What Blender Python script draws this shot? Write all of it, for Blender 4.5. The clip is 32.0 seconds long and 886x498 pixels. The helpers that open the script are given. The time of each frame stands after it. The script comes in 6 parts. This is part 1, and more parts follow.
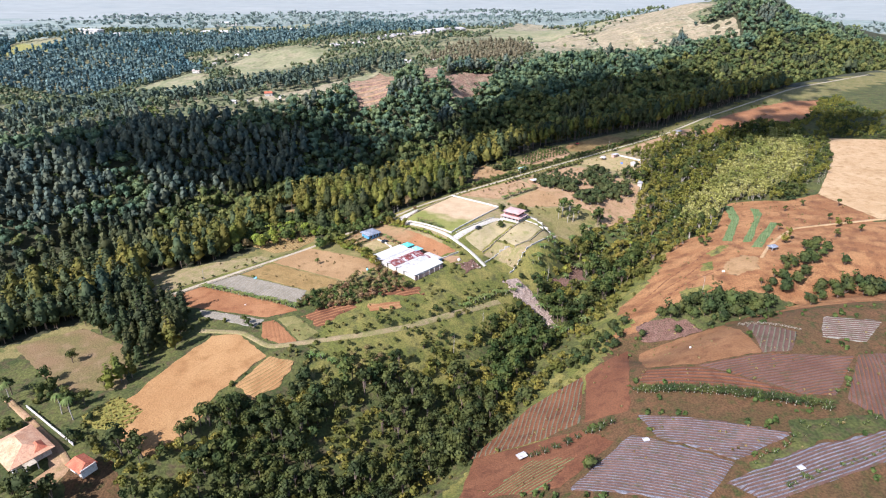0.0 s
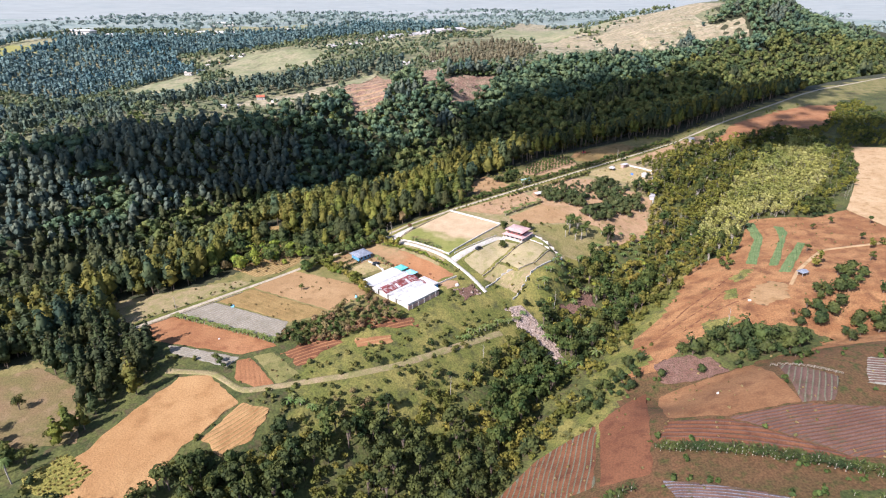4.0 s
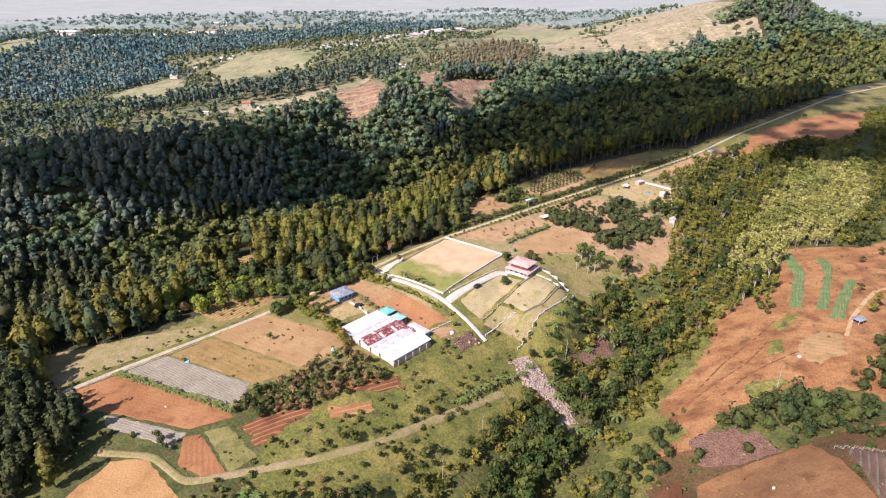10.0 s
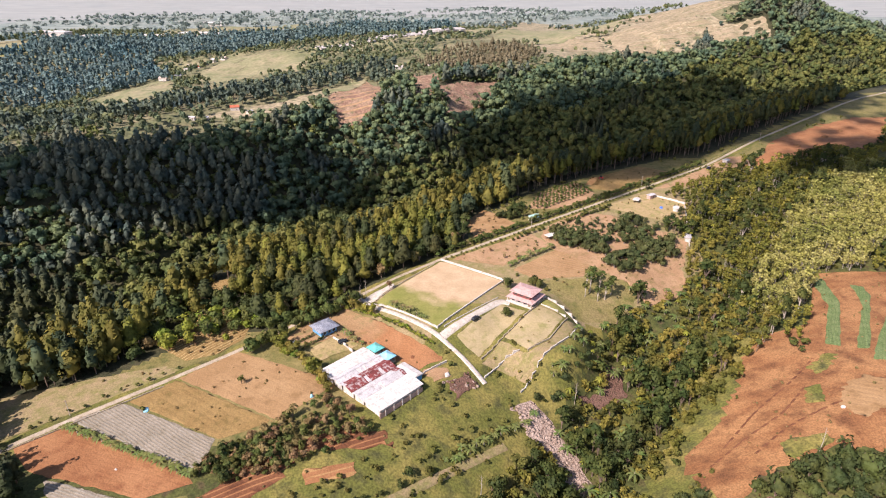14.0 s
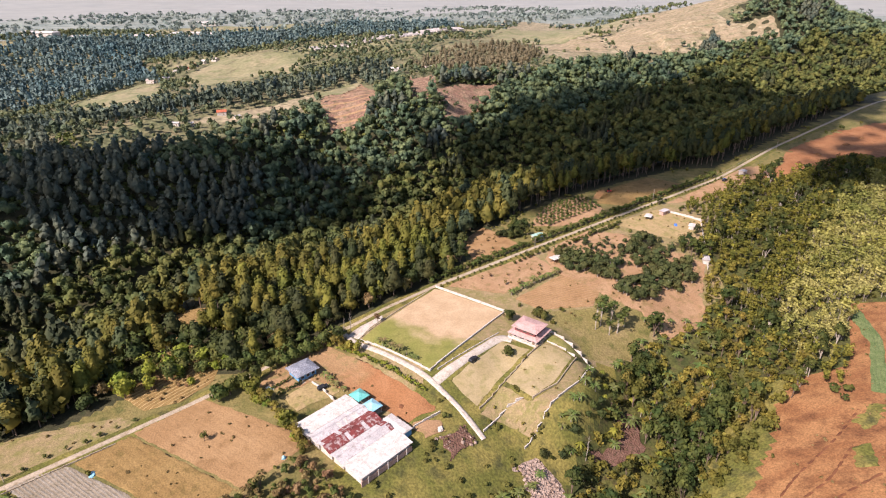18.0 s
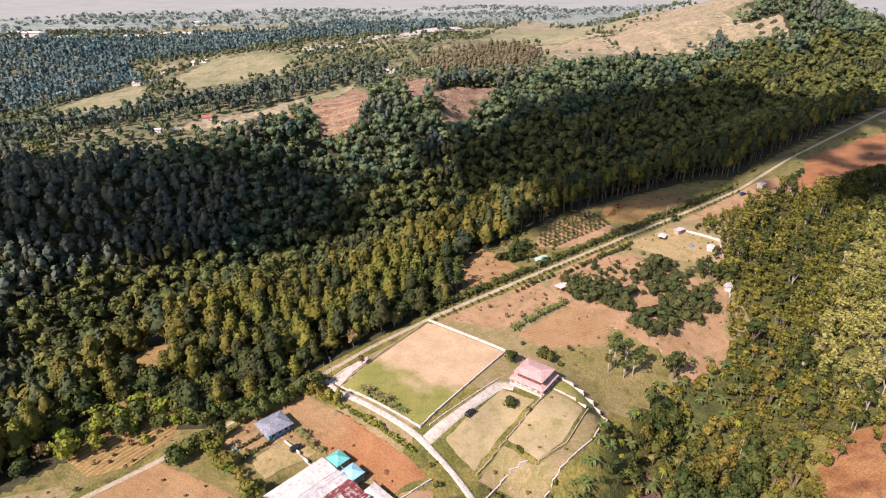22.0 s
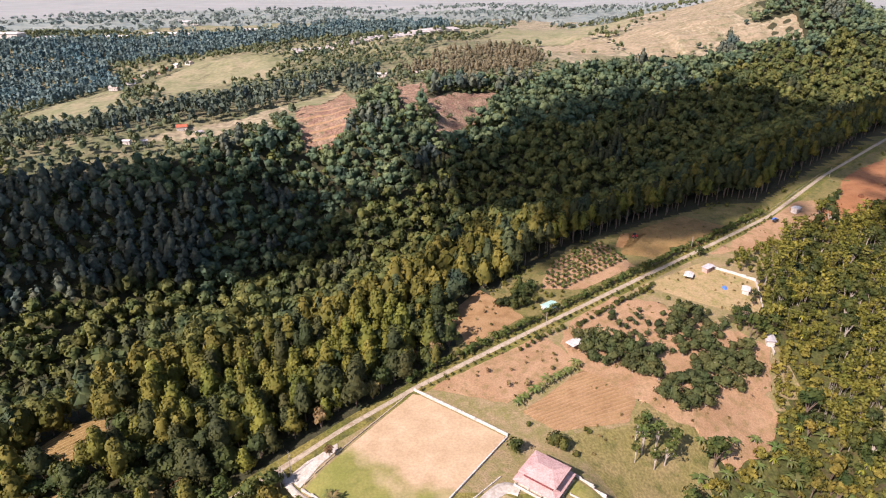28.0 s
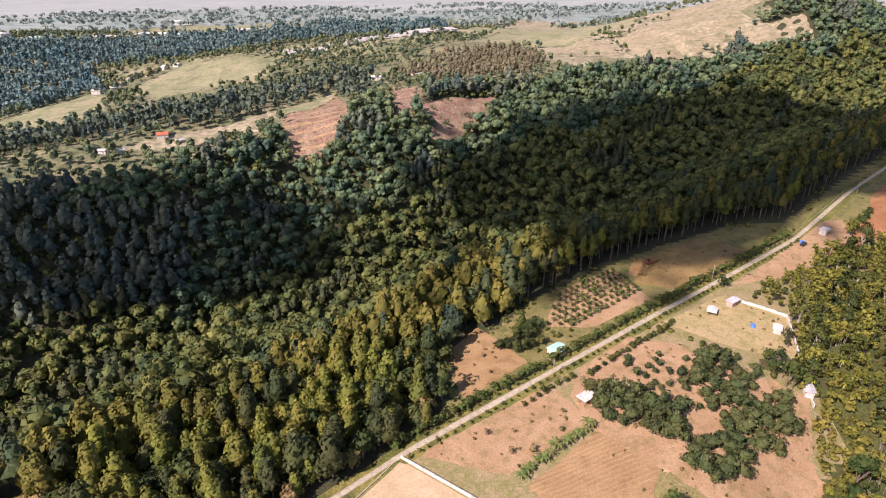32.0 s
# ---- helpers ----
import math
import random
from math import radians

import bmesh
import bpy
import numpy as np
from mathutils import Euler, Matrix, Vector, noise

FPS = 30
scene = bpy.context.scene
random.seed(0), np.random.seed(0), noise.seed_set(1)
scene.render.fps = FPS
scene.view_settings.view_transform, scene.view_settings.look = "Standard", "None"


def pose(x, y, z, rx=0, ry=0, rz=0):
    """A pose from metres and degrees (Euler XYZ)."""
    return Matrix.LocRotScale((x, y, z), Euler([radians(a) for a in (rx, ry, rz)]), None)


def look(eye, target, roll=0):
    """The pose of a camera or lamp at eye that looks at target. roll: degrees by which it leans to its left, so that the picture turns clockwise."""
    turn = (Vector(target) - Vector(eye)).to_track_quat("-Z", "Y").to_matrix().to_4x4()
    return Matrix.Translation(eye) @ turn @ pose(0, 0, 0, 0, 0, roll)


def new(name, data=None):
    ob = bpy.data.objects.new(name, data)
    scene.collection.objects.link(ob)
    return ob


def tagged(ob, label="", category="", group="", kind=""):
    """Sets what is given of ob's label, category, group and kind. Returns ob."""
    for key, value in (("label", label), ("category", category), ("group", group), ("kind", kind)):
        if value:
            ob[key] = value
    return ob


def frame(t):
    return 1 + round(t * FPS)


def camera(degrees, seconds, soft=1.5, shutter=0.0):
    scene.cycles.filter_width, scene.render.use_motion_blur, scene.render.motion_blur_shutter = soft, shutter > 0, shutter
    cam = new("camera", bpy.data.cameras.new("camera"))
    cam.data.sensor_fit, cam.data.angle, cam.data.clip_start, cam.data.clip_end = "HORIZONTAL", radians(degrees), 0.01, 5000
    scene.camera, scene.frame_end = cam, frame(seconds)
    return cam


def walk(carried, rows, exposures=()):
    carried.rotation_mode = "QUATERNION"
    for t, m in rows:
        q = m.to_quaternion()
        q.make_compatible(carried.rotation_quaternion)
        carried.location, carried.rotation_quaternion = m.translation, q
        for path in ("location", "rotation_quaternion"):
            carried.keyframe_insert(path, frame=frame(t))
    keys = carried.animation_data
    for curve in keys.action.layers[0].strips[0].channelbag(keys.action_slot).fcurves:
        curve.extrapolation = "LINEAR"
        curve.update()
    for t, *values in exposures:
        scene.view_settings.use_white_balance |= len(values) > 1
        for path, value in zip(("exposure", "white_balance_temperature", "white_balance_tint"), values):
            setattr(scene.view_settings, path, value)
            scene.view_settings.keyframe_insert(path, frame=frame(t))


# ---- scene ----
cam = camera(74.0, 32.0, 1.15)
# seconds, x, y, z, pitch, roll, yaw
ROWS = [
    (0, 0.00, 0.00, 135.66, -24.356, -0.000, -0.001),
    (1, 0.61, 8.01, 135.52, -24.360, -0.010, 0.040),
    (2, 1.21, 16.00, 135.37, -24.367, -0.021, 0.077),
    (3, 1.82, 23.98, 135.22, -24.375, -0.034, 0.110),
    (4, 2.42, 31.95, 135.06, -24.385, -0.047, 0.139),
    (5, 3.02, 39.92, 134.91, -24.396, -0.062, 0.165),
    (6, 3.63, 47.87, 134.75, -24.408, -0.077, 0.187),
    (7, 4.23, 55.82, 134.59, -24.422, -0.093, 0.206),
    (8, 4.83, 63.76, 134.43, -24.438, -0.110, 0.222),
    (9, 5.43, 71.69, 134.27, -24.454, -0.127, 0.234),
    (10, 6.03, 79.62, 134.11, -24.472, -0.145, 0.244),
    (11, 6.63, 87.55, 133.95, -24.491, -0.163, 0.251),
    (12, 7.23, 95.48, 133.79, -24.511, -0.181, 0.255),
    (13, 7.83, 103.40, 133.64, -24.532, -0.199, 0.256),
    (14, 8.42, 111.32, 133.49, -24.554, -0.217, 0.254),
    (15, 9.02, 119.25, 133.34, -24.577, -0.235, 0.251),
    (16, 9.61, 127.18, 133.20, -24.601, -0.252, 0.244),
    (17, 10.21, 135.11, 133.06, -24.626, -0.269, 0.236),
    (18, 10.80, 143.04, 132.93, -24.651, -0.286, 0.226),
    (19, 11.40, 150.98, 132.80, -24.677, -0.302, 0.213),
    (20, 11.99, 158.93, 132.69, -24.703, -0.317, 0.199),
    (21, 12.58, 166.88, 132.58, -24.730, -0.332, 0.183),
    (22, 13.17, 174.84, 132.48, -24.758, -0.345, 0.165),
    (23, 13.76, 182.81, 132.38, -24.786, -0.358, 0.145),
    (24, 14.35, 190.79, 132.30, -24.814, -0.369, 0.125),
    (25, 14.94, 198.78, 132.23, -24.842, -0.379, 0.103),
    (26, 15.53, 206.78, 132.17, -24.871, -0.387, 0.079),
    (27, 16.12, 214.80, 132.12, -24.900, -0.394, 0.055),
    (28, 16.71, 222.83, 132.08, -24.929, -0.400, 0.029),
    (29, 17.29, 230.88, 132.06, -24.958, -0.403, 0.003),
    (30, 17.88, 238.94, 132.05, -24.987, -0.405, -0.024),
    (31, 18.46, 247.03, 132.05, -25.016, -0.405, -0.052),
    (32, 19.05, 255.13, 132.07, -25.045, -0.402, -0.080),
]
PATH = [(t, pose(x, y, z, 90 + pitch, 0, yaw) @ pose(0, 0, 0, 0, 0, roll)) for t, x, y, z, pitch, roll, yaw in ROWS]
walk(cam, PATH, [(0, 0.86, 5550, 17), (9, 0.80, 6050, 22), (20, 0.62, 6600, 28), (32, 0.68, 6400, 29)])

# ---- light ----
SUN_FROM = Vector((-0.54, -0.50, 0.68)).normalized()
sky = bpy.data.worlds.new("sky")
sky.use_nodes = True
scene.world = sky
sky_tex = sky.node_tree.nodes.new("ShaderNodeTexSky")
sky_tex.sky_type, sky_tex.sun_disc = "NISHITA", False
sky_tex.sun_elevation = math.asin(SUN_FROM.z)
sky_tex.sun_rotation = math.atan2(SUN_FROM.x, SUN_FROM.y)
sky_back = sky.node_tree.nodes["Background"]
sky_back.inputs["Strength"].default_value = 0.10
sky.node_tree.links.new(sky_tex.outputs[0], sky_back.inputs["Color"])
sun = new("sun", bpy.data.lights.new("sun", "SUN"))
sun.data.energy, sun.data.angle, sun.data.color = 5.0, radians(0.6), (1.0, 0.94, 0.85)
sun.matrix_world = look(SUN_FROM * 900, (0, 0, 0))

# ---- materials ----
def blend(nt, kind, fac, a, b):
    n = nt.nodes.new("ShaderNodeMix")
    n.data_type, n.blend_type = "RGBA", kind
    for slot, val in ((0, fac), (6, a), (7, b)):
        if isinstance(val, (tuple, list)):
            n.inputs[slot].default_value = (*val, 1)
        elif isinstance(val, (int, float)):
            n.inputs[slot].default_value = val
        else:
            nt.links.new(val, n.inputs[slot])
    return n.outputs[2]


def fuzz(nt, size, detail=4.0, low=0.35, high=0.65, stretch=None):
    """Noise in world space with features of about that size in metres, spread to 0..1."""
    geo = nt.nodes.new("ShaderNodeNewGeometry")
    vec = geo.outputs["Position"]
    if stretch:
        mp = nt.nodes.new("ShaderNodeMapping")
        mp.inputs["Rotation"].default_value = (0, 0, radians(stretch[0]))
        mp.inputs["Scale"].default_value = (1, stretch[1], 1)
        nt.links.new(vec, mp.inputs["Vector"])
        vec = mp.outputs[0]
    n = nt.nodes.new("ShaderNodeTexNoise")
    n.inputs["Scale"].default_value, n.inputs["Detail"].default_value = 1.0 / size, detail
    nt.links.new(vec, n.inputs["Vector"])
    r = nt.nodes.new("ShaderNodeMapRange")
    r.inputs["From Min"].default_value, r.inputs["From Max"].default_value = low, high
    nt.links.new(n.outputs["Fac"], r.inputs["Value"])
    return r.outputs[0]


def surface(name, a, b, c=None, size=8.0, fine=0.8, rough=0.9, relief=0.3, metal=0.0, spread=0.16, stretch=None, cut=(0.35, 0.65), edge=None):
    """Two or three colours mixed by broad and fine noise, with relief."""
    m = bpy.data.materials.new(name)
    m.use_nodes = True
    nt = m.node_tree
    bsdf = nt.nodes["Principled BSDF"]
    bsdf.inputs["Roughness"].default_value, bsdf.inputs["Metallic"].default_value = rough, metal
    bsdf.inputs["Specular IOR Level"].default_value = 0.25
    col = blend(nt, "MIX", fuzz(nt, size, 5, *cut, stretch=stretch), a, b)
    small = fuzz(nt, fine, 3)
    if c:
        col = blend(nt, "MIX", fuzz(nt, size * 0.37, 6, 0.5, 0.72), col, c)
    if edge:
        # a second cover that takes over along a direction, with a ragged edge: (x, y, heading in degrees, width, colour, colour)
        geo = nt.nodes.new("ShaderNodeNewGeometry")
        dot = nt.nodes.new("ShaderNodeVectorMath")
        dot.operation = "DOT_PRODUCT"
        h = (math.cos(radians(edge[2])) / edge[3], math.sin(radians(edge[2])) / edge[3], 0)
        dot.inputs[1].default_value = h
        nt.links.new(geo.outputs["Position"], dot.inputs[0])
        add = nt.nodes.new("ShaderNodeMath")
        add.operation = "MULTIPLY_ADD"
        add.inputs[1].default_value = 2.2
        nt.links.new(fuzz(nt, 14, 6, 0.2, 0.8), add.inputs[0])
        nt.links.new(dot.outputs["Value"], add.inputs[2])
        lim = nt.nodes.new("ShaderNodeMapRange")
        at = edge[0] * h[0] + edge[1] * h[1]
        lim.inputs["From Min"].default_value, lim.inputs["From Max"].default_value = at + 0.6, at + 1.6
        nt.links.new(add.outputs[0], lim.inputs["Value"])
        col = blend(nt, "MIX", lim.outputs[0], col, blend(nt, "MIX", fuzz(nt, 7, 5), edge[4], edge[5]))
    col = blend(nt, "OVERLAY", spread, col, small)
    nt.links.new(col, bsdf.inputs["Base Color"])
    if relief:
        bump_node = nt.nodes.new("ShaderNodeBump")
        bump_node.inputs["Strength"].default_value, bump_node.inputs["Distance"].default_value = relief, fine * 0.5
        nt.links.new(small, bump_node.inputs["Height"])
        nt.links.new(bump_node.outputs[0], bsdf.inputs["Normal"])
    return m


def leaves(name, a, b, c, size=9.0, glow=0.25):
    """Foliage: tree-sized and leaf-sized variation, some light passing through the leaves."""
    m = bpy.data.materials.new(name)
    m.use_nodes = True
    nt = m.node_tree
    bsdf = nt.nodes["Principled BSDF"]
    bsdf.inputs["Roughness"].default_value = 0.75
    bsdf.inputs["Specular IOR Level"].default_value = 0.2
    col = blend(nt, "MIX", fuzz(nt, size, 2, 0.38, 0.62), a, b)
    col = blend(nt, "MIX", fuzz(nt, size * 2.7, 3, 0.52, 0.7), col, c)
    geo = nt.nodes.new("ShaderNodeNewGeometry")
    info = nt.nodes.new("ShaderNodeObjectInfo")
    hsv = nt.nodes.new("ShaderNodeHueSaturation")
    for src, slot, lo, hi in ((geo.outputs["Random Per Island"], "Value", 0.72, 1.3), (info.outputs["Random"], "Hue", 0.475, 0.525)):
        r = nt.nodes.new("ShaderNodeMapRange")
        r.inputs["To Min"].default_value, r.inputs["To Max"].default_value = lo, hi
        nt.links.new(src, r.inputs["Value"])
        nt.links.new(r.outputs[0], hsv.inputs[slot])
    nt.links.new(col, hsv.inputs["Color"])
    nt.links.new(hsv.outputs[0], bsdf.inputs["Base Color"])
    thin = nt.nodes.new("ShaderNodeBsdfTranslucent")
    nt.links.new(hsv.outputs[0], thin.inputs["Color"])
    mix = nt.nodes.new("ShaderNodeMixShader")
    mix.inputs[0].default_value = glow
    nt.links.new(bsdf.outputs[0], mix.inputs[1])
    nt.links.new(thin.outputs[0], mix.inputs[2])
    nt.links.new(mix.outputs[0], nt.nodes["Material Output"].inputs["Surface"])
    return m


M_grass = surface("dry_grass", (0.135, 0.122, 0.036), (0.215, 0.170, 0.064), (0.080, 0.090, 0.024), size=11, fine=0.9)
M_floor = surface("forest_floor", (0.040, 0.040, 0.018), (0.060, 0.055, 0.026), (0.030, 0.040, 0.015), size=9, fine=1.2)
M_scrub = surface("scrub_ground", (0.046, 0.056, 0.015), (0.098, 0.098, 0.026), (0.078, 0.056, 0.027), size=9, fine=1.0, spread=0.3)
M_bank = surface("green_bank", (0.112, 0.114, 0.024), (0.198, 0.166, 0.044), (0.066, 0.066, 0.022), size=12, fine=0.8, spread=0.3, cut=(0.42, 0.6))
M_straw = surface("dry_maize", (0.34, 0.235, 0.095), (0.42, 0.30, 0.14), (0.22, 0.155, 0.055), size=3, fine=0.4, relief=0.8)
M_margin = surface("weedy_margin", (0.084, 0.051, 0.020), (0.120, 0.060, 0.026), (0.046, 0.051, 0.012), size=9, fine=0.7, spread=0.3)
M_openhill = surface("open_hillside", (0.245, 0.205, 0.120), (0.330, 0.270, 0.170), (0.135, 0.140, 0.066), size=42, fine=5, relief=0.15, stretch=(20, 1.8), spread=0.3, cut=(0.42, 0.58))
# haze is painted into both plains: pale, greyish ground instead of real air
M_plain = surface("haze_tinted_plain", (0.205, 0.240, 0.205), (0.260, 0.278, 0.230), (0.17, 0.212, 0.19), size=120, fine=30, relief=0)
M_plain_far = surface("far_haze_tinted_plain", (0.275, 0.285, 0.255), (0.315, 0.318, 0.285), (0.25, 0.268, 0.245), size=400, fine=80, relief=0, spread=0.05, stretch=(0, 3))
M_concrete = surface("pale_concrete", (0.43, 0.38, 0.305), (0.50, 0.45, 0.38), (0.34, 0.28, 0.21), size=4, fine=0.6, relief=0.1)
# dry scrub colours, lightened somewhat to stand in for haze
M_farscrub = surface("dry_hill_scrub", (0.130, 0.137, 0.066), (0.215, 0.185, 0.100), (0.094, 0.109, 0.049), size=38, fine=4, relief=0.2, spread=0.3)
M_meadow = surface("far_meadow", (0.21, 0.205, 0.10), (0.29, 0.245, 0.14), (0.15, 0.165, 0.07), size=45, fine=5, relief=0.1)
M_orange = surface("orange_soil", (0.325, 0.172, 0.066), (0.385, 0.220, 0.090), (0.255, 0.128, 0.046), size=20, fine=0.6, spread=0.12)
M_tan = surface("tan_soil", (0.184, 0.087, 0.036), (0.230, 0.116, 0.050), (0.143, 0.064, 0.027), size=18, fine=0.7)
M_hill = surface("hill_soil", (0.215, 0.095, 0.037), (0.300, 0.151, 0.061), (0.135, 0.058, 0.024), size=16, fine=0.6, stretch=(-25, 2.2), spread=0.25, cut=(0.4, 0.6))
M_rust = surface("rust_soil", (0.255, 0.111, 0.045), (0.315, 0.150, 0.064), (0.205, 0.082, 0.033), size=14, fine=0.6, spread=0.12)
M_farred = surface("eroded_terrace", (0.225, 0.130, 0.086), (0.290, 0.190, 0.122), (0.130, 0.110, 0.056), size=12, fine=1.6, spread=0.35, cut=(0.42, 0.58))
M_terrace = surface("terrace_soil", (0.26, 0.205, 0.120), (0.32, 0.250, 0.155), (0.17, 0.155, 0.075), size=25, fine=3.0)
M_yardsoil = surface("mottled_yard_soil", (0.285, 0.172, 0.080), (0.335, 0.210, 0.104), (0.190, 0.155, 0.058), size=9, fine=0.6, spread=0.16,
                     edge=(-27, 325, -32, 9, (0.262, 0.118, 0.048), (0.310, 0.150, 0.066)))
M_dust = surface("dusty_pink_soil", (0.315, 0.188, 0.097), (0.375, 0.236, 0.129), (0.220, 0.154, 0.063), size=9, fine=0.6, spread=0.14)
M_redsoil = surface("red_soil", (0.133, 0.051, 0.023), (0.176, 0.073, 0.033), (0.099, 0.038, 0.018), size=14, fine=0.7)
M_pale = surface("pale_soil", (0.380, 0.241, 0.117), (0.450, 0.304, 0.161), (0.290, 0.179, 0.078), size=12, fine=0.8, spread=0.12)
M_purple = surface("weedy_soil", (0.102, 0.056, 0.041), (0.135, 0.077, 0.057), (0.078, 0.059, 0.030), size=8, fine=0.5)
M_croprow = surface("crop_row", (0.128, 0.119, 0.072), (0.166, 0.149, 0.098), (0.072, 0.081, 0.031), size=2.5, fine=0.35, relief=0.8)
M_yellowcrop = surface("yellow_crop", (0.20, 0.175, 0.035), (0.26, 0.215, 0.05), (0.12, 0.125, 0.025), size=3, fine=0.4, relief=0.8)
M_mulch = surface("mulch_sheet", (0.150, 0.138, 0.150), (0.205, 0.190, 0.200), (0.105, 0.082, 0.075), size=5, fine=0.5, rough=0.6, spread=0.3)
M_greybed = surface("grey_bed", (0.25, 0.225, 0.175), (0.31, 0.275, 0.215), (0.19, 0.16, 0.10), size=6, fine=0.6)
M_greyfurrow = surface("bed_furrow", (0.20, 0.165, 0.115), (0.24, 0.20, 0.145), size=6, fine=0.6)
M_clay = surface("pink_clay", (0.155, 0.080, 0.055), (0.205, 0.115, 0.082), (0.090, 0.060, 0.030), size=3, fine=0.6, relief=1.0)
M_brownfield = surface("stubble_field", (0.225, 0.140, 0.049), (0.275, 0.179, 0.066), (0.165, 0.111, 0.035), size=9, fine=0.6)
M_barefield = surface("bare_field_soil", (0.285, 0.169, 0.075), (0.335, 0.207, 0.097), (0.225, 0.130, 0.054), size=14, fine=0.6, spread=0.12)
M_lawn = surface("pale_lawn", (0.315, 0.250, 0.125), (0.375, 0.296, 0.165), (0.235, 0.208, 0.080), size=9, fine=0.7, relief=0.12, spread=0.1)
M_green = surface("green_lawn", (0.235, 0.225, 0.055), (0.29, 0.25, 0.085), (0.19, 0.19, 0.045), size=10, fine=0.7, relief=0.15)
M_worn = surface("worn_lawn", (0.190, 0.195, 0.045), (0.245, 0.225, 0.065), (0.160, 0.165, 0.04), size=10, fine=0.8, relief=0.12, spread=0.1,
                 edge=(0.5, 350.5, 56, 6, (0.42, 0.295, 0.168), (0.50, 0.365, 0.222)))
M_yard = surface("dry_yard", (0.300, 0.227, 0.100), (0.375, 0.270, 0.135), (0.210, 0.188, 0.061), size=9, fine=0.8, relief=0.12)
M_olive = surface("olive_grass", (0.155, 0.140, 0.042), (0.215, 0.178, 0.066), (0.105, 0.105, 0.028), size=10, fine=0.7)
M_clearing = surface("clearing_grass", (0.190, 0.162, 0.052), (0.250, 0.190, 0.082), (0.120, 0.118, 0.032), size=12, fine=0.8, spread=0.25)
M_brownlawn = surface("brown_lawn", (0.19, 0.120, 0.058), (0.130, 0.112, 0.036), (0.22, 0.145, 0.075), size=16, fine=0.7)
M_cropgreen = surface("green_crop", (0.115, 0.165, 0.055), (0.165, 0.205, 0.08), (0.075, 0.12, 0.035), size=3, fine=0.5, relief=0.8)
M_road = surface("concrete_road", (0.36, 0.295, 0.205), (0.42, 0.35, 0.255), (0.27, 0.205, 0.125), size=5, fine=0.6, relief=0.1)
M_track = surface("grass_track", (0.275, 0.205, 0.105), (0.19, 0.17, 0.058), (0.315, 0.225, 0.125), size=5, fine=0.6)
M_plaster = surface("white_plaster", (0.60, 0.565, 0.51), (0.50, 0.455, 0.39), (0.38, 0.32, 0.25), size=3, fine=0.3, relief=0.1)
M_rubble = surface("pink_rubble", (0.36, 0.265, 0.205), (0.46, 0.35, 0.28), (0.20, 0.13, 0.09), size=2.5, fine=0.5, relief=1.0)
M_bark = surface("bark", (0.13, 0.09, 0.06), (0.20, 0.15, 0.11), size=1.5, fine=0.2, relief=0.5)
M_palebark = surface("pale_bark", (0.32, 0.27, 0.21), (0.42, 0.37, 0.30), size=1.5, fine=0.2, relief=0.4)
L_pine = leaves("pine_needles", (0.116, 0.122, 0.022), (0.190, 0.174, 0.031), (0.072, 0.086, 0.020), 9)
L_dark = leaves("dark_conifer", (0.048, 0.060, 0.022), (0.076, 0.082, 0.026), (0.036, 0.050, 0.024), 9)
# conifer green made paler and bluer; the haze is in the colour
L_slope = leaves("haze_tinted_slope_conifer", (0.089, 0.119, 0.087), (0.135, 0.151, 0.093), (0.068, 0.105, 0.096), 11)
L_deep = leaves("deep_green_leaves", (0.044, 0.060, 0.018), (0.086, 0.098, 0.024), (0.028, 0.042, 0.016), 7, 0.2)
# valley greens lifted and blued a little to paint in haze
L_far = leaves("haze_tinted_valley_leaves", (0.097, 0.138, 0.075), (0.178, 0.200, 0.087), (0.065, 0.105, 0.071), 13)
L_grove = leaves("grove_leaves", (0.170, 0.128, 0.078), (0.210, 0.165, 0.105), (0.130, 0.112, 0.066), 20)
L_ravine = leaves("ravine_leaves", (0.078, 0.112, 0.034), (0.162, 0.172, 0.046), (0.044, 0.076, 0.034), 12)
# lighter, yellower copy of the valley leaves: sun and haze put into colour
L_sunlit = leaves("sun_and_haze_tinted_wood", (0.110, 0.147, 0.063), (0.210, 0.215, 0.080), (0.075, 0.115, 0.066), 14)
L_ravpine = leaves("ravine_conifer", (0.056, 0.074, 0.034), (0.094, 0.102, 0.038), (0.040, 0.062, 0.038), 10)
L_thicket = leaves("olive_thicket", (0.138, 0.140, 0.025), (0.250, 0.212, 0.040), (0.062, 0.078, 0.018), 8, 0.3)
L_gully = leaves("gully_leaves", (0.046, 0.064, 0.016), (0.115, 0.115, 0.026), (0.028, 0.042, 0.014), 6)
L_bamboo = leaves("bamboo_leaves", (0.33, 0.285, 0.080), (0.42, 0.35, 0.13), (0.19, 0.20, 0.045), 14, 0.35)
L_bright = leaves("bright_leaves", (0.205, 0.250, 0.034), (0.305, 0.320, 0.048), (0.135, 0.180, 0.030), 6, 0.35)
L_banana = leaves("banana_leaves", (0.13, 0.18, 0.045), (0.18, 0.20, 0.06), (0.22, 0.18, 0.07), 4, 0.35)
L_dry_crop = leaves("crop_leaves", (0.200, 0.180, 0.036), (0.270, 0.220, 0.055), (0.120, 0.125, 0.030), 5, 0.3)
L_dry = leaves("dry_leaves", (0.22, 0.145, 0.06), (0.29, 0.20, 0.09), (0.13, 0.12, 0.04), 5, 0.3)
L_hedge = leaves("shrub_leaves", (0.075, 0.100, 0.024), (0.125, 0.140, 0.034), (0.048, 0.068, 0.020), 3, 0.25)
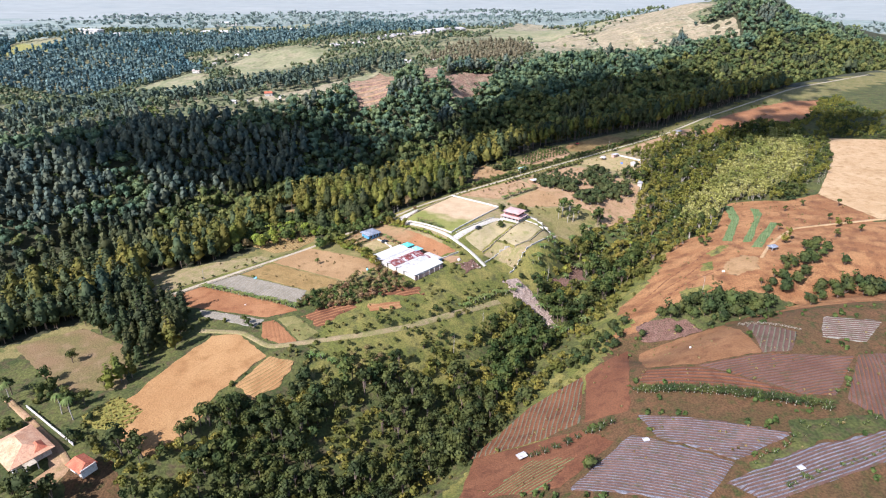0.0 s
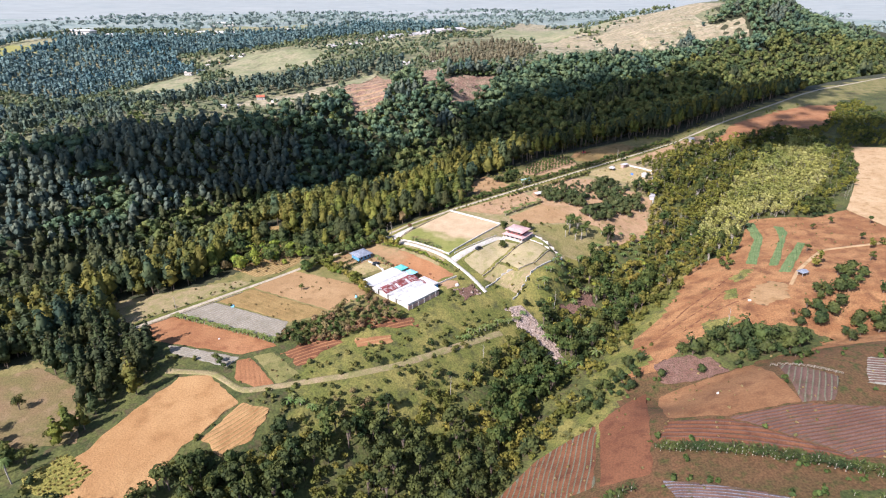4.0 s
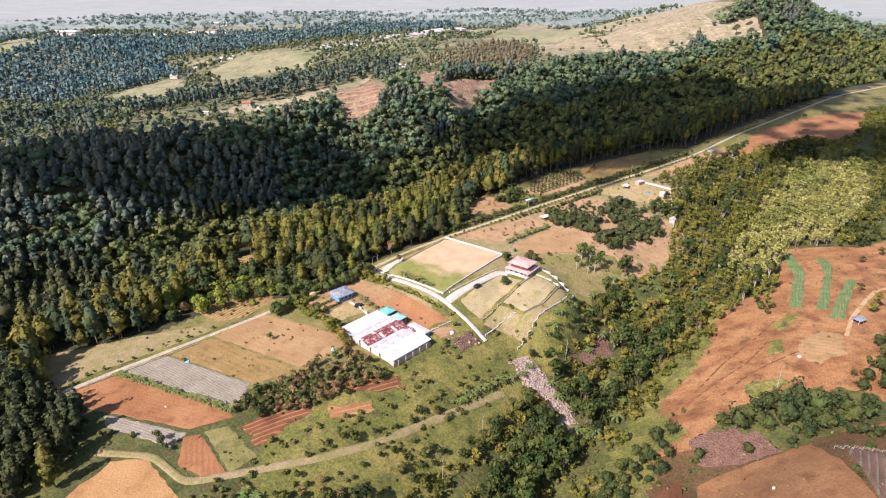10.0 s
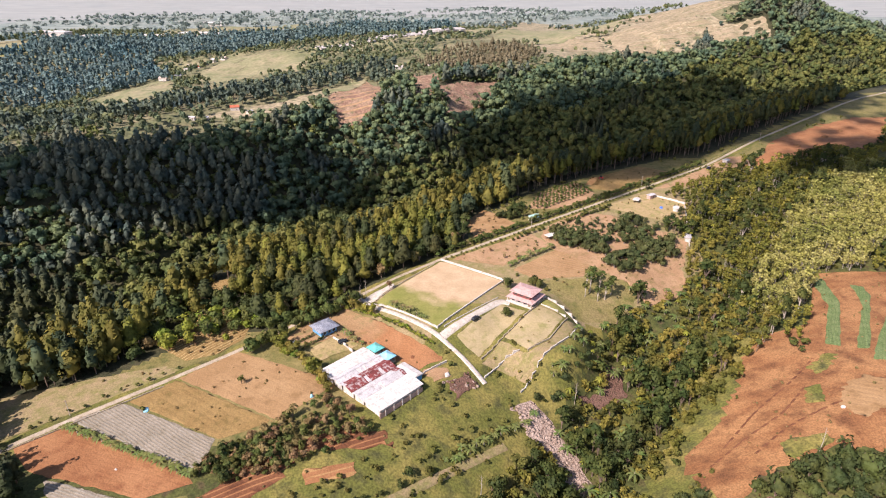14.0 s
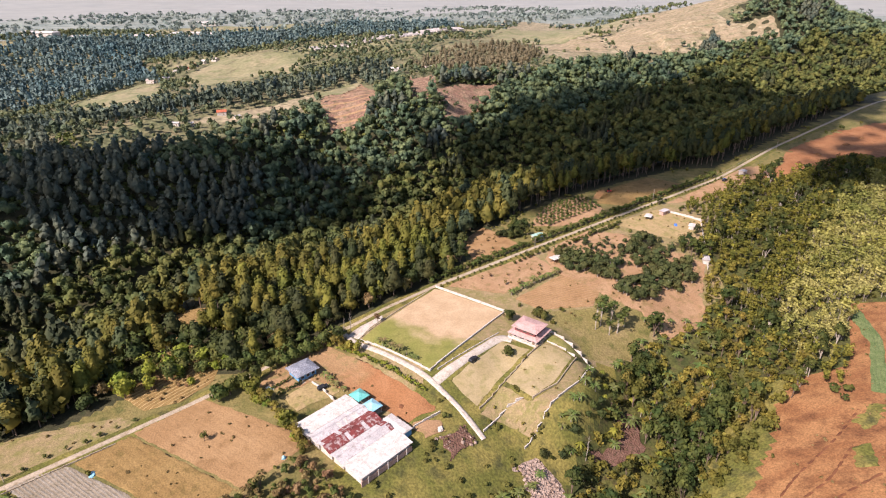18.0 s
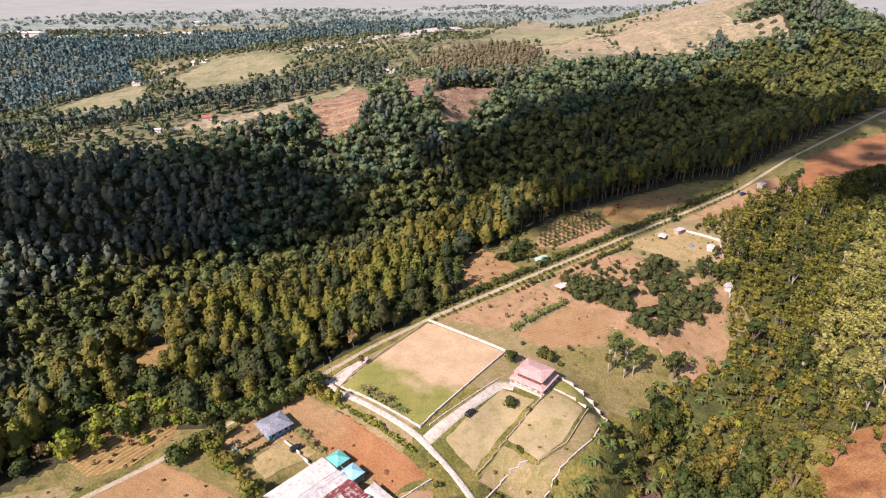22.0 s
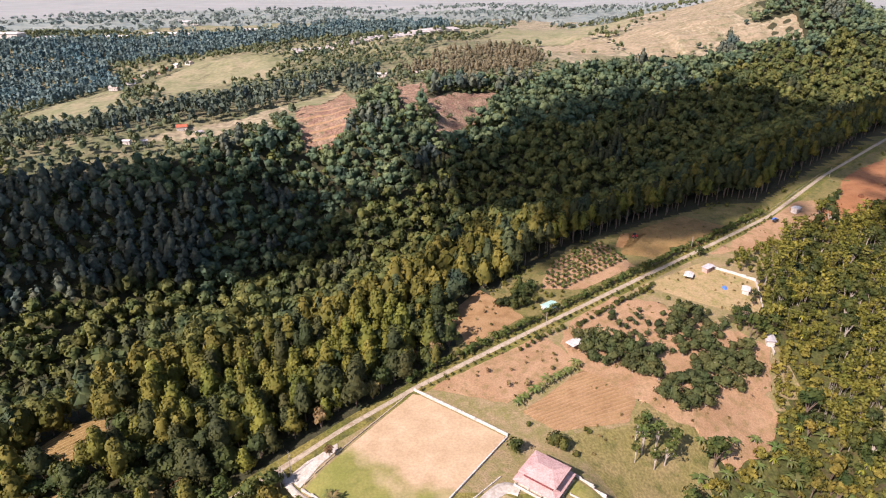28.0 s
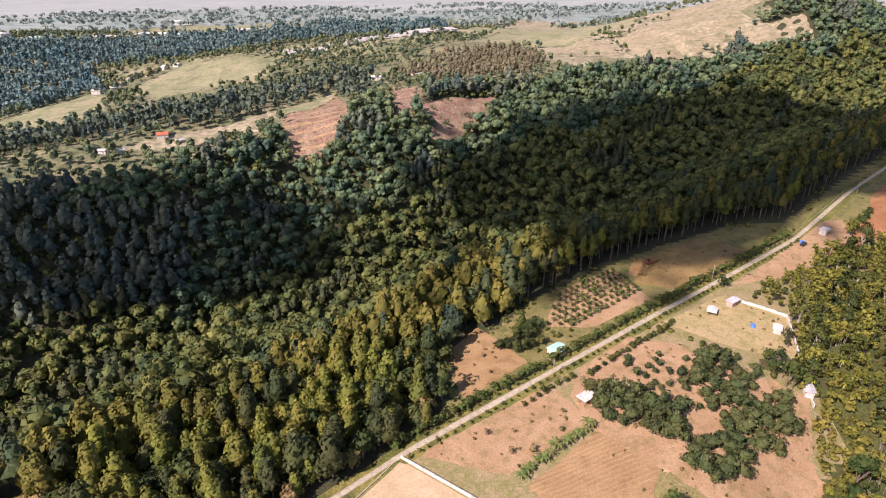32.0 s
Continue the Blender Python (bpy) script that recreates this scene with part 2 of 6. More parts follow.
# bluer and paler than near leaves: distance haze is painted into this foliage
L_haze_blue = leaves("haze_blue_woods", (0.119, 0.186, 0.186), (0.162, 0.224, 0.203), (0.097, 0.167, 0.181), 30)
L_plant = leaves("plantation_leaves", (0.056, 0.072, 0.024), (0.100, 0.106, 0.034), (0.040, 0.052, 0.020), 5, 0.2)
L_olive = leaves("olive_grass_blades", (0.125, 0.135, 0.030), (0.185, 0.175, 0.044), (0.075, 0.090, 0.022), 5, 0.3)
# pale haze put into the leaf colour of the farthest woods
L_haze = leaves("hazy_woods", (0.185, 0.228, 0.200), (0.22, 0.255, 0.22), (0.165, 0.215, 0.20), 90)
M_white_sheet = surface("white_roof_sheet", (0.63, 0.60, 0.55), (0.53, 0.495, 0.44), (0.40, 0.35, 0.30), size=3, fine=0.3, rough=0.55, relief=0.05)
M_pale_cover = surface("plastic_cover", (0.50, 0.46, 0.42), (0.40, 0.365, 0.33), (0.30, 0.26, 0.22), size=9, fine=1.5, rough=0.6, relief=0)
M_grey_sheet = surface("grey_roof_sheet", (0.42, 0.40, 0.39), (0.55, 0.52, 0.50), (0.33, 0.28, 0.25), size=2.5, fine=0.3, rough=0.55, relief=0.05)
M_rust_sheet = surface("rusty_roof_sheet", (0.22, 0.045, 0.04), (0.15, 0.04, 0.035), (0.48, 0.42, 0.40), size=3.2, fine=0.4, rough=0.7, relief=0.05)
M_pink_tile = surface("pink_roof_tile", (0.46, 0.29, 0.255), (0.54, 0.36, 0.32), (0.38, 0.22, 0.19), size=3, fine=0.35, relief=0.3)
M_orange_tile = surface("orange_roof_tile", (0.52, 0.27, 0.15), (0.60, 0.36, 0.22), (0.42, 0.20, 0.12), size=3, fine=0.35, relief=0.3)
M_pale_tile = surface("pale_roof_tile", (0.50, 0.42, 0.36), (0.42, 0.34, 0.28), size=3, fine=0.35, relief=0.2)
M_red_tile = surface("red_roof_tile", (0.42, 0.11, 0.06), (0.50, 0.17, 0.09), (0.34, 0.09, 0.05), size=2.5, fine=0.3, relief=0.3)
M_slate = surface("grey_roof", (0.200, 0.215, 0.250), (0.300, 0.310, 0.335), (0.120, 0.125, 0.145), size=2.2, fine=0.35, rough=0.6, relief=0.2, spread=0.35)
M_blue_wall = surface("blue_paint", (0.10, 0.28, 0.48), (0.14, 0.34, 0.52), size=2, fine=0.3, relief=0.05)
M_maroon = surface("maroon_wall", (0.16, 0.045, 0.045), (0.20, 0.06, 0.055), size=2, fine=0.3, relief=0.05)
M_teal = surface("teal_sheet", (0.10, 0.42, 0.37), (0.14, 0.48, 0.43), size=2, fine=0.3, rough=0.5, relief=0.05)
M_sky_sheet = surface("light_blue_sheet", (0.22, 0.50, 0.60), (0.30, 0.56, 0.64), size=2, fine=0.3, rough=0.5, relief=0.05)
M_palegreen = surface("pale_green_sheet", (0.34, 0.55, 0.45), (0.42, 0.60, 0.50), size=2, fine=0.3, rough=0.5, relief=0.05)
M_brick = surface("pink_brick_wall", (0.46, 0.29, 0.23), (0.53, 0.36, 0.29), (0.36, 0.21, 0.16), size=1.5, fine=0.25, relief=0.3)
M_wood = surface("weathered_wood", (0.20, 0.13, 0.08), (0.28, 0.19, 0.12), size=1.0, fine=0.2, relief=0.3)
M_glass = surface("window_glass", (0.03, 0.035, 0.04), (0.05, 0.055, 0.06), size=1, fine=0.3, rough=0.08, relief=0)
M_carpaint = surface("black_car_paint", (0.02, 0.02, 0.024), (0.03, 0.03, 0.034), size=1, fine=0.3, rough=0.2, relief=0)
M_redpaint = surface("red_paint", (0.45, 0.05, 0.04), (0.38, 0.05, 0.04), size=1, fine=0.3, rough=0.35, relief=0)
M_bluepaint = surface("blue_tarp", (0.06, 0.17, 0.55), (0.09, 0.22, 0.60), size=1, fine=0.3, rough=0.5, relief=0.2)
M_tyre = surface("tyre_rubber", (0.02, 0.02, 0.02), (0.03, 0.03, 0.03), size=1, fine=0.2, relief=0)
M_metal = surface("dull_metal", (0.35, 0.35, 0.36), (0.45, 0.45, 0.46), size=1, fine=0.2, rough=0.45, metal=0.8, relief=0)
# for the unseen shade clouds; their see-through share sets how deep the shade is
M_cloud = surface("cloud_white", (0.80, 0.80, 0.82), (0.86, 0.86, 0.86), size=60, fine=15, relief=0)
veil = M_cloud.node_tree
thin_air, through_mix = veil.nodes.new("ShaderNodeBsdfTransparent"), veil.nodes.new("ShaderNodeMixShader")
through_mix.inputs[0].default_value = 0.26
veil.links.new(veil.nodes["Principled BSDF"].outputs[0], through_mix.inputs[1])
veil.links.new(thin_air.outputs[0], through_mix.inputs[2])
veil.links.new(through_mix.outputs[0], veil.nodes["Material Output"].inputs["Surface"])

# ---- lie of the land ----
ROAD = [(-330, 118), (-200, 216), (-149, 258), (-127, 277), (-85, 311), (-33, 356), (6, 390), (58, 427), (109, 463),
        (144, 487), (196, 524), (260, 583), (330, 640), (430, 720), (560, 800), (800, 900)]
GULLY = [(-150, 40, -42), (-80, 105, -40), (-20, 160, -38), (10, 192, -36), (38, 232, -32), (72, 282, -28), (108, 335, -21),
         (155, 388, -12), (200, 440, -2), (240, 500, 6)]
SIDE_GULLY = [(92, 222), (140, 243), (190, 258), (260, 268)]


def away(x, y, line):
    """Distance from a line of points, how far along it the nearest spot is (in points), and the side (left is positive)."""
    best, along, side = np.full(np.shape(x), 1e9), np.zeros(np.shape(x)), np.ones(np.shape(x))
    for i, (a, b) in enumerate(zip(line[:-1], line[1:])):
        dx, dy = b[0] - a[0], b[1] - a[1]
        k = np.clip(((x - a[0]) * dx + (y - a[1]) * dy) / (dx * dx + dy * dy), 0, 1)
        d = np.hypot(x - a[0] - k * dx, y - a[1] - k * dy)
        near = d < best
        best, along = np.where(near, d, best), np.where(near, i + k, along)
        side = np.where(near, np.sign(dx * (y - a[1]) - dy * (x - a[0]) + 1e-9), side)
    return best, along, side


def bump(x, y, cx, cy, r, h):
    return h * np.exp(-((x - cx) ** 2 + (y - cy) ** 2) / (r * r))


def waves(x, y, size):
    """Smooth uneven ground, about -1 to 1."""
    a, b = x / size, y / size
    return (np.sin(a * 1.3 + 2.1 * np.sin(b * .7)) + np.sin(b * 1.7 + 1.6 * np.sin(a * .9 + 1)) + np.sin(a * 2.3 - b * 1.9 + 4)) / 3


def height(x, y):
    x, y = np.asarray(x, float), np.asarray(y, float)
    d, _, side = away(x, y, ROAD)
    v = d * side
    flat = 20 / (1 + np.exp(-(x - 25) / 10)) * (x < 330) + 28 * np.exp(-((x + 100) / 36) ** 2)
    v = np.where(v > 0, np.maximum(v - flat, v * 0.2), v)
    plane = np.clip(0.0316 * x + 0.0313 * y - 12.2, -14, 22) - 2.5 / (1 + np.exp(np.clip((x + 40) / 15, -50, 50)))
    west = np.interp(v, [-1, 8, 40, 66, 84, 120, 160, 205, 245, 280, 310, 345, 420, 800, 1300, 2200],
                     [0, 0, -2, -6, -13, -42, -66, -72, -54, -32, -9, 5, 3, 2, 8, 0])
    east = np.interp(v, [-1, 8, 28, 60, 105, 135, 180, 240, 300, 345, 420, 800, 1300, 2200],
                     [0, 0, -3, -18, -50, -58, -50, -30, -8, 5, 3, 2, 8, 0])
    mix = 1 / (1 + np.exp(-np.clip((x - 75 + 0.25 * (v - 150)) / 16, -50, 50)))
    z = plane + west * (1 - mix) + east * mix
    z = z + bump(x, y, 21, 770, 75, 12) + bump(x, y, -85, 815, 50, 8) + bump(x, y, 140, 755, 60, 10) + bump(x, y, 330, 915, 110, 16) + bump(x, y, 560, 1240, 250, 80)
    z = z + bump(x, y, -50, 1290, 260, 20) + bump(x, y, -771, 1298, 200, 22) - bump(x, y, -560, 930, 150, 26)
    g, k, _ = away(x, y, GULLY)
    bottom = np.interp(k, range(len(GULLY)), [p[2] for p in GULLY])
    z = z - (plane - bottom) * np.exp(-(g / np.interp(k, [0, 5, 7, 9], [46, 46, 34, 28])) ** 2) * (v < 60)
    s, _, _ = away(x, y, SIDE_GULLY)
    z = z - 8 * np.exp(-(s / 13) ** 2)
    wild = np.clip((v - 30) / 60, 0, 1) + np.clip(1.3 - g / 40, 0, 1)
    z = z + (waves(x, y, 19) * 1.6 + waves(x, y, 7) * 0.5) * np.clip(wild, 0, 1) + waves(x, y, 60) * 7 * np.clip((v - 120) / 200, 0, 1)
    for cx, cy, r, level in ((8, 352, 30, 0.0), (50, 326, 20, -3.5), (47, 344, 15, -0.5), (-20, 300, 20, -7.5), (-45, 328, 14, -4.5)):
        w = 1 / (1 + np.exp(np.clip((np.hypot(x - cx, y - cy) - r) / 2.5, -50, 50)))
        z = z * (1 - w) + level * w
    return z


def inside(poly, x, y):
    x, y = np.asarray(x, float), np.asarray(y, float)
    hit = np.zeros(x.shape, bool)
    for (x0, y0), (x1, y1) in zip(poly, poly[1:] + poly[:1]):
        if y0 != y1:
            hit ^= ((y0 > y) != (y1 > y)) & (x < (x1 - x0) * (y - y0) / (y1 - y0) + x0)
    return hit


def shape_of(name, verts, faces, mats=(), which=None, smooth=False):
    """A mesh from arrays of corners and four-cornered faces."""
    me = bpy.data.meshes.new(name)
    verts, faces = np.asarray(verts, np.float32), np.asarray(faces, np.int32)
    me.vertices.add(len(verts))
    me.vertices.foreach_set("co", verts.ravel())
    me.loops.add(faces.size)
    me.loops.foreach_set("vertex_index", faces.ravel())
    me.polygons.add(len(faces))
    me.polygons.foreach_set("loop_start", np.arange(0, faces.size, faces.shape[1], dtype=np.int32))
    for m in mats:
        me.materials.append(m)
    if which is not None:
        me.polygons.foreach_set("material_index", np.asarray(which, np.int32))
    if smooth:
        me.polygons.foreach_set("use_smooth", np.ones(len(faces), bool))
    me.update(calc_edges=True)
    me.validate()
    return me


def grid_faces(nx, ny):
    i = np.arange(nx - 1)[None, :] + np.arange(ny - 1)[:, None] * nx
    return np.stack([i, i + 1, i + nx + 1, i + nx], -1).reshape(-1, 4)


def stretch_out(lo, hi, step, end_lo, end_hi, grow=1.09):
    out = list(np.arange(lo, hi, step))
    a, s = out[-1], step
    while a < end_hi:
        s *= grow
        a += s
        out.append(a)
    a, s = lo, step
    while a > end_lo:
        s *= grow
        a -= s
        out.insert(0, a)
    return np.array(out)


def belt_edge(x):
    """How far from the lane the pine belt begins."""
    return np.interp(x, [-330, -160, -140, -120, -100, -84, -70, -60, 14, 34, 60, 105, 130, 175, 200, 420], [6, 7, 15, 22, 26, 16, 8, 6, 5, 34, 44, 44, 42, 32, 14, 9])


def wood_end(x, y):
    """How far from the lane the woods of the far slope end."""
    return np.interp(x, [-500, -330, -250, -120, 0, 80, 200, 350, 430, 700], [420, 400, 345, 360, 375, 355, 315, 295, 330, 420]) + 22 * waves(x, y, 60)


gx, gy = stretch_out(-200, 320, 2.7, -4800, 4800, 1.12), stretch_out(120, 580, 2.7, -700, 4800, 1.1)
GX, GY = np.meshgrid(gx, gy)
GZ = height(GX, GY)
far = np.clip((np.hypot(GX, GY) - 1700) / 900, 0, 1)
GZ = GZ * (1 - far) + (14 + 10 * waves(GX, GY, 420)) * far
quads = grid_faces(len(gx), len(gy))
mx, my = GX.ravel()[quads].mean(1), GY.ravel()[quads].mean(1)
vd, _, vs = away(mx, my, ROAD)
vv = vd * vs
gd, gk, gs = away(mx, my, GULLY)
kind = np.zeros(len(quads), int)
kind[(vv > belt_edge(mx) - 3) & (vv < wood_end(mx, my))] = 1
kind[(gd < 55) & (vv < 0) & (gk < 7)] = 2
kind[(vv < -40) & (gk >= 6) & (mx > 130)] = 2
east = (gs < 0) & (my < 330 + 10 * waves(mx, my, 15)) & (mx > -60 + 18 * waves(my, mx, 14)) & (vv < -60)
kind[(gs > 0) & (gd > 22 + 6 * waves(mx, my, 9)) & (gd < 80) & (vv < -30) & (my < 345) & (my > 204 + 10 * waves(mx, my, 13))] = 7
kind[east & (gd > 16) & (gd < 40)] = 7
kind[east & (gd > 32 + 6 * waves(mx, my, 9))] = 6
kind[(kind == 6) & (my < 238)] = 9
kind[(kind == 0) & (vv < 6) & (vv > -95) & (mx > -25) & (mx < 175)] = 10
kind[(mx < -58) & (my < 262) & (vv < -8)] = 2
kind[inside([(45, 338), (72, 342), (96, 352), (112, 376), (128, 384), (152, 400), (152, 430), (60, 425), (40, 378)], mx, my)] = 10
kind[vv >= wood_end(mx, my)] = 11
kind[(vv >= wood_end(mx, my)) & (my > 1180 + 0.25 * mx + 40 * waves(mx, my, 120))] = 4
kind[(mx > 150 + 60 * waves(mx, my, 90)) & (my > 985 + 0.14 * mx + 25 * waves(mx, my, 40)) & (mx < 470 + 30 * waves(my, mx, 70))] = 8
# two rings of haze-coloured ground, the farther one paler
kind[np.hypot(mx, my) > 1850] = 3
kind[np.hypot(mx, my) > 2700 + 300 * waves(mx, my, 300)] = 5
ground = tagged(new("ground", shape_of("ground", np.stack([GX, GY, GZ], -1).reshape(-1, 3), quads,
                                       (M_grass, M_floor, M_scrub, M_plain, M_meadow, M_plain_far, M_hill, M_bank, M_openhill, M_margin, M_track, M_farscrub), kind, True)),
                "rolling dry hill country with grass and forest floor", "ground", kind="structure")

PLOTS = []


def lie(x, y):
    """Height of the ground sheet itself."""
    i = np.clip(np.searchsorted(gx, x) - 1, 0, len(gx) - 2)
    j = np.clip(np.searchsorted(gy, y) - 1, 0, len(gy) - 2)
    a, b = (x - gx[i]) / (gx[i + 1] - gx[i]), (y - gy[j]) / (gy[j + 1] - gy[j])
    return (GZ[j, i] * (1 - a) + GZ[j, i + 1] * a) * (1 - b) + (GZ[j + 1, i] * (1 - a) + GZ[j + 1, i + 1] * a) * b




def field(name, poly, mats, label, angle=0.0, rows=0.0, ridge=0.0, lift=0.15, category="field", wear=0.7, cell=0.9):
    """A plot draped over the ground; rows is the spacing of its ridges, which lie along the angle (degrees from east)."""
    ca, sa = math.cos(radians(angle)), math.sin(radians(angle))
    p = np.array(poly, float)
    u, w = p[:, 0] * ca + p[:, 1] * sa, -p[:, 0] * sa + p[:, 1] * ca
    across = rows / 4 if rows else cell
    us = np.arange(u.min() - 2, u.max() + 2, max(1.6, rows / 3) if rows else cell)
    ws = np.arange(w.min() - 2, w.max() + 2, across)
    U, W = np.meshgrid(us, ws)
    bend = waves(U, W, 11) * 0.5
    X, Y = U * ca - (W + bend) * sa, U * sa + (W + bend) * ca
    Z = lie(X, Y) + lift
    row = np.arange(len(ws))[:, None] % 4
    if rows:
        Z = Z + ridge * np.where((row == 1) | (row == 2), 1.0, 0.0) * (0.75 + 0.4 * waves(X, Y, 2.3))
    q = grid_faces(len(us), len(ws))
    cx, cy = X.ravel()[q].mean(1), Y.ravel()[q].mean(1)
    keep = inside(poly, cx + waves(cx, cy, 3.1) * wear, cy + waves(cy, cx, 2.7) * wear)
    q = q[keep]
    which = None
    if rows and len(mats) > 1:
        r = (q[:, 0] // len(us)) % 4
        which = np.where((r == 1) | ((r == 2) if mats[0] in (M_mulch, M_greybed) else False), 0, 1)
    used, inv = np.unique(q, return_inverse=True)
    v = np.stack([X, Y, Z], -1).reshape(-1, 3)[used]
    # draw the rim onto the outline, with small worn notches
    rim = np.bincount(inv.ravel(), minlength=len(used)) < 4
    best, at = np.full(len(used), 1e9), v[:, :2].copy()
    for a, b in zip(poly, poly[1:] + poly[:1]):
        dx, dy = b[0] - a[0], b[1] - a[1]
        k = np.clip(((v[:, 0] - a[0]) * dx + (v[:, 1] - a[1]) * dy) / (dx * dx + dy * dy), 0, 1)
        ex, ey = a[0] + k * dx, a[1] + k * dy
        far_off = np.hypot(v[:, 0] - ex, v[:, 1] - ey)
        near = far_off < best
        best = np.where(near, far_off, best)
        at[near] = np.stack([ex, ey], 1)[near]
    rim &= best < 2.2 * max(across, cell)
    v[rim, :2] = at[rim] + np.stack([waves(at[rim, 0], at[rim, 1], 2.3), waves(at[rim, 1], at[rim, 0], 2.6)], 1) * wear * 0.6
    v[rim, 2] = lie(v[rim, 0], v[rim, 1]) + lift * 0.6
    PLOTS.append(poly)
    return tagged(new(name, shape_of(name, v, inv.reshape(-1, 4), mats, which)), label, category, kind="structure")


def lane(name, line, width, mat, label, lift=0.22, category="road", step=2.0):
    """A strip of road along a line of points, with slightly ragged sides and real thickness."""
    pts, out = [], []
    for a, b in zip(line[:-1], line[1:]):
        n = max(1, int(math.dist(a, b) / step))
        pts += [(a[0] + (b[0] - a[0]) * i / n, a[1] + (b[1] - a[1]) * i / n) for i in range(n)]
    pts.append(line[-1])
    p = np.array(pts, float)
    for _ in range(3):
        p[1:-1] = (p[:-2] + 2 * p[1:-1] + p[2:]) / 4
    d = np.gradient(p, axis=0)
    d /= np.linalg.norm(d, axis=1)[:, None] + 1e-9
    nrm = np.stack([-d[:, 1], d[:, 0]], 1)
    for off, dz in ((-0.56, -0.35), (-0.5, 0), (-0.17, 0.03), (0.17, 0.03), (0.5, 0), (0.56, -0.35)):
        w = width * (1 + 0.10 * waves(p[:, 0], p[:, 1], 9.0))
        q = p + nrm * (off * w)[:, None]
        out.append(np.column_stack([q, lie(q[:, 0], q[:, 1]) + lift + dz]))
    v = np.stack(out, 1).reshape(-1, 3)
    return tagged(new(name, shape_of(name, v, grid_faces(6, len(p)), (mat,))), label, category, kind="structure")


LAWN = [(-24, 347), (6, 388), (36, 366), (5, 325)]
# fields of the foreground, west side
field("orange_field", [(-118, 165), (-124, 185), (-116, 206), (-105, 228), (-94, 229), (-77, 214), (-86, 197), (-91, 191), (-94, 174), (-104, 160)],
      (M_orange,), "freshly tilled orange soil field with faint furrows", 62, 2.4, 0.06, wear=1.2)
field("furrowed_field", [(-64, 211), (-75, 213), (-85, 196), (-76, 189), (-67, 197)], (M_brownfield, M_orange), "small orange field with rows of dry stubble", 48, 1.7, 0.3, wear=1.4)
field("yellow_crop_field", [(-137, 177), (-128, 188), (-115, 180), (-117, 171), (-125, 170), (-133, 172)], (M_yellowcrop,), "plot of low yellow-green crop", 40, 2.2, 0.6)
field("cottage_yard", [(-131, 155), (-117, 158), (-104, 141), (-110, 133), (-122, 137)], (M_margin,), "bare brown yard in front of the cottage", wear=2)
field("villa_yard", [(-150, 171.5), (-136, 162), (-128, 154), (-131, 143), (-141, 144), (-135, 153)], (M_dust,), "dusty yard round the villa", wear=0.6, lift=0.2)
field("garden_lawn", [(-193, 223), (-169, 237), (-141, 221), (-127, 192), (-150, 190), (-165, 200)], (M_brownlawn,), "mown garden lawn with bare brown patches")
field("red_strip_field", [(-127, 274), (-140, 265), (-127, 254), (-120, 252), (-84, 242), (-70, 248), (-87, 258)], (M_rust,), "ploughed red soil strip beside the lane", -20, 1.8, 0.05)
field("mulched_strip", [(-120, 251), (-84, 240), (-88, 234), (-115, 244)], (M_greybed, M_greyfurrow), "strip of grey mulched vegetable beds", -20, 1.1, 0.16)
field("mulched_beds", [(-128, 278), (-111, 286), (-70, 266), (-71, 252)], (M_greybed, M_greyfurrow), "grey mulched vegetable beds in long rows", -33, 1.1, 0.16)
field("stubble_field", [(-110, 287), (-97, 299), (-52, 274), (-69, 266)], (M_brownfield,), "brown stubble field with dry weeds", -33, 2.5, 0.1)
field("bare_field", [(-97, 300), (-79, 317), (-33, 294), (-50, 274)], (M_barefield,), "bare pale soil field", -33, 2.5, 0.06)
field("small_red_plot", [(-80, 240), (-65, 223), (-72, 221), (-82, 226), (-85, 238)], (M_rust,), "small bare red soil plot", 110, 1.8, 0.1)
field("weedy_plot", [(-79, 241), (-71, 243), (-57, 230), (-64, 223)], (M_olive,), "plot of green and olive weeds")
for scrape in ([(-66, 243), (-58, 254), (-46, 258), (-40, 252), (-50, 244), (-57, 233)], [(-43, 260), (-34, 269), (-12, 270), (-9, 265), (-22, 262)]):
    field("red_terrace", scrape, (M_rust, M_redsoil), "eroded red soil slope below the field bank", 28, 2.0, 0.18, wear=2.2)
field("terrace_strip", [(-38, 252), (-22, 257), (-20, 253), (-35, 247)], (M_orange, M_rust), "narrow orange soil terrace", 20, 2.0, 0.15, 0.3, wear=1.6)
field("verge_lawn", [(-171, 290), (-106, 308), (-97, 305), (-147, 267)], (M_track,), "strip of sunlit grass between lane and pines")
field("dry_clearing", [(-115, 363), (-117, 374), (-112, 384), (-101, 384), (-95, 373), (-96, 361), (-103, 356)], (M_straw, M_brownfield), "oval clearing of dry straw-coloured maize among pines", 40, 1.6, 0.5, wear=1.5)
field("bushy_field", [(-119, 325), (-110, 343), (-97, 352), (-80, 339), (-78, 327), (-86, 315), (-98, 311)], (M_straw, M_brownfield), "dry yellow field with bushes beside the lane", 50, 1.8, 0.35)
# fields of the foreground, east side
field("rowed_field", [(10, 176), (38, 203), (62, 213), (52, 177), (38, 176)], (M_croprow, M_redsoil), "red sloping field with planted rows", 70, 1.9, 0.5)
field("bare_slope", [(63, 213), (86, 229), (70, 176), (54, 176)], (M_redsoil,), "bare brown-red soil slope", 70, 2.0, 0.08)
field("bare_terrace", [(90, 226), (131, 236), (131, 202), (103, 198), (84, 203)], (M_tan,), "broad bare orange terrace", 15, 3.2, 0.06)
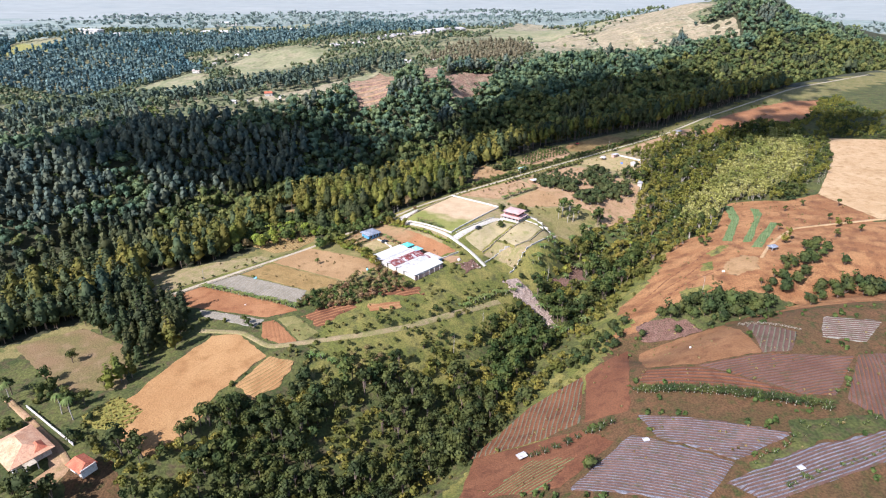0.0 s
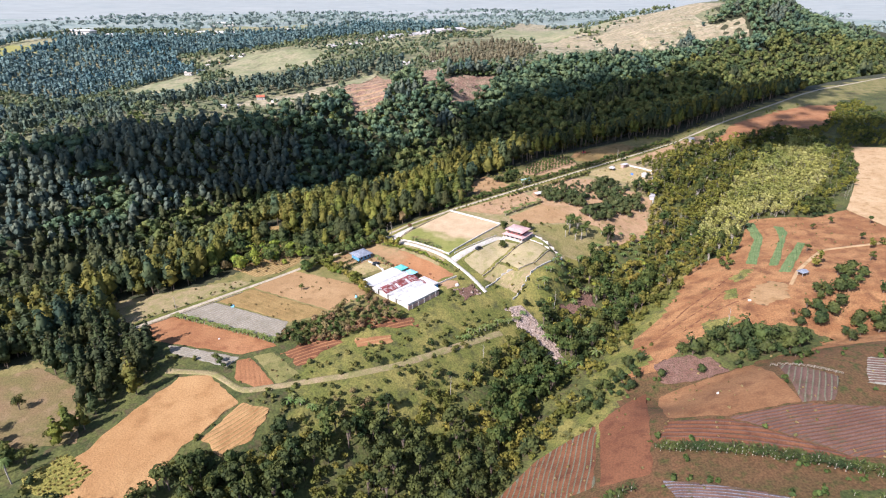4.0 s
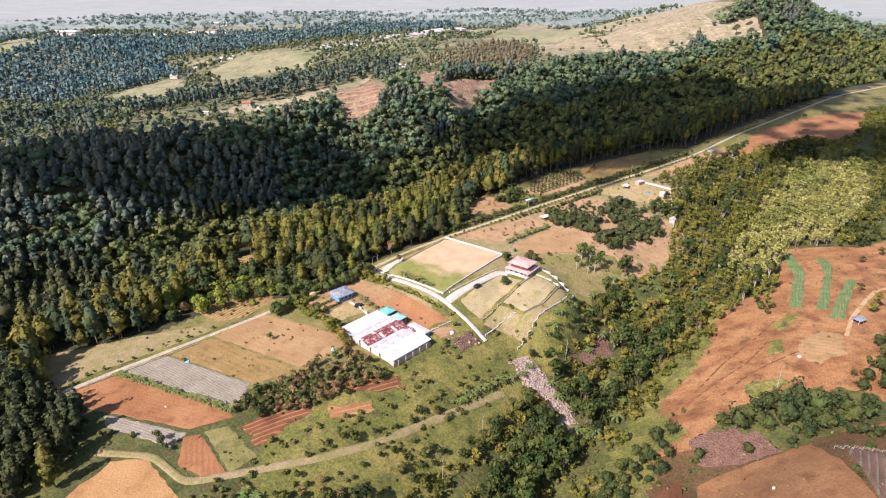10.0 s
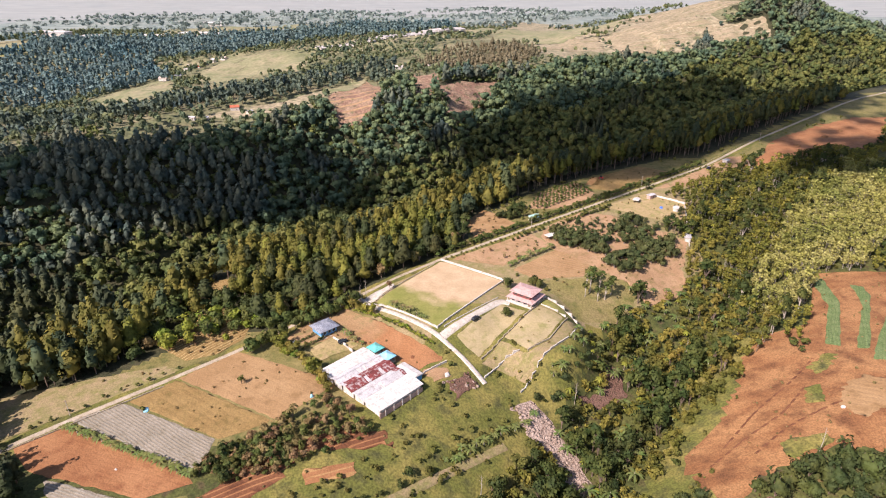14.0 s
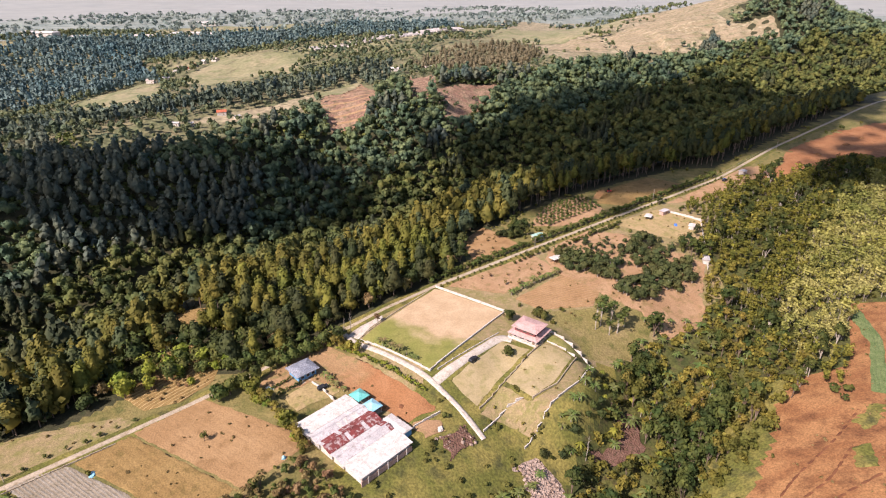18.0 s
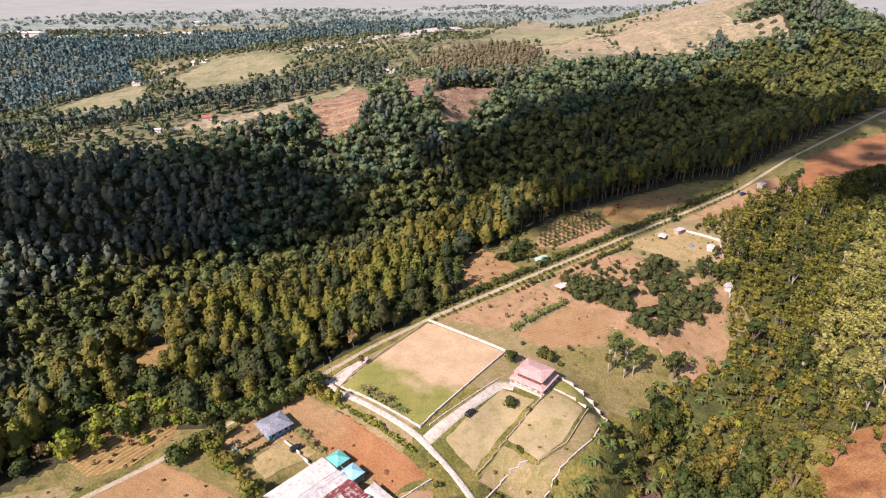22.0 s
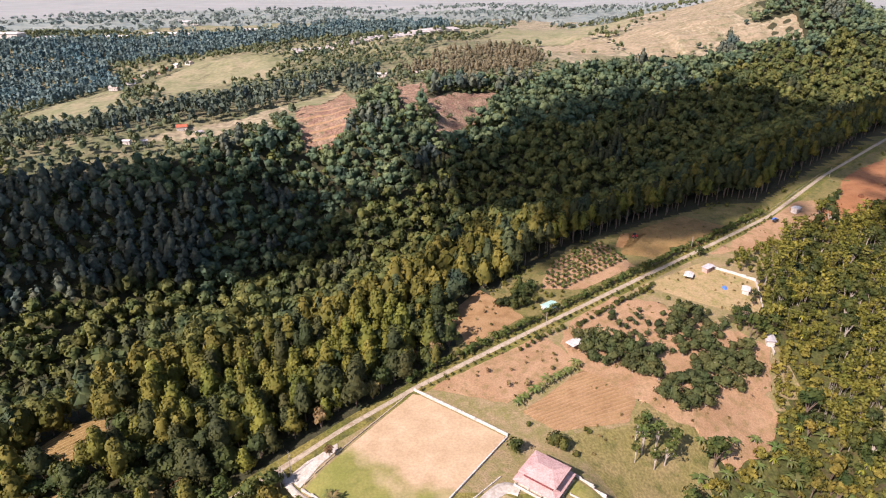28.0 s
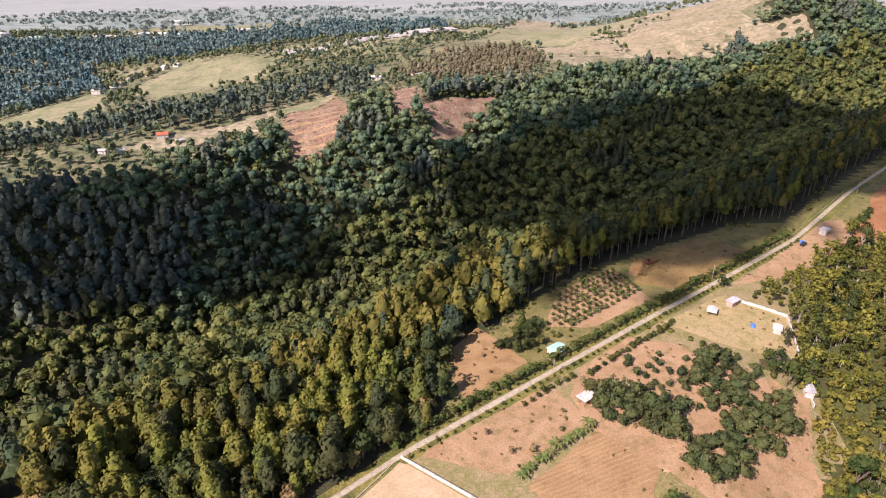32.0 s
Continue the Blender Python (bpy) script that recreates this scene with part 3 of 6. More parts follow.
field("weedy_field", [(103, 197), (131, 201), (165, 197), (144, 174), (132, 176)], (M_redsoil, M_purple), "mauve weedy field", 10, 1.5, 0.25)
field("furrowed_slope", [(83, 201), (103, 196), (131, 176), (138, 170), (77, 191)], (M_purple, M_redsoil), "furrowed red slope above a row of maize", -18, 2.2, 0.3)
field("staked_plot", [(136, 228), (152, 215), (143, 202), (131, 202)], (M_croprow, M_purple), "plot of staked plants in rows", 60, 2.0, 0.6)
field("white_mulch_plot", [(170, 227), (192, 221), (176, 206), (160, 211)], (M_greybed, M_purple), "plot of pale plastic mulch beds", -12, 1.6, 0.3)
field("weedy_field", [(167, 198), (186, 199), (160, 150), (147, 172)], (M_redsoil, M_purple), "mauve weedy field", 65, 1.5, 0.25)
field("mulch_terrace", [(72, 172), (119, 156), (95, 145), (74, 158)], (M_mulch, M_purple), "grey plastic mulch beds in long curved rows", -14, 1.25, 0.3)
field("mulch_terrace", [(66, 162), (94, 144), (77, 128), (40, 140)], (M_mulch, M_purple), "grey plastic mulch beds in long curved rows", -22, 1.25, 0.3)
field("mulch_terrace", [(118, 149), (150, 156), (152, 146), (97, 128), (88, 136)], (M_mulch, M_purple), "grey plastic mulch beds beside maize", 18, 1.25, 0.3)
field("soil_bank", [(12, 176), (38, 175), (52, 172), (60, 160), (38, 142), (5, 150)], (M_redsoil,), "bare red soil bank with weeds", 20, 2.6, 0.1)
field("red_hill_field", [(90, 262), (94, 272), (123, 291), (157, 310), (185, 300), (192, 286), (200, 276), (142, 262), (113, 258)], (M_hill,), "eroded red-orange hillside field", -28, 3.4, 0.12)
field("red_hill_field", [(151, 306), (190, 370), (224, 362), (250, 372), (262, 330), (216, 318), (186, 300)], (M_hill,), "orange hillside field with crop strips")
field("green_rows", [(14, 150), (32, 163), (46, 156), (30, 142)], (M_cropgreen, M_redsoil), "short rows of low green crop beside the gully", 25, 1.5, 0.3, wear=1.5)
field("weedy_bank", [(98, 144), (116, 151), (121, 162), (155, 164), (152, 157), (123, 151), (99, 140)], (M_scrub,), "weedy green bank between the mulch beds", wear=1.5, cell=0.8, lift=0.2)
for strip in ([(186, 367), (190, 364), (184, 340), (165, 308), (161, 311), (178, 338)], [(197, 354), (201, 351), (199, 343), (174, 304), (170, 306), (191, 336)],
              [(198, 330), (201, 328), (176, 296), (171, 298)]):
    field("crop_strip", strip, (M_cropgreen,), "strip of young green crop on orange soil", 60, 1.2, 0.25, 0.3)
field("rubble_slope", [(35, 292), (43, 297), (50, 287), (57, 275), (60, 264), (56, 258), (52, 266), (46, 276), (38, 283)], (M_rubble,), "pinkish rubble dumped down the gully bank", wear=2.5, cell=0.7, lift=0.25)
field("rubble_yard", [(7, 296), (19, 302), (22, 297), (12, 290)], (M_clay,), "pinkish rubble beside the shed", wear=2.5, cell=0.7, lift=0.2)
field("hollow_floor", [(94, 236), (108, 252), (136, 258), (164, 257), (174, 250), (156, 240), (132, 237), (104, 232)], (M_scrub,), "shaded scrub floor of the side hollow", wear=3.0, cell=1.2, lift=0.2, category="scrub")
field("clay_scar", [(92, 243), (104, 245), (116, 242), (122, 235), (110, 231), (94, 232)], (M_clay,), "eroded pink clay scar", wear=2, cell=0.7, lift=0.3)
field("eroded_path", [(76, 321), (83, 325), (84, 309), (80, 304), (68, 300), (61, 300), (62, 303), (74, 307)], (M_clay,), "eroded pink soil path in the gully", wear=2, cell=0.7, lift=0.3)
field("bare_hilltop", [(262, 330), (250, 372), (300, 440), (330, 500), (420, 480), (400, 360), (330, 300)], (M_pale,), "bare pale soil hilltop field", cell=3)
# the homestead
field("playing_field", LAWN, (M_worn,), "large worn square lawn, sandy with a green corner", 53.6, wear=0, cell=0.9)
field("soil_yard", [(-60, 322), (-52, 337), (-38, 346), (-22, 334), (8, 309), (-2, 303), (-22, 318), (-36, 322), (-50, 318)], (M_yardsoil,), "bare brown yard turning to red soil", 142, 2.4, 0.06, wear=1.2)
field("house_yard", [(-48, 314), (-39, 324), (-28, 319), (-33, 315), (-42, 308)], (M_yard,), "pale dry yard beside the blue house", lift=0.3)
field("bank_patch", [(-2, 302), (8, 304), (11, 300), (4, 296)], (M_dust,), "pale bare soil patch below the yard", lift=0.3, wear=1.5)
field("gate_apron", [(-31, 352), (-25, 358), (-17, 364), (-16, 361), (-21, 355), (-25, 348)], (M_concrete,), "pale worn apron where the driveway meets the lane", lift=0.34, wear=0.5)
field("gate_plot", [(-40, 347), (-34, 353), (-31, 350), (-36, 344)], (M_brownfield,), "small brown plot by the gate", lift=0.3)
field("front_lawn", [(13, 321), (34, 344), (44, 338), (30, 323), (22, 312)], (M_lawn,), "pale front lawn of the house")
field("lower_lawn", [(33, 323), (50, 342), (61, 336), (51, 321), (42, 314)], (M_lawn,), "dry lower lawn on a terrace")
field("upper_bed", [(51, 344), (54, 350), (66, 341), (62, 337)], (M_green,), "green bed beside the house")
field("garden_bank", [(23, 309), (32, 321), (41, 312), (52, 319), (62, 334), (69, 337), (60, 322), (41, 303)], (M_track,), "bare terraced garden bank", lift=0.12)
field("sapling_field", [(11, 390), (56, 420), (66, 402), (38, 381)], (M_dust,), "dry field with scattered saplings", 50, 2.4, 0.08)
field("furrowed_plot", [(67, 398), (86, 392), (78, 375), (53, 369), (42, 377)], (M_dust, M_barefield), "ploughed plot with pink-brown furrows", 25, 1.4, 0.22)
field("grass_clearing", [(54, 367), (78, 374), (88, 391), (110, 380), (95, 352), (70, 344)], (M_clearing,), "grassy clearing with thin trees")
field("bare_patch", [(98, 379), (116, 386), (134, 398), (137, 388), (127, 374), (109, 364)], (M_dust,), "bare patch of pale soil", lift=0.32, wear=2)
field("clearing", [(18, 438), (33, 458), (50, 433), (26, 414)], (M_barefield,), "orange clearing among pines beside the lane")
field("orchard_floor", [(60, 455), (70, 482), (98, 502), (108, 473), (79, 453)], (M_dust,), "bare orchard soil with young trees in rows")
field("weed_field", [(104, 486), (116, 512), (150, 530), (170, 512), (146, 491), (119, 481)], (M_brownfield,), "rough weedy field beside the lane")
field("machine_pad", [(104, 494), (112, 512), (124, 508), (112, 490)], (M_orange,), "levelled orange soil pad")
field("compound_yard", [(106, 455), (139, 474), (158, 458), (150, 430), (124, 441)], (M_yard,), "dry grassy compound yard")
field("plantation_floor", [(62, 414), (68, 428), (90, 446), (108, 441), (131, 424), (146, 418), (138, 398), (113, 384), (98, 376), (84, 384), (64, 400)], (M_dust,), "dry reddish soil under plantation trees", lift=0.24, wear=2)
field("earthworks", [(204, 508), (250, 549), (272, 580), (324, 616), (374, 642), (404, 640), (366, 590), (338, 554), (281, 538), (252, 526)], (M_rust,), "bare red earthworks along the lane", wear=3)
field("dusty_verge", [(146, 482), (160, 492), (222, 546), (240, 543), (206, 507), (172, 486)], (M_dust,), "pale dusty ground beside the lane", wear=2, lift=0.12)
# far country
RED_PATCHES = [[(-42, 926), (-3, 895), (3, 812), (-12, 772), (-24, 770), (-32, 868)], [(0, 812), (29, 842), (72, 868), (80, 848), (64, 818), (45, 788), (28, 756), (18, 748), (8, 755), (12, 776), (0, 776)]]
for plot in RED_PATCHES:
    field("bare_spur", plot, (M_farred,), "eroded red soil terraces on the hillside", 10, 9, 0.9, wear=6)
field("grass_terrace", [(-138, 831), (-94, 909), (-92, 896), (-104, 822), (-127, 812)], (M_meadow,), "pale green terrace on the slope", lift=1.0, wear=3)
field("terraced_slope", [(-112, 880), (-93, 890), (-68, 830), (-60, 765), (-76, 730), (-100, 716), (-115, 745), (-126, 800)], (M_dust, M_farred), "pale terraced slope with a path", 20, 11, 0.6)
field("bare_ridge", [(-258, 712), (-222, 750), (-175, 788), (-140, 838), (-128, 820), (-140, 765), (-179, 738), (-205, 726), (-235, 716)], (M_openhill,), "bare pale ridge with farm huts", wear=4, cell=3, lift=0.3)
field("meadow", [(-368, 993), (-357, 1142), (-245, 1130), (-193, 1129), (-197, 974), (-236, 965), (-296, 916)], (M_meadow,), "broad pale green meadow on the ridge", cell=5, lift=0.4, wear=4)
field("meadow", [(-460, 860), (-427, 1005), (-376, 962), (-330, 870), (-360, 820)], (M_meadow,), "dry meadow on the ridge shoulder", cell=5, lift=0.4, wear=4)
field("green_field", [(-860, 1150), (-762, 1120), (-735, 1225), (-790, 1290), (-850, 1260)], (M_green,), "flat green field beyond the forest", cell=6, lift=0.5, wear=6)
for plot, turn in (([(268, 1140), (330, 1180), (412, 1240), (430, 1100), (334, 1020), (262, 1016)], 12), ([(402, 1090), (520, 1118), (514, 1064), (410, 1042)], 20),
                   ([(150, 1080), (220, 1160), (262, 1130), (250, 1040)], 8), ([(330, 1250), (470, 1330), (520, 1200), (430, 1150)], 16)):
    field("hill_field", plot, (M_openhill, M_terrace), "pale dry hill field with low terraces", turn, 15, 0.9, wear=6, lift=0.4)
field("hill_field", [(60, 1180), (140, 1400), (330, 1420), (330, 1230), (200, 1140)], (M_meadow,), "pale hill pasture", 10, wear=8, cell=6, lift=0.5)
lane("grass_verge", ROAD[2:13], 8.0, M_bank, "rough grass verge on both sides of the lane", 0.1, "verge")
lane("lane", ROAD[2:15], 2.0, M_road, "pale concrete lane along the ridge", 0.3)
lane("driveway", [(-33, 355), (-27, 347), (-22, 342.5), (3, 323), (7, 319.5), (15, 311), (24, 299)], 1.9, M_concrete, "pale concrete driveway beside the lawn", 0.3)
lane("forecourt", [(7, 320.5), (14, 327), (34, 347.5), (38, 345)], 3.3, M_concrete, "concrete forecourt leading to the house", 0.33)
lane("grass_track", [(-112, 232), (-92, 230), (-77, 219), (-58, 224), (-36, 231), (-18, 240), (4, 256), (30, 275)], 2.6, M_track, "grassy farm track below the terraces", 0.3)
field("hill_grass", [(120, 264), (135, 264.5), (137, 260), (120, 257)], (M_bank,), "strip of green weeds on the orange hill", wear=1.6, cell=0.7, lift=0.3)
field("hill_grass", [(140, 288), (146, 287), (143, 278), (137, 279)], (M_bank,), "patch of green weeds on the orange hill", wear=1.6, cell=0.7, lift=0.3)
field("hill_grass", [(150, 293), (158, 299), (162, 305), (156, 304), (146, 298)], (M_bank,), "grassy seam on the orange hill", wear=1.6, cell=0.7, lift=0.3)
field("pale_scrape", [(150, 284), (162, 290), (169, 285), (164, 273), (148, 268), (146, 275)], (M_barefield,), "pale scraped soil on the orange hill", -28, 2.4, 0.12, 0.3, wear=1.8)
for k, rill in enumerate(([(98, 262), (112, 270), (128, 277), (141, 288)], [(112, 262), (126, 270), (146, 277), (166, 282)], [(104, 268), (120, 281), (138, 292), (152, 303)])):
    lane("erosion_rill", rill, 0.8, M_redsoil, "dark erosion rill across the orange hill", 0.2, "rill")
lane("dirt_road", [(170, 284), (180, 297), (194, 310), (205, 319), (222, 322), (270, 330)], 1.7, M_pale, "dirt road across the orange hill", 0.32)

# ---- plants ----
def rod(points, radii, n=5):
    """A tapering round stem through points, as corners and faces."""
    v = []
    for (x, y, z), r in zip(points, radii):
        a = np.arange(n) * 2 * math.pi / n
        v.append(np.stack([x + r * np.cos(a), y + r * np.sin(a), np.full(n, z)], 1))
    f = [(k * n + i, k * n + (i + 1) % n, (k + 1) * n + (i + 1) % n, (k + 1) * n + i) for k in range(len(points) - 1) for i in range(n)]
    return np.concatenate(v), np.array(f)


def sprays(lobes, count, size, rng, droop=0.25, flat=1.0, inner=0.8, loose=0.26):
    """Leaf sprays (small bent leaves) over the shells of a set of ellipsoids, as corners and faces."""
    w = np.array([a[3] * a[3] + a[3] * a[4] for a in lobes])
    pick = rng.choice(len(lobes), count, p=w / w.sum())
    c = np.array(lobes)[pick]
    d = rng.normal(size=(count, 3))
    d /= np.linalg.norm(d, axis=1)[:, None]
    low = d[:, 2] < -0.3
    d[low, 2] *= -0.6
    d /= np.linalg.norm(d, axis=1)[:, None]
    r = inner + (1.06 - inner) * rng.random(count)
    p = c[:, :3] + d * r[:, None] * c[:, [3, 3, 4]]
    mid = np.average(np.array(lobes)[:, :3], axis=0, weights=w)
    out = p - mid
    out /= np.linalg.norm(out, axis=1)[:, None] + 1e-9
    nrm = d * (1, 1, flat) + out * 0.8 + rng.normal(size=(count, 3)) * loose
    nrm /= np.linalg.norm(nrm, axis=1)[:, None]
    t = np.cross(nrm, rng.normal(size=(count, 3)))
    t /= np.linalg.norm(t, axis=1)[:, None] + 1e-9
    b = np.cross(nrm, t)
    s = size * (0.6 + 0.8 * rng.random(count))[:, None]
    tip = -nrm * s * droop
    v = np.stack([p - t * s * 0.86 + tip, p - b * s * 0.68, p + t * s * 0.86 + tip, p + b * s * 0.68], 1).reshape(-1, 3)
    return v, np.arange(count * 4).reshape(-1, 4)


def leaf_mass(lobes, shrink=0.84, n=6, m=4):
    """A closed lumpy body inside a set of ellipsoids, so that a crown is no hollow shell."""
    L = np.array(lobes)
    mid = np.average(L[:, :3], axis=0, weights=L[:, 3] ** 2)
    up = np.linspace(-0.94, 0.97, m + 1)
    turn = np.arange(n) * 2 * math.pi / n
    v = []
    for u in up:
        q = math.sqrt(1 - u * u)
        for a in turn + u:
            d = np.array((q * math.cos(a), q * math.sin(a), u))
            # farthest reach of the ellipsoids along this direction
            rel = (L[:, :3] - mid) / L[:, [3, 3, 4]]
            e = d / L[:, [3, 3, 4]]
            aa, bb, cc = (e * e).sum(1), (e * rel).sum(1), (rel * rel).sum(1) - 1
            disc = bb * bb - aa * cc
            far = np.where(disc > 0, (bb + np.sqrt(np.maximum(disc, 0))) / aa, 0).max()
            v.append(mid + d * max(far, 0.3 * L[:, 3].min()) * shrink)
    f = [(k * n + i, k * n + (i + 1) % n, (k + 1) * n + (i + 1) % n, (k + 1) * n + i) for k in range(m) for i in range(n)]
    f += [(m * n, m * n + i, m * n + i + 1, m * n + i + 2) for i in range(1, n - 2, 2)]
    return np.array(v), np.array(f)


def join(pieces):
    v, f, n = [], [], 0
    for a, b in pieces:
        v.append(a)
        f.append(b + n)
        n += len(a)
    return np.concatenate(v), np.concatenate(f)


def pine_shape(seed, tall=17.0, wide=2.7, count=150, size=0.75, low=0.14, high=0.30):
    rng = np.random.default_rng(seed)
    bare = tall * rng.uniform(low, high)
    lobes = []
    for k in range(8):
        h = k / 7
        ring = wide * (1.0 - 0.52 * h ** 1.9) * rng.uniform(0.75, 1.15)
        a = k * 2.4 + rng.uniform(-0.5, 0.5)
        off = ring * 0.5 * (1 - h)
        lobes.append((off * math.cos(a), off * math.sin(a), bare + (tall - bare) * (0.14 + 0.78 * h), ring * 0.66, ring * 0.5))
    stem = rod([(0, 0, -0.8), (0.1, 0, tall * 0.5), (0, 0.1, tall * 0.93)], [0.26, 0.17, 0.05])
    return stem, join([leaf_mass(lobes, 0.84, *((6, 4) if count > 20 else (4, 2))), sprays(lobes, count, size, rng, 0.35)])


def leafy_shape(seed, tall=10.0, wide=4.0, count=150, size=0.7, bare=0.3, lobes_n=8, loose=0.26, core=0.84):
    rng = np.random.default_rng(seed)
    lobes, stems = [], []
    for k in range(lobes_n):
        a, q = rng.uniform(0, 6.28), wide * 0.62 * math.sqrt(rng.random())
        h = tall * (bare + (1 - bare) * rng.uniform(0.3, 0.85)) * (1 - 0.18 * q / wide)
        r = wide * rng.uniform(0.36, 0.55)
        lobes.append((q * math.cos(a), q * math.sin(a), h, r, r * 0.75))
        if k < 4:
            stems.append(rod([(0, 0, tall * bare * 0.7), (q * math.cos(a) * 0.9, q * math.sin(a) * 0.9, h)], [0.02 * tall, 0.03], 4))
    stems.append(rod([(0, 0, -0.8), (0.1, 0.05, tall * 0.7)], [0.026 * tall, 0.01 * tall]))
    return join(stems), join([leaf_mass(lobes, core, *((6, 4) if count > 20 else (4, 2))), sprays(lobes, count, size, rng, 0.25, 1.0, 0.8 if loose < 0.4 else 0.62, loose)]) if count > 16 and tall > 5 else sprays(lobes, count, size, rng, loose=loose)


def bamboo_shape(seed, tall=9.0, count=130, size=0.55):
    """A clump of arching stems with feathery tops."""
    rng = np.random.default_rng(seed)
    stems, lobes = [], []
    for k in range(6):
        a, lean = rng.uniform(0, 6.28), rng.uniform(0.5, 2.6)
        h = tall * rng.uniform(0.7, 1.0)
        pts = [(math.cos(a) * lean * s * s + 0.3 * math.cos(a), math.sin(a) * lean * s * s + 0.3 * math.sin(a), h * (s - 0.12 * s * s) - 0.5) for s in (0, 0.5, 1)]
        stems.append(rod(pts, [0.07, 0.05, 0.02], 3))
        for s in (0.55, 0.8, 1.0):
            lobes.append((math.cos(a) * lean * s * s, math.sin(a) * lean * s * s, h * (s - 0.12 * s * s), 1.0 * rng.uniform(0.7, 1.2), 0.75))
    return join(stems), sprays(lobes, count, size, rng, 0.5, 1.0, 0.5, 0.6)


def banana_shape(seed, tall=3.6, blades=9, low=0.55, wide=0.32, rise=0.9, fall=0.95):
    """A stem with long arching split leaves."""
    rng = np.random.default_rng(seed)
    pieces = []
    for k in range(blades):
        a = k * 2.4 + rng.uniform(-0.3, 0.3)
        ln, w = tall * rng.uniform(0.55, 0.8), wide
        v = []
        for s in (0, 0.35, 0.7, 1.0):
            q, h = ln * s, tall * low * rng.uniform(0.95, 1.05) + ln * (rise * s - fall * s * s)
            ww = w * (0.35, 1.0, 0.9, 0.1)[(0, 0.35, 0.7, 1.0).index(s)]
            for side in (-1, 1):
                v.append((q * math.cos(a) - side * ww * math.sin(a), q * math.sin(a) + side * ww * math.cos(a), h - 0.05))
        pieces.append((np.array(v), np.array([(0, 1, 3, 2), (2, 3, 5, 4), (4, 5, 7, 6)])))
    return rod([(0, 0, -0.4), (0, 0, tall * 0.6)], [0.16, 0.09]), join(pieces)


def spread_over(shapes, spots, rng, lo=0.75, hi=1.25, part_no=1):
    """Copies of shapes at spots (x, y), stood on the ground, all in one array."""
    vs, fs, n = [], [], 0
    spots = np.asarray(spots, float)
    pick = rng.integers(0, len(shapes), len(spots))
    zs = height(spots[:, 0], spots[:, 1])
    sc, an = rng.uniform(lo, hi, len(spots)), rng.uniform(0, 6.28, len(spots))
    for k, s in enumerate(shapes):
        v, f = s[part_no]
        i = np.where(pick == k)[0]
        if not len(i):
            continue
        c, sn = np.cos(an[i])[:, None], np.sin(an[i])[:, None]
        tall = sc[i][:, None] * rng.uniform(0.88, 1.14, len(i))[:, None]
        x = (v[None, :, 0] * c - v[None, :, 1] * sn) * sc[i][:, None] + spots[i, 0][:, None]
        y = (v[None, :, 0] * sn + v[None, :, 1] * c) * sc[i][:, None] + spots[i, 1][:, None]
        z = v[None, :, 2] * tall + zs[i][:, None]
        vs.append(np.stack([x, y, z], -1).reshape(-1, 3))
        fs.append((f[None] + (np.arange(len(i)) * len(v))[:, None, None] + n).reshape(-1, 4))
        n += len(i) * len(v)
    return np.concatenate(vs), np.concatenate(fs)


def woods(name, shapes, spots, leaf, bark, label, category, rng, lo=0.75, hi=1.25, trunks=True):
    """Uncounted plants: one thing with a mesh for the crowns and one for the stems."""
    state = rng.bit_generator.state
    v, f = spread_over(shapes, spots, rng, lo, hi, 1)
    top = tagged(new(name, shape_of(name, v, f, (leaf,))), label, category, kind="stuff")
    if trunks:
        rng.bit_generator.state = state
        v, f = spread_over(shapes, spots, rng, lo, hi, 0)
        stems = new("trunks", shape_of("trunks", v, f, (bark,)))
        stems.parent = top
        stems["kind"] = "stuff"
    return top


def plant_one(name, shapes, x, y, leaf, bark, label, category, group, rng, lo=0.8, hi=1.2, cache={}):
    """A single plant with its trunk and crown; alike ones share their meshes."""
    k = int(rng.integers(0, len(shapes)))
    key = (name, id(shapes), k, leaf.name)
    if key not in cache:
        cache[key] = [shape_of(n, *shapes[k][i], (m,)) for i, n, m in ((0, "trunk", bark), (1, "crown", leaf))]
    base = tagged(new(name), label, category, group)
    s = rng.uniform(lo, hi)
    base.matrix_basis = pose(x, y, float(height(x, y)), 0, 0, rng.uniform(0, 360)) @ Matrix.Diagonal((s, s, s * rng.uniform(0.9, 1.1), 1))
    for me, n in zip(cache[key], ("trunk", "crown")):
        new(n, me).parent = base
    return base


def jitter_grid(x0, x1, y0, y1, step, rng):
    X, Y = np.meshgrid(np.arange(x0, x1, step), np.arange(y0, y1, step))
    X = X + rng.uniform(-0.45, 0.45, X.shape) * step + (np.arange(X.shape[0]) % 2)[:, None] * step / 2
    Y = Y + rng.uniform(-0.45, 0.45, Y.shape) * step
    return X.ravel(), Y.ravel()


def free(x, y, margin_line=3.0):
    ok = np.ones(len(x), bool)
    for p in PLOTS:
        ok &= ~inside(p, x, y)
    d, _, _ = away(x, y, ROAD)
    return ok & (d > margin_line)


rng = np.random.default_rng(7)
PINES = [pine_shape(s, t, w, 330, 0.68, 0.10, 0.24) for s, t, w in ((1, 15, 4.4), (2, 17, 4.9), (3, 13, 4.7), (4, 18, 4.6), (5, 14, 5.2))]
DARKS = [pine_shape(s + 20, t, w, 200, 0.8, 0.02, 0.10) for s, t, w in ((1, 14, 3.1), (2, 17, 3.4), (3, 12, 3.2), (4, 15, 3.0))]
WOOD_DARKS = [pine_shape(s + 26, t, w, 105, 1.1, 0.02, 0.10) for s, t, w in ((1, 14, 3.3), (2, 17, 3.6), (3, 12, 3.4))]
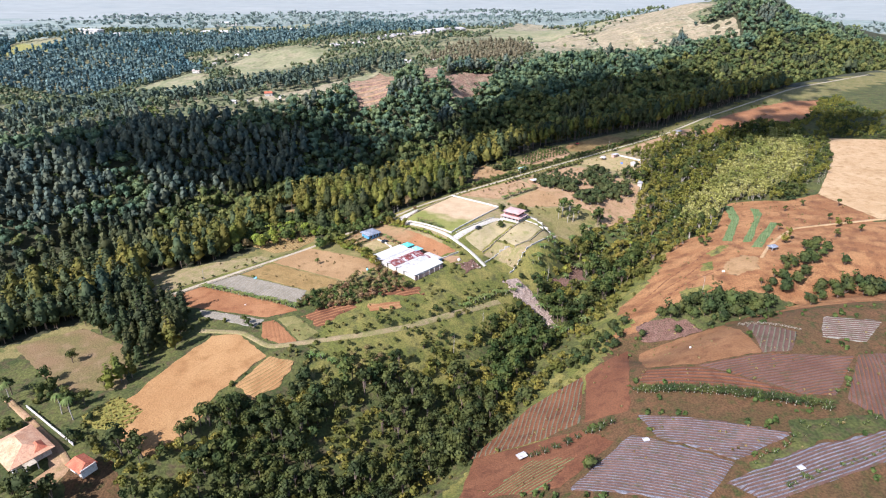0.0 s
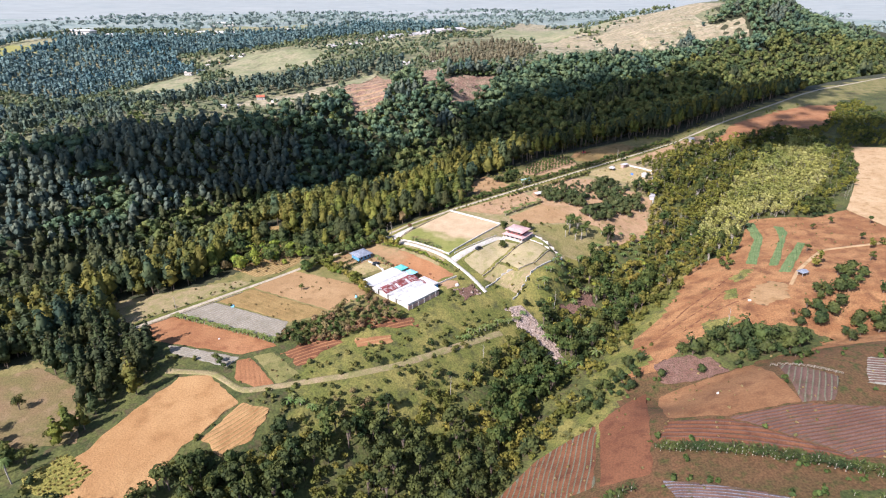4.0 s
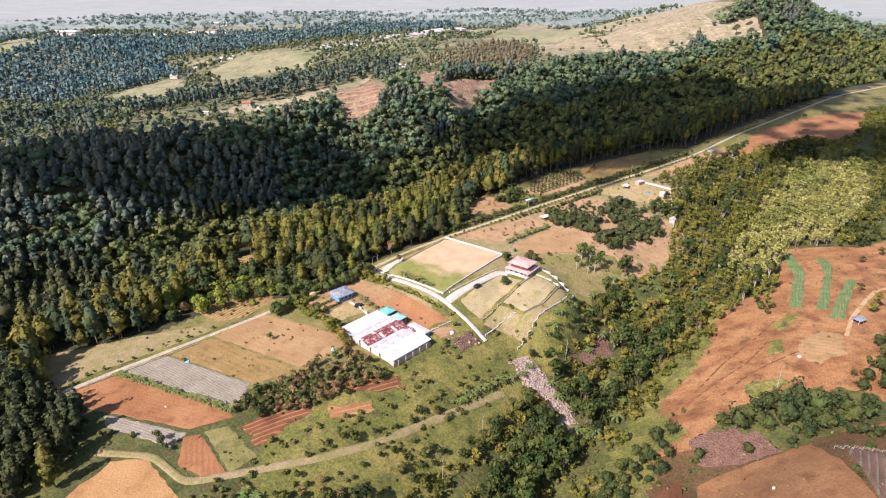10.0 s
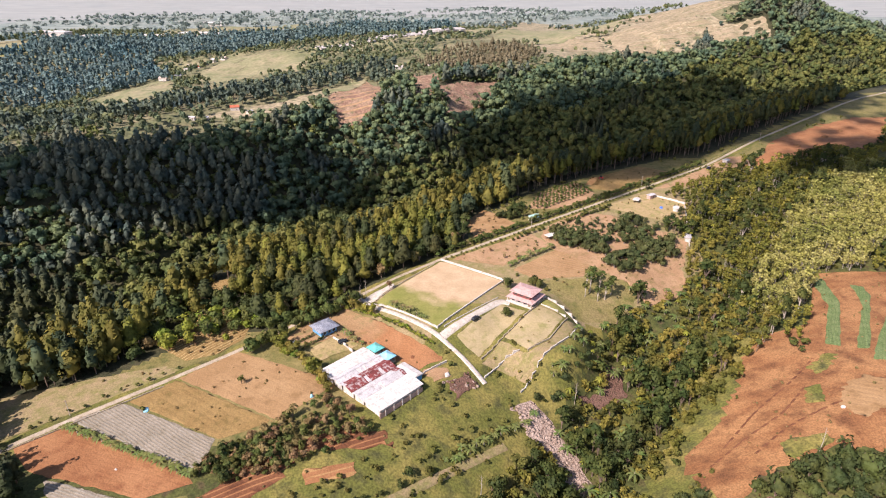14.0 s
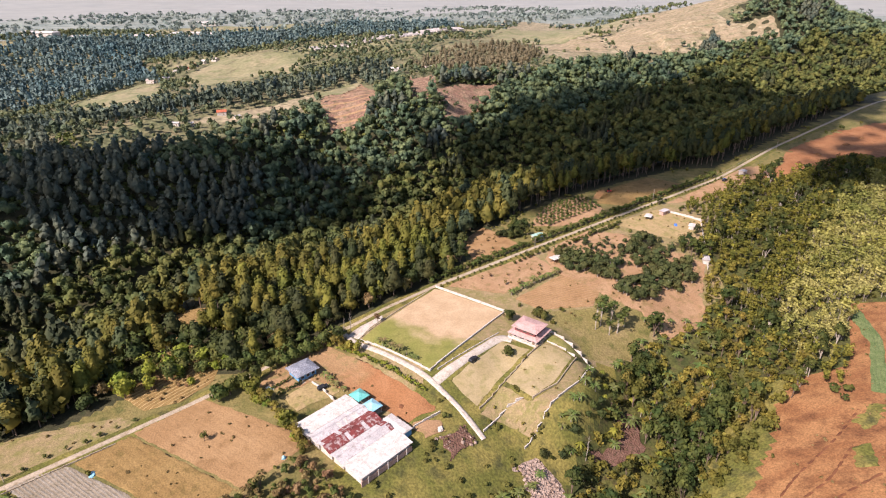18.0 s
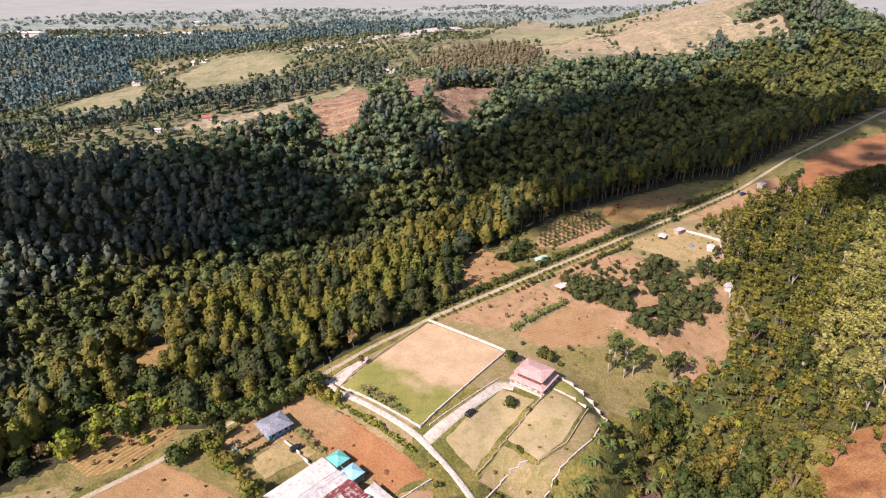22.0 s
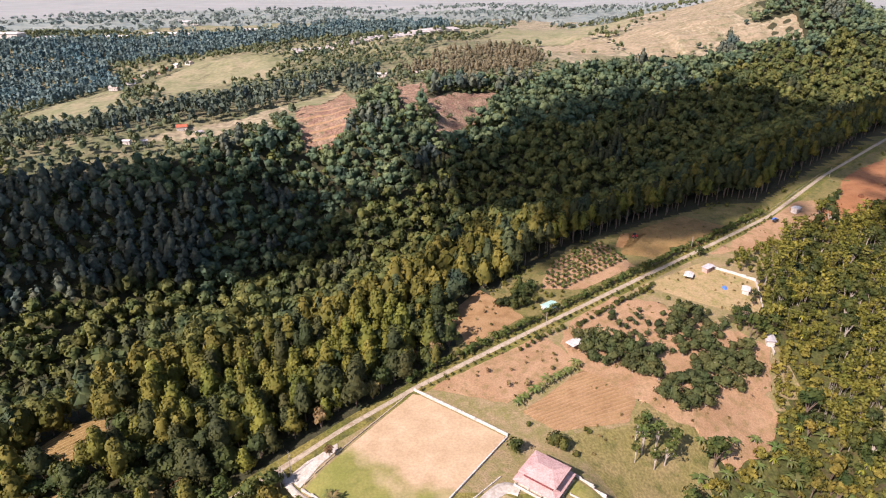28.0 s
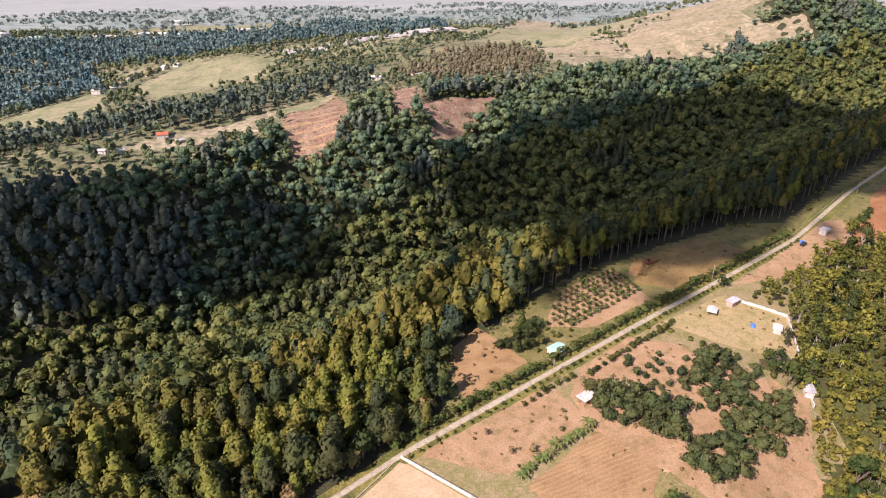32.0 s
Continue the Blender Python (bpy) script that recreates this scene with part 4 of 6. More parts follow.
BELT_PINES = [pine_shape(s + 10, t, w, 108, 1.14, 0.10, 0.24) for s, t, w in ((1, 15, 4.5), (2, 17, 5.0), (3, 13, 4.8), (4, 18, 4.7), (5, 14, 5.2))]
VALLEY = [leafy_shape(s + 40, t, w, 58, 1.3, 0.08, 9, 0.4) for s, t, w in ((1, 13, 4.9), (2, 11, 5.2), (3, 15, 4.6), (4, 10, 4.8), (5, 16, 4.2))]
SLOPE_TREES = [leafy_shape(s + 45, t, w, 42, 1.5, 0.1, 8, 0.4) for s, t, w in ((1, 14, 5.2), (2, 12, 5.6), (3, 17, 4.8), (4, 11, 5.2))]
VALLEY_PINES = [pine_shape(s + 60, t, w, 42, 1.7) for s, t, w in ((1, 16, 4.2), (2, 18, 4.5), (3, 14, 4.0))]
RAVINE_PINES = [pine_shape(s + 64, t, w, 64, 1.25) for s, t, w in ((1, 16, 4.2), (2, 18, 4.5), (3, 14, 4.0))]
FAR_PINES = [pine_shape(s + 70, t, w, 15, 2.9) for s, t, w in ((1, 16, 4.4), (2, 19, 4.8), (3, 14, 4.6))]
FAR_TREES = [leafy_shape(s + 80, t, w, 18, 2.6, 0.2, 5) for s, t, w in ((1, 13, 5.0), (2, 15, 4.6), (3, 12, 5.5))]
UNDER = [leafy_shape(s + 85, t, w, 17, 1.3, 0.0, 5) for s, t, w in ((1, 4, 3.0), (2, 5, 3.2), (3, 3.5, 3.4))]
HAZE_TREES = [leafy_shape(s + 90, t, w, 8, 5.0, 0.1, 4) for s, t, w in ((1, 12, 9.0), (2, 10, 11.0))]
SCRUB = [leafy_shape(s + 110, t, w, 56, 0.66, 0.1, 6, 0.6) for s, t, w in ((1, 3.5, 2.2), (2, 4.5, 2.5), (3, 3.0, 2.4))]
SHRUBS = [leafy_shape(s + 100, t, w, 100, 0.5, 0.12, 7, 0.5) for s, t, w in ((1, 3.5, 2.0), (2, 4.5, 2.3), (3, 3.0, 2.2), (4, 5.5, 2.4))]
TREES = [leafy_shape(s + 120, t, w, 210, 0.55, 0.28, 9, 0.6, 0.6) for s, t, w in ((1, 8, 3.2), (2, 10, 3.6), (3, 7, 3.4), (4, 9, 2.8))]
BUSHY = [leafy_shape(s + 150, t, w, 230, 0.56, 0.03, 11, 0.5, 0.76) for s, t, w in ((1, 7, 3.4), (2, 9, 3.8), (3, 6, 3.6), (4, 8, 3.0))]
GULLY_TREES = [leafy_shape(s + 130, t, w, 135, 0.6, b, 10, 0.65, 0.62) for s, t, w, b in ((1, 8, 3.2, 0.1), (2, 11, 3.4, 0.3), (3, 6, 3.6, 0.06), (4, 10, 2.4, 0.35), (5, 7, 2.6, 0.1))]
BAMBOO = [bamboo_shape(s + 140, t) for s, t in ((1, 8.5), (2, 10), (3, 7.5))]
BANANAS = [banana_shape(s + 160, t) for s, t in ((1, 3.4), (2, 4.0), (3, 3.0))]
MAIZE = [banana_shape(s + 170, t, 17, 0.12, 0.13, 2.3, 1.6) for s, t in ((1, 2.6), (2, 3.1), (3, 2.2))]
TUFTS = [leafy_shape(s + 180, t, w, 15, 0.6, 0.0, 4) for s, t, w in ((1, 1.2, 0.9), (2, 1.6, 1.1), (3, 0.9, 1.0))]

# pine belt along the ridge
x, y = jitter_grid(-330, 420, 130, 780, 5.4, rng)
d, _, s = away(x, y, ROAD)
v = d * s
near_edge = belt_edge(x)
ok = (v > near_edge) & (v < near_edge + np.interp(x, [-300, -120, 0, 30, 70, 200], [56, 56, 74, 60, 28, 30])) & free(x, y, 5)
x, y, v = x[ok], y[ok], v[ok]
order = np.argsort(np.hypot(x - 15, y - 300))
for i in order[:260]:
    kind_of = rng.random() + np.interp(v[i] - belt_edge(x[i]), [0, 24, 40, 70], [0.34, 0.20, -0.10, -0.22])
    if kind_of < 0.62:
        plant_one("pine_tree", PINES, x[i], y[i], L_pine, M_bark, "tall pine tree with an olive-green crown on the ridge", "tree", "pines of the ridge belt", rng, 0.65, 1.25)
    elif kind_of < 0.80:
        plant_one("dark_pine", PINES, x[i], y[i], L_dark, M_bark, "tall pine tree with a dark green crown on the ridge", "tree", "pines of the ridge belt", rng, 0.7, 1.2)
    elif kind_of < 1.22:
        plant_one("broadleaf_tree", BUSHY, x[i], y[i], L_deep, M_bark, "full dark green broadleaf tree among the pines", "tree", "broadleaf trees of the ridge belt", rng, 1.0, 1.7)
    else:
        plant_one("browning_tree", BUSHY, x[i], y[i], L_dry, M_bark, "broadleaf tree with rust-brown dry leaves", "tree", "broadleaf trees of the ridge belt", rng, 0.8, 1.2)
TALL_PINES = [pine_shape(s + 15, t, w, 200, 0.75, 0.26, 0.46) for s, t, w in ((1, 18, 3.6), (2, 20, 3.9), (3, 17, 3.4))]
front = np.where((x > 50) & (x < 360) & (v < belt_edge(x) + 9))[0]
order = np.array([i for i in order if i not in set(front.tolist())])
for i in front:
    plant_one("bare_stemmed_pine", TALL_PINES, x[i], y[i], L_pine if rng.random() < 0.5 else L_dark, M_bark, "tall pine with a long bare trunk beside the lane", "tree", "bare-stemmed pines", rng, 0.8, 1.1)
rest = order[260:]
dark = rng.random(len(rest)) < np.interp(v[rest] - belt_edge(x[rest]), [0, 24, 40, 70], [0.6, 0.45, 0.15, 0.08])
P = np.stack([x, y], 1)
woods("pine_belt", BELT_PINES, P[rest[~dark]], L_pine, M_bark, "belt of tall olive-green pines along the ridge", "forest", rng, 0.65, 1.25)
woods("dark_pine_belt", BELT_PINES, P[rest[dark]], L_ravpine, M_bark, "dark green pines scattered through the ridge belt", "forest", rng, 0.7, 1.2)

# woods of the ravine and the slope beyond
x, y = jitter_grid(-620, 860, 260, 1180, 7.4, rng)
d, _, s = away(x, y, ROAD)
v = d * s
n = waves(x, y, 38) + 0.6 * waves(x, y, 15)
ok = (v > belt_edge(x) + np.interp(x, [-300, -120, 0, 30, 70, 200], [58, 58, 78, 64, 36, 40])) & (v < wood_end(x, y) - 4) & free(x, y) & (np.abs(x) < 0.8 * y + 20)
pine_side = ok & (((x < -150) & (n > -0.3)) | (n > 0.75))
leaf_side = ok & ~pine_side
# past this distance the paler, haze-coloured leaf copies are used
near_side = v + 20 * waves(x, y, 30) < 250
woods("ravine_forest", VALLEY, np.stack([x, y], 1)[leaf_side & near_side], L_ravine, M_bark, "dense broadleaf forest filling the ravine", "forest", rng, 0.6, 1.45, False)
woods("slope_forest", SLOPE_TREES, np.stack([x, y], 1)[leaf_side & ~near_side], L_far, M_bark, "broadleaf forest on the far slope, haze painted into its greens", "forest", rng, 0.7, 1.4, False)
woods("ravine_pines", RAVINE_PINES, np.stack([x, y], 1)[pine_side & near_side], L_ravpine, M_bark, "dark pines on the ravine side", "forest", rng, 0.7, 1.3, False)
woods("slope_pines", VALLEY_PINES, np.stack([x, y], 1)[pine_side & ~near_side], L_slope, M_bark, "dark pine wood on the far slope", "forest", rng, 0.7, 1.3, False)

x, y = jitter_grid(-420, 560, 330, 980, 7.2, rng)
d, _, s = away(x, y, ROAD)
v = d * s
ok = (v > belt_edge(x) + np.interp(x, [0, 60], [70, 34])) & (v < wood_end(x, y) + 6) & free(x, y) & (np.abs(x) < 0.7 * y)
woods("ravine_undergrowth", UNDER, np.stack([x, y], 1)[ok], L_ravine, M_bark, "tangled undergrowth between the ravine trees", "undergrowth", rng, 0.9, 1.7, False)

# distant woods
x, y = jitter_grid(-900, 900, 620, 1500, 9.2, rng)
d, _, s = away(x, y, ROAD)
v = d * s
n = waves(x, y, 55) + 0.7 * waves(x, y, 23)
beyond = (v > wood_end(x, y) + 4) & free(x, y) & (np.abs(x) < 0.8 * y)
left_wood = beyond & (y < np.interp(x, [-1100, -800, -600, -330, -100, 200], [1230, 1290, 1330, 1420, 1480, 1500])) & (((x + 0.62 * (y - 1000) < -400) & (y > 930)) | ((y > 1235 + 0.3 * (x + 200)) & (x < 30) & (n > -0.7)))
belt = beyond & ~left_wood & (np.abs((y - 790) - 0.62 * (x + 260)) < 55) & (x < -60)
grove = beyond & inside([(-40, 985), (26, 1066), (123, 1120), (150, 1000), (115, 923), (33, 916)], x, y)
open_hill = (x > 150) & (y > 985 + 0.14 * (x - 200)) & (x < 500 + 0.12 * (y - 1000))
right_slope = beyond & (x > 180) & (n > np.where(open_hill, 0.8, -0.6))
open_trees = open_hill & (rng.random(len(x)) < 0.45)
copse = beyond & (~open_hill | open_trees) & ~left_wood & ~belt & ~grove & ~right_slope & (n > np.where((y < 960) | (x < -60), -0.75, np.where(open_hill, 0.15, 0.1)))
P = np.stack([x, y], 1)
# the blue-green haze of this forest is in its leaf colour
woods("hazy_forest", FAR_PINES, P[left_wood], L_haze_blue, M_bark, "distant forest with blue-green haze painted into its leaves", "forest", rng, 0.75, 1.2, False)
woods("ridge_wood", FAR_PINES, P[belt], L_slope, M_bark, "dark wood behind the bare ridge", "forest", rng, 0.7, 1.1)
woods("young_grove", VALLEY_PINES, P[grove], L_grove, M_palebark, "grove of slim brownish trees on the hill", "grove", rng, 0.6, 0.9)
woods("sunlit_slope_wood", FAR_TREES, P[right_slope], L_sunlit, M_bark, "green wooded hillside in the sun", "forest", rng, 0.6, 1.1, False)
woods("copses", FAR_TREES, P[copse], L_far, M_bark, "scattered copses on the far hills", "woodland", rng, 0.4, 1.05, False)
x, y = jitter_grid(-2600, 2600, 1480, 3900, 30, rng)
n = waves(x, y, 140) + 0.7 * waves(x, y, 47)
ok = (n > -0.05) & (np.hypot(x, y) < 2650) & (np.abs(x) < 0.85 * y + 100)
# leaf colour carries the haze here, kept close to the plain's tone
woods("hazy_woods", HAZE_TREES, np.stack([x, y], 1)[ok], L_haze, M_bark, "woods far off on the plain, pale haze painted into their leaves", "forest", rng, 0.7, 1.2, False)

# gully thickets
x, y = jitter_grid(-140, 330, 60, 560, 3.8, rng)
g, k, side = away(x, y, GULLY)
d, _, s = away(x, y, ROAD)
v = d * s
n = waves(x, y, 17) + 0.7 * waves(x, y, 6)
west = np.interp(y, [60, 160, 200, 240, 270, 300, 340, 400, 440, 560], [75, 70, 50, 30, 24, 22, 22, 34, 44, 34])
east = np.interp(y, [60, 160, 185, 230, 280, 330, 400, 560], [25, 8, 10, 22, 24, 40, 62, 70])
ok = (g < np.where(side > 0, west, east)) & free(x, y, 8) & (v < -8) & ~inside(LAWN, x, y)
bam = ok & (y > 300) & (n + 0.03 * (x - 150) > 0.2) & (x > 120)
tree = ok & ~bam & (n > np.interp(y, [60, 200, 222, 275, 290], [-0.35, -0.3, 0.08, 0.12, 0.0]))
shrub = ok & ~bam & ~tree & (n > np.interp(y, [60, 200, 222, 275, 290], [-1.1, -1.0, -0.4, -0.4, -0.75]))
P = np.stack([x, y], 1)
pale = waves(x, y, 11) > 0.1
upper = (y > 296) & (x > 76)
woods("gully_saplings", GULLY_TREES, P[tree & pale & ~upper], L_gully, M_bark, "mixed green trees in the gully", "thicket", rng, 0.5, 1.1)
woods("sunlit_saplings", GULLY_TREES, P[tree & pale & upper], L_thicket, M_bark, "yellow-green sunlit trees at the head of the gully", "thicket", rng, 0.5, 1.15)
low = y < 212 + 14 * waves(x, y, 19)
woods("gully_trees", GULLY_TREES, P[tree & ~pale & ~low], L_gully, M_bark, "dense green trees filling the gully", "thicket", rng, 0.7, 1.45)
woods("gully_wood", GULLY_TREES, P[tree & ~pale & low], L_deep, M_bark, "dark green trees at the foot of the gully", "thicket", rng, 0.7, 1.45)
woods("gully_shrubs", SCRUB, P[shrub], L_thicket, M_bark, "tangled shrubs on the gully banks", "shrubs", rng, 0.6, 1.3, False)
yellow = ((x - 225 - 0.8 * (y - 415)) / 34) ** 2 + ((y - 415) / 82) ** 2 + 0.4 * n < 1
woods("bamboo_grove", BAMBOO, P[bam & yellow], L_bamboo, M_palebark, "yellow-green bamboo thicket on the hillside", "bamboo", rng, 0.7, 1.25)
leafy = waves(x, y, 10) + 0.6 * waves(y, x, 4) > 0.0
woods("mixed_thicket", GULLY_TREES, P[bam & ~yellow & leafy][::2], L_gully, M_palebark, "dark olive trees with pale stems on the hillside", "thicket", rng, 0.7, 1.3)
woods("olive_thicket", BAMBOO, P[bam & ~yellow & ~leafy], L_thicket, M_palebark, "olive thicket of thin pale stems", "thicket", rng, 0.7, 1.3)
x, y = jitter_grid(-40, 90, 735, 960, 7.5, rng)
bare = inside(RED_PATCHES[0], x, y) | inside(RED_PATCHES[1], x, y)
ok = inside([(-36, 950), (-7, 950), (80, 857), (66, 791), (34, 737), (8, 742), (-26, 770)], x, y) & (~bare | (waves(x, y, 9) > 0.55))
woods("spur_trees", FAR_TREES, np.stack([x, y], 1)[ok], L_far, M_bark, "scattered trees on the eroded spur", "trees", rng, 0.3, 0.55, False)

# ---- more plants, one by one ----
def line_of(a, b, step, rng, spread=0.4):
    n = max(1, int(math.dist(a, b) / step))
    k = (np.arange(n) + 0.5) / n
    p = np.array(a)[None] + (np.array(b) - np.array(a))[None] * k[:, None]
    return p + rng.uniform(-spread, spread, p.shape)


def fill(poly, step, rng, thin=0.0):
    p = np.array(poly)
    x, y = jitter_grid(p[:, 0].min(), p[:, 0].max(), p[:, 1].min(), p[:, 1].max(), step, rng)
    ok = inside(poly, x, y) & (rng.random(len(x)) >= thin)
    return np.stack([x, y], 1)[ok]


def plant_each(name, shapes, spots, leaf, bark, label, category, group, lo=0.8, hi=1.2):
    for px, py in spots:
        plant_one(name, shapes, float(px), float(py), leaf, bark, label, category, group, rng, lo, hi)


spots = fill([(-330, 240), (-220, 320), (-165, 285), (-150, 262), (-122, 246), (-117, 234), (-128, 204), (-140, 214), (-152, 228), (-175, 240), (-200, 230), (-260, 205)], 4.9, rng)
order = np.argsort(np.hypot(spots[:, 0] + 120, spots[:, 1] - 220))
plant_each("conifer", DARKS, spots[order[:250]], L_dark, M_bark, "dark green conifer at the edge of the garden lawn", "tree", "conifers by the garden lawn", 0.75, 1.15)
woods("conifer_wood", WOOD_DARKS, spots[order[250:]], L_ravpine, M_bark, "dark conifer wood above the lane", "forest", rng, 0.75, 1.15)
plant_each("conifer", DARKS, [(-131, 196), (-134, 199), (-128, 199), (-133, 192), (-122, 222), (-118, 218)], L_pine, M_bark, "tall olive conifer on the field boundary", "tree", "boundary conifers")
plant_each("broadleaf_tree", TREES, [(-159, 210), (-136, 193), (-85, 182), (-95, 172), (-162, 197), (-139, 183), (-143, 179), (-90, 178), (-101, 161), (-107, 158), (-168, 182), (-172, 190), (-139, 142), (-112, 161)],
           L_gully, M_bark, "rounded green broadleaf tree beside the fields", "tree", "trees round the lower fields", 0.7, 1.05)
plant_each("small_tree", TREES, [(-70, 295), (-93, 236), (-90, 234), (-88, 232), (-46, 262), (-31, 240)], L_hedge, M_bark, "small green tree standing in a field", "tree", "field trees", 0.45, 0.7)
dry_bank = [(-72, 252), (-55, 246), (-40, 254), (-15, 268), (-12, 279), (-33, 287), (-52, 271), (-66, 262)]
spots = fill(dry_bank, 2.4, rng, 0.12)
spots = spots[~inside([(-46, 300), (-20, 322), (8, 293), (-18, 270)], spots[:, 0], spots[:, 1])]
plant_each("dry_shrub", SHRUBS, spots[::2], L_dry, M_bark, "brown half-dry shrub on the field bank", "shrub", "shrubs of the field bank", 0.45, 1.15)
plant_each("bank_shrub", SHRUBS, spots[1::2], L_hedge, M_bark, "green leafy shrub on the field bank", "shrub", "shrubs of the field bank", 0.45, 1.05)
plant_each("bank_tree", BUSHY, fill([(-72, 250), (-66, 262), (-54, 268), (-50, 258), (-60, 246)], 3.6, rng, 0.1), L_gully, M_bark, "dense leafy tree at the end of the field bank", "tree", "trees of the field bank", 0.4, 0.7)
plant_each("banana_plant", BANANAS, np.concatenate([line_of((-128, 274), (-72, 250), 2.4, rng), line_of((40, 380), (67, 401), 1.9, rng, 0.8), line_of((8, 263), (43, 290), 2.2, rng, 1.2),
                                                    line_of((-60, 216), (-46, 214), 2.5, rng, 2.5), line_of((-37, 326), (-26, 318), 3.0, rng, 0.8)]),
           L_banana, M_palebark, "banana plant with arching split leaves", "banana plant", "banana rows", 0.7, 1.15)
plant_each("maize_clump", MAIZE, np.concatenate([line_of((32, 164), (62, 170), 2.2, rng, 1.2), line_of((75, 188), (139, 169), 1.1, rng, 0.7), line_of((76, 186), (138, 167), 1.3, rng, 0.7)]),
           L_deep, M_palebark, "tall green maize clump above the mulch beds", "maize", "row of maize", 0.8, 1.2)
plant_each("young_maize", MAIZE, np.concatenate([line_of((98, 143), (124, 156), 2.4, rng, 1.2), line_of((104, 134), (148, 148), 3.0, rng, 1.0), line_of((122, 159), (150, 161), 2.6, rng, 2.0), line_of((143, 172), (160, 190), 7.0, rng, 0.8)]),
           L_hedge, M_palebark, "short young maize plants at the mulch bed edge", "maize", "young maize", 0.4, 0.85)
plant_each("garden_hedge_bush", SHRUBS, np.concatenate([line_of((-67, 322), (-50, 308), 2.4, rng, 1.3), line_of((-50, 307), (-34, 289), 2.3, rng, 1.3), line_of((-39, 347), (-22, 338), 2.0, rng, 0.8)]),
           L_thicket, M_bark, "bushy green hedge plant beside the yard", "shrub", "yard hedge", 0.8, 1.5)
plant_each("clipped_hedge_bush", SHRUBS, np.concatenate([line_of((-55, 317.5), (-47.5, 324.5), 0.9, rng, 0.2), line_of((-51, 314.5), (-43, 322.5), 0.9, rng, 0.2)]), L_deep, M_bark,
           "dark green clipped hedge bush beside the pond", "shrub", "pond hedges", 0.32, 0.42)
plant_each("drive_hedge_plant", SHRUBS, np.concatenate([line_of((-34, 344), (-20, 335), 0.9, rng, 0.5), line_of((-20, 335), (3, 316.5), 0.95, rng, 0.4)]), L_bright, M_bark,
           "small yellow-green hedge plant beside the driveway", "shrub", "driveway hedge", 0.3, 0.55)
plant_each("hedge_bush", SHRUBS, np.concatenate([line_of((-20, 334), (2, 317), 1.8, rng, 0.3), line_of((-14, 340), (-2, 331), 2.2, rng, 0.3)]),
           L_hedge, M_bark, "small clipped bush along the lawn wall", "shrub", "lawn wall bushes", 0.3, 0.5)
road_pts = [np.array(p, float) for p in ROAD[6:11]]
rows_left, rows_right = [], []
for a, b in zip(road_pts[:-1], road_pts[1:]):
    nrm = np.array([-(b - a)[1], (b - a)[0]]) / np.linalg.norm(b - a)
    rows_left.append(line_of(a + nrm * 4.2, b + nrm * 4.2, 1.6, rng, 0.6))
    rows_right.append(line_of(a - nrm * 2.6, b - nrm * 2.6, 3.2, rng, 0.2))
    rows_right.append(line_of(a + nrm * 2.2, b + nrm * 2.2, 4.2, rng, 0.2))
plant_each("roadside_bush", SHRUBS, np.concatenate(rows_left), L_hedge, M_bark, "dense green bush in the lane hedge", "shrub", "lane hedge", 0.65, 1.05)
plant_each("young_cypress", SHRUBS, np.concatenate(rows_right), L_gully, M_bark, "small upright clipped shrub along the lane", "shrub", "lane saplings", 0.26, 0.5)
plant_each("sapling", SHRUBS, fill([(13, 391), (54, 416), (63, 402), (38, 384)], 7.0, rng, 0.25), L_dry, M_bark, "dry sapling in the pale field", "sapling", "field saplings", 0.3, 0.6)
ox, oy = np.meshgrid(np.arange(-8, 58, 3.5), np.arange(-6, 40, 3.3))
ang = radians(36)
ogrid = np.stack([62 + ox * math.cos(ang) - oy * math.sin(ang), 456 + ox * math.sin(ang) + oy * math.cos(ang)], -1).reshape(-1, 2) + rng.uniform(-0.25, 0.25, (ox.size, 2))
ogrid = ogrid[inside([(60, 455), (70, 482), (98, 502), (108, 473), (79, 453)], ogrid[:, 0], ogrid[:, 1])]
plant_each("orchard_tree", SHRUBS, ogrid, L_hedge, M_bark, "young orchard tree in a straight row", "tree", "orchard rows", 0.5, 0.72)
rows_front = fill([(68, 416), (76, 419), (85, 411), (97, 406), (99, 396), (90, 393), (80, 397), (68, 405)], 3.6, rng, 0.03)
rows_back = fill([(105, 422), (111, 435), (122, 435), (124, 423), (124, 414), (138, 414), (136, 402), (126, 394), (116, 392), (110, 386), (102, 380), (94, 385), (89, 388), (94, 395), (106, 398), (112, 405), (104, 407)], 3.7, rng, 0.05)
young = np.concatenate([fill([(84, 430), (99, 437), (112, 428), (106, 412), (112, 404), (98, 402), (86, 412)], 4.2, rng, 0.22), fill([(124, 434), (134, 426), (142, 416), (138, 412), (124, 416)], 4.6, rng, 0.3)])
plant_each("plantation_sapling", BUSHY, young, L_plant, M_palebark, "small broad-leaved plantation tree on bare soil", "tree", "young plantation", 0.38, 0.66)
plant_each("plantation_tree", BUSHY, np.concatenate([rows_front, rows_back]), L_plant, M_palebark, "broad-leaved plantation tree on bare soil", "tree", "plantation", 0.65, 1.05)
SPARSE = [leafy_shape(s + 125, t, w, 150, 0.5, 0.36, 12, 0.7, 0.3) for s, t, w in ((1, 10, 2.4), (2, 12, 2.6), (3, 9, 2.2))]
plant_each("thin_tree", SPARSE, [(76, 361), (79, 364), (82, 360), (84, 366), (78, 368), (86, 362), (90, 366), (81, 371)], L_hedge, M_palebark, "slender tall tree with sparse crown in the clearing", "tree", "clearing trees", 0.8, 1.15)
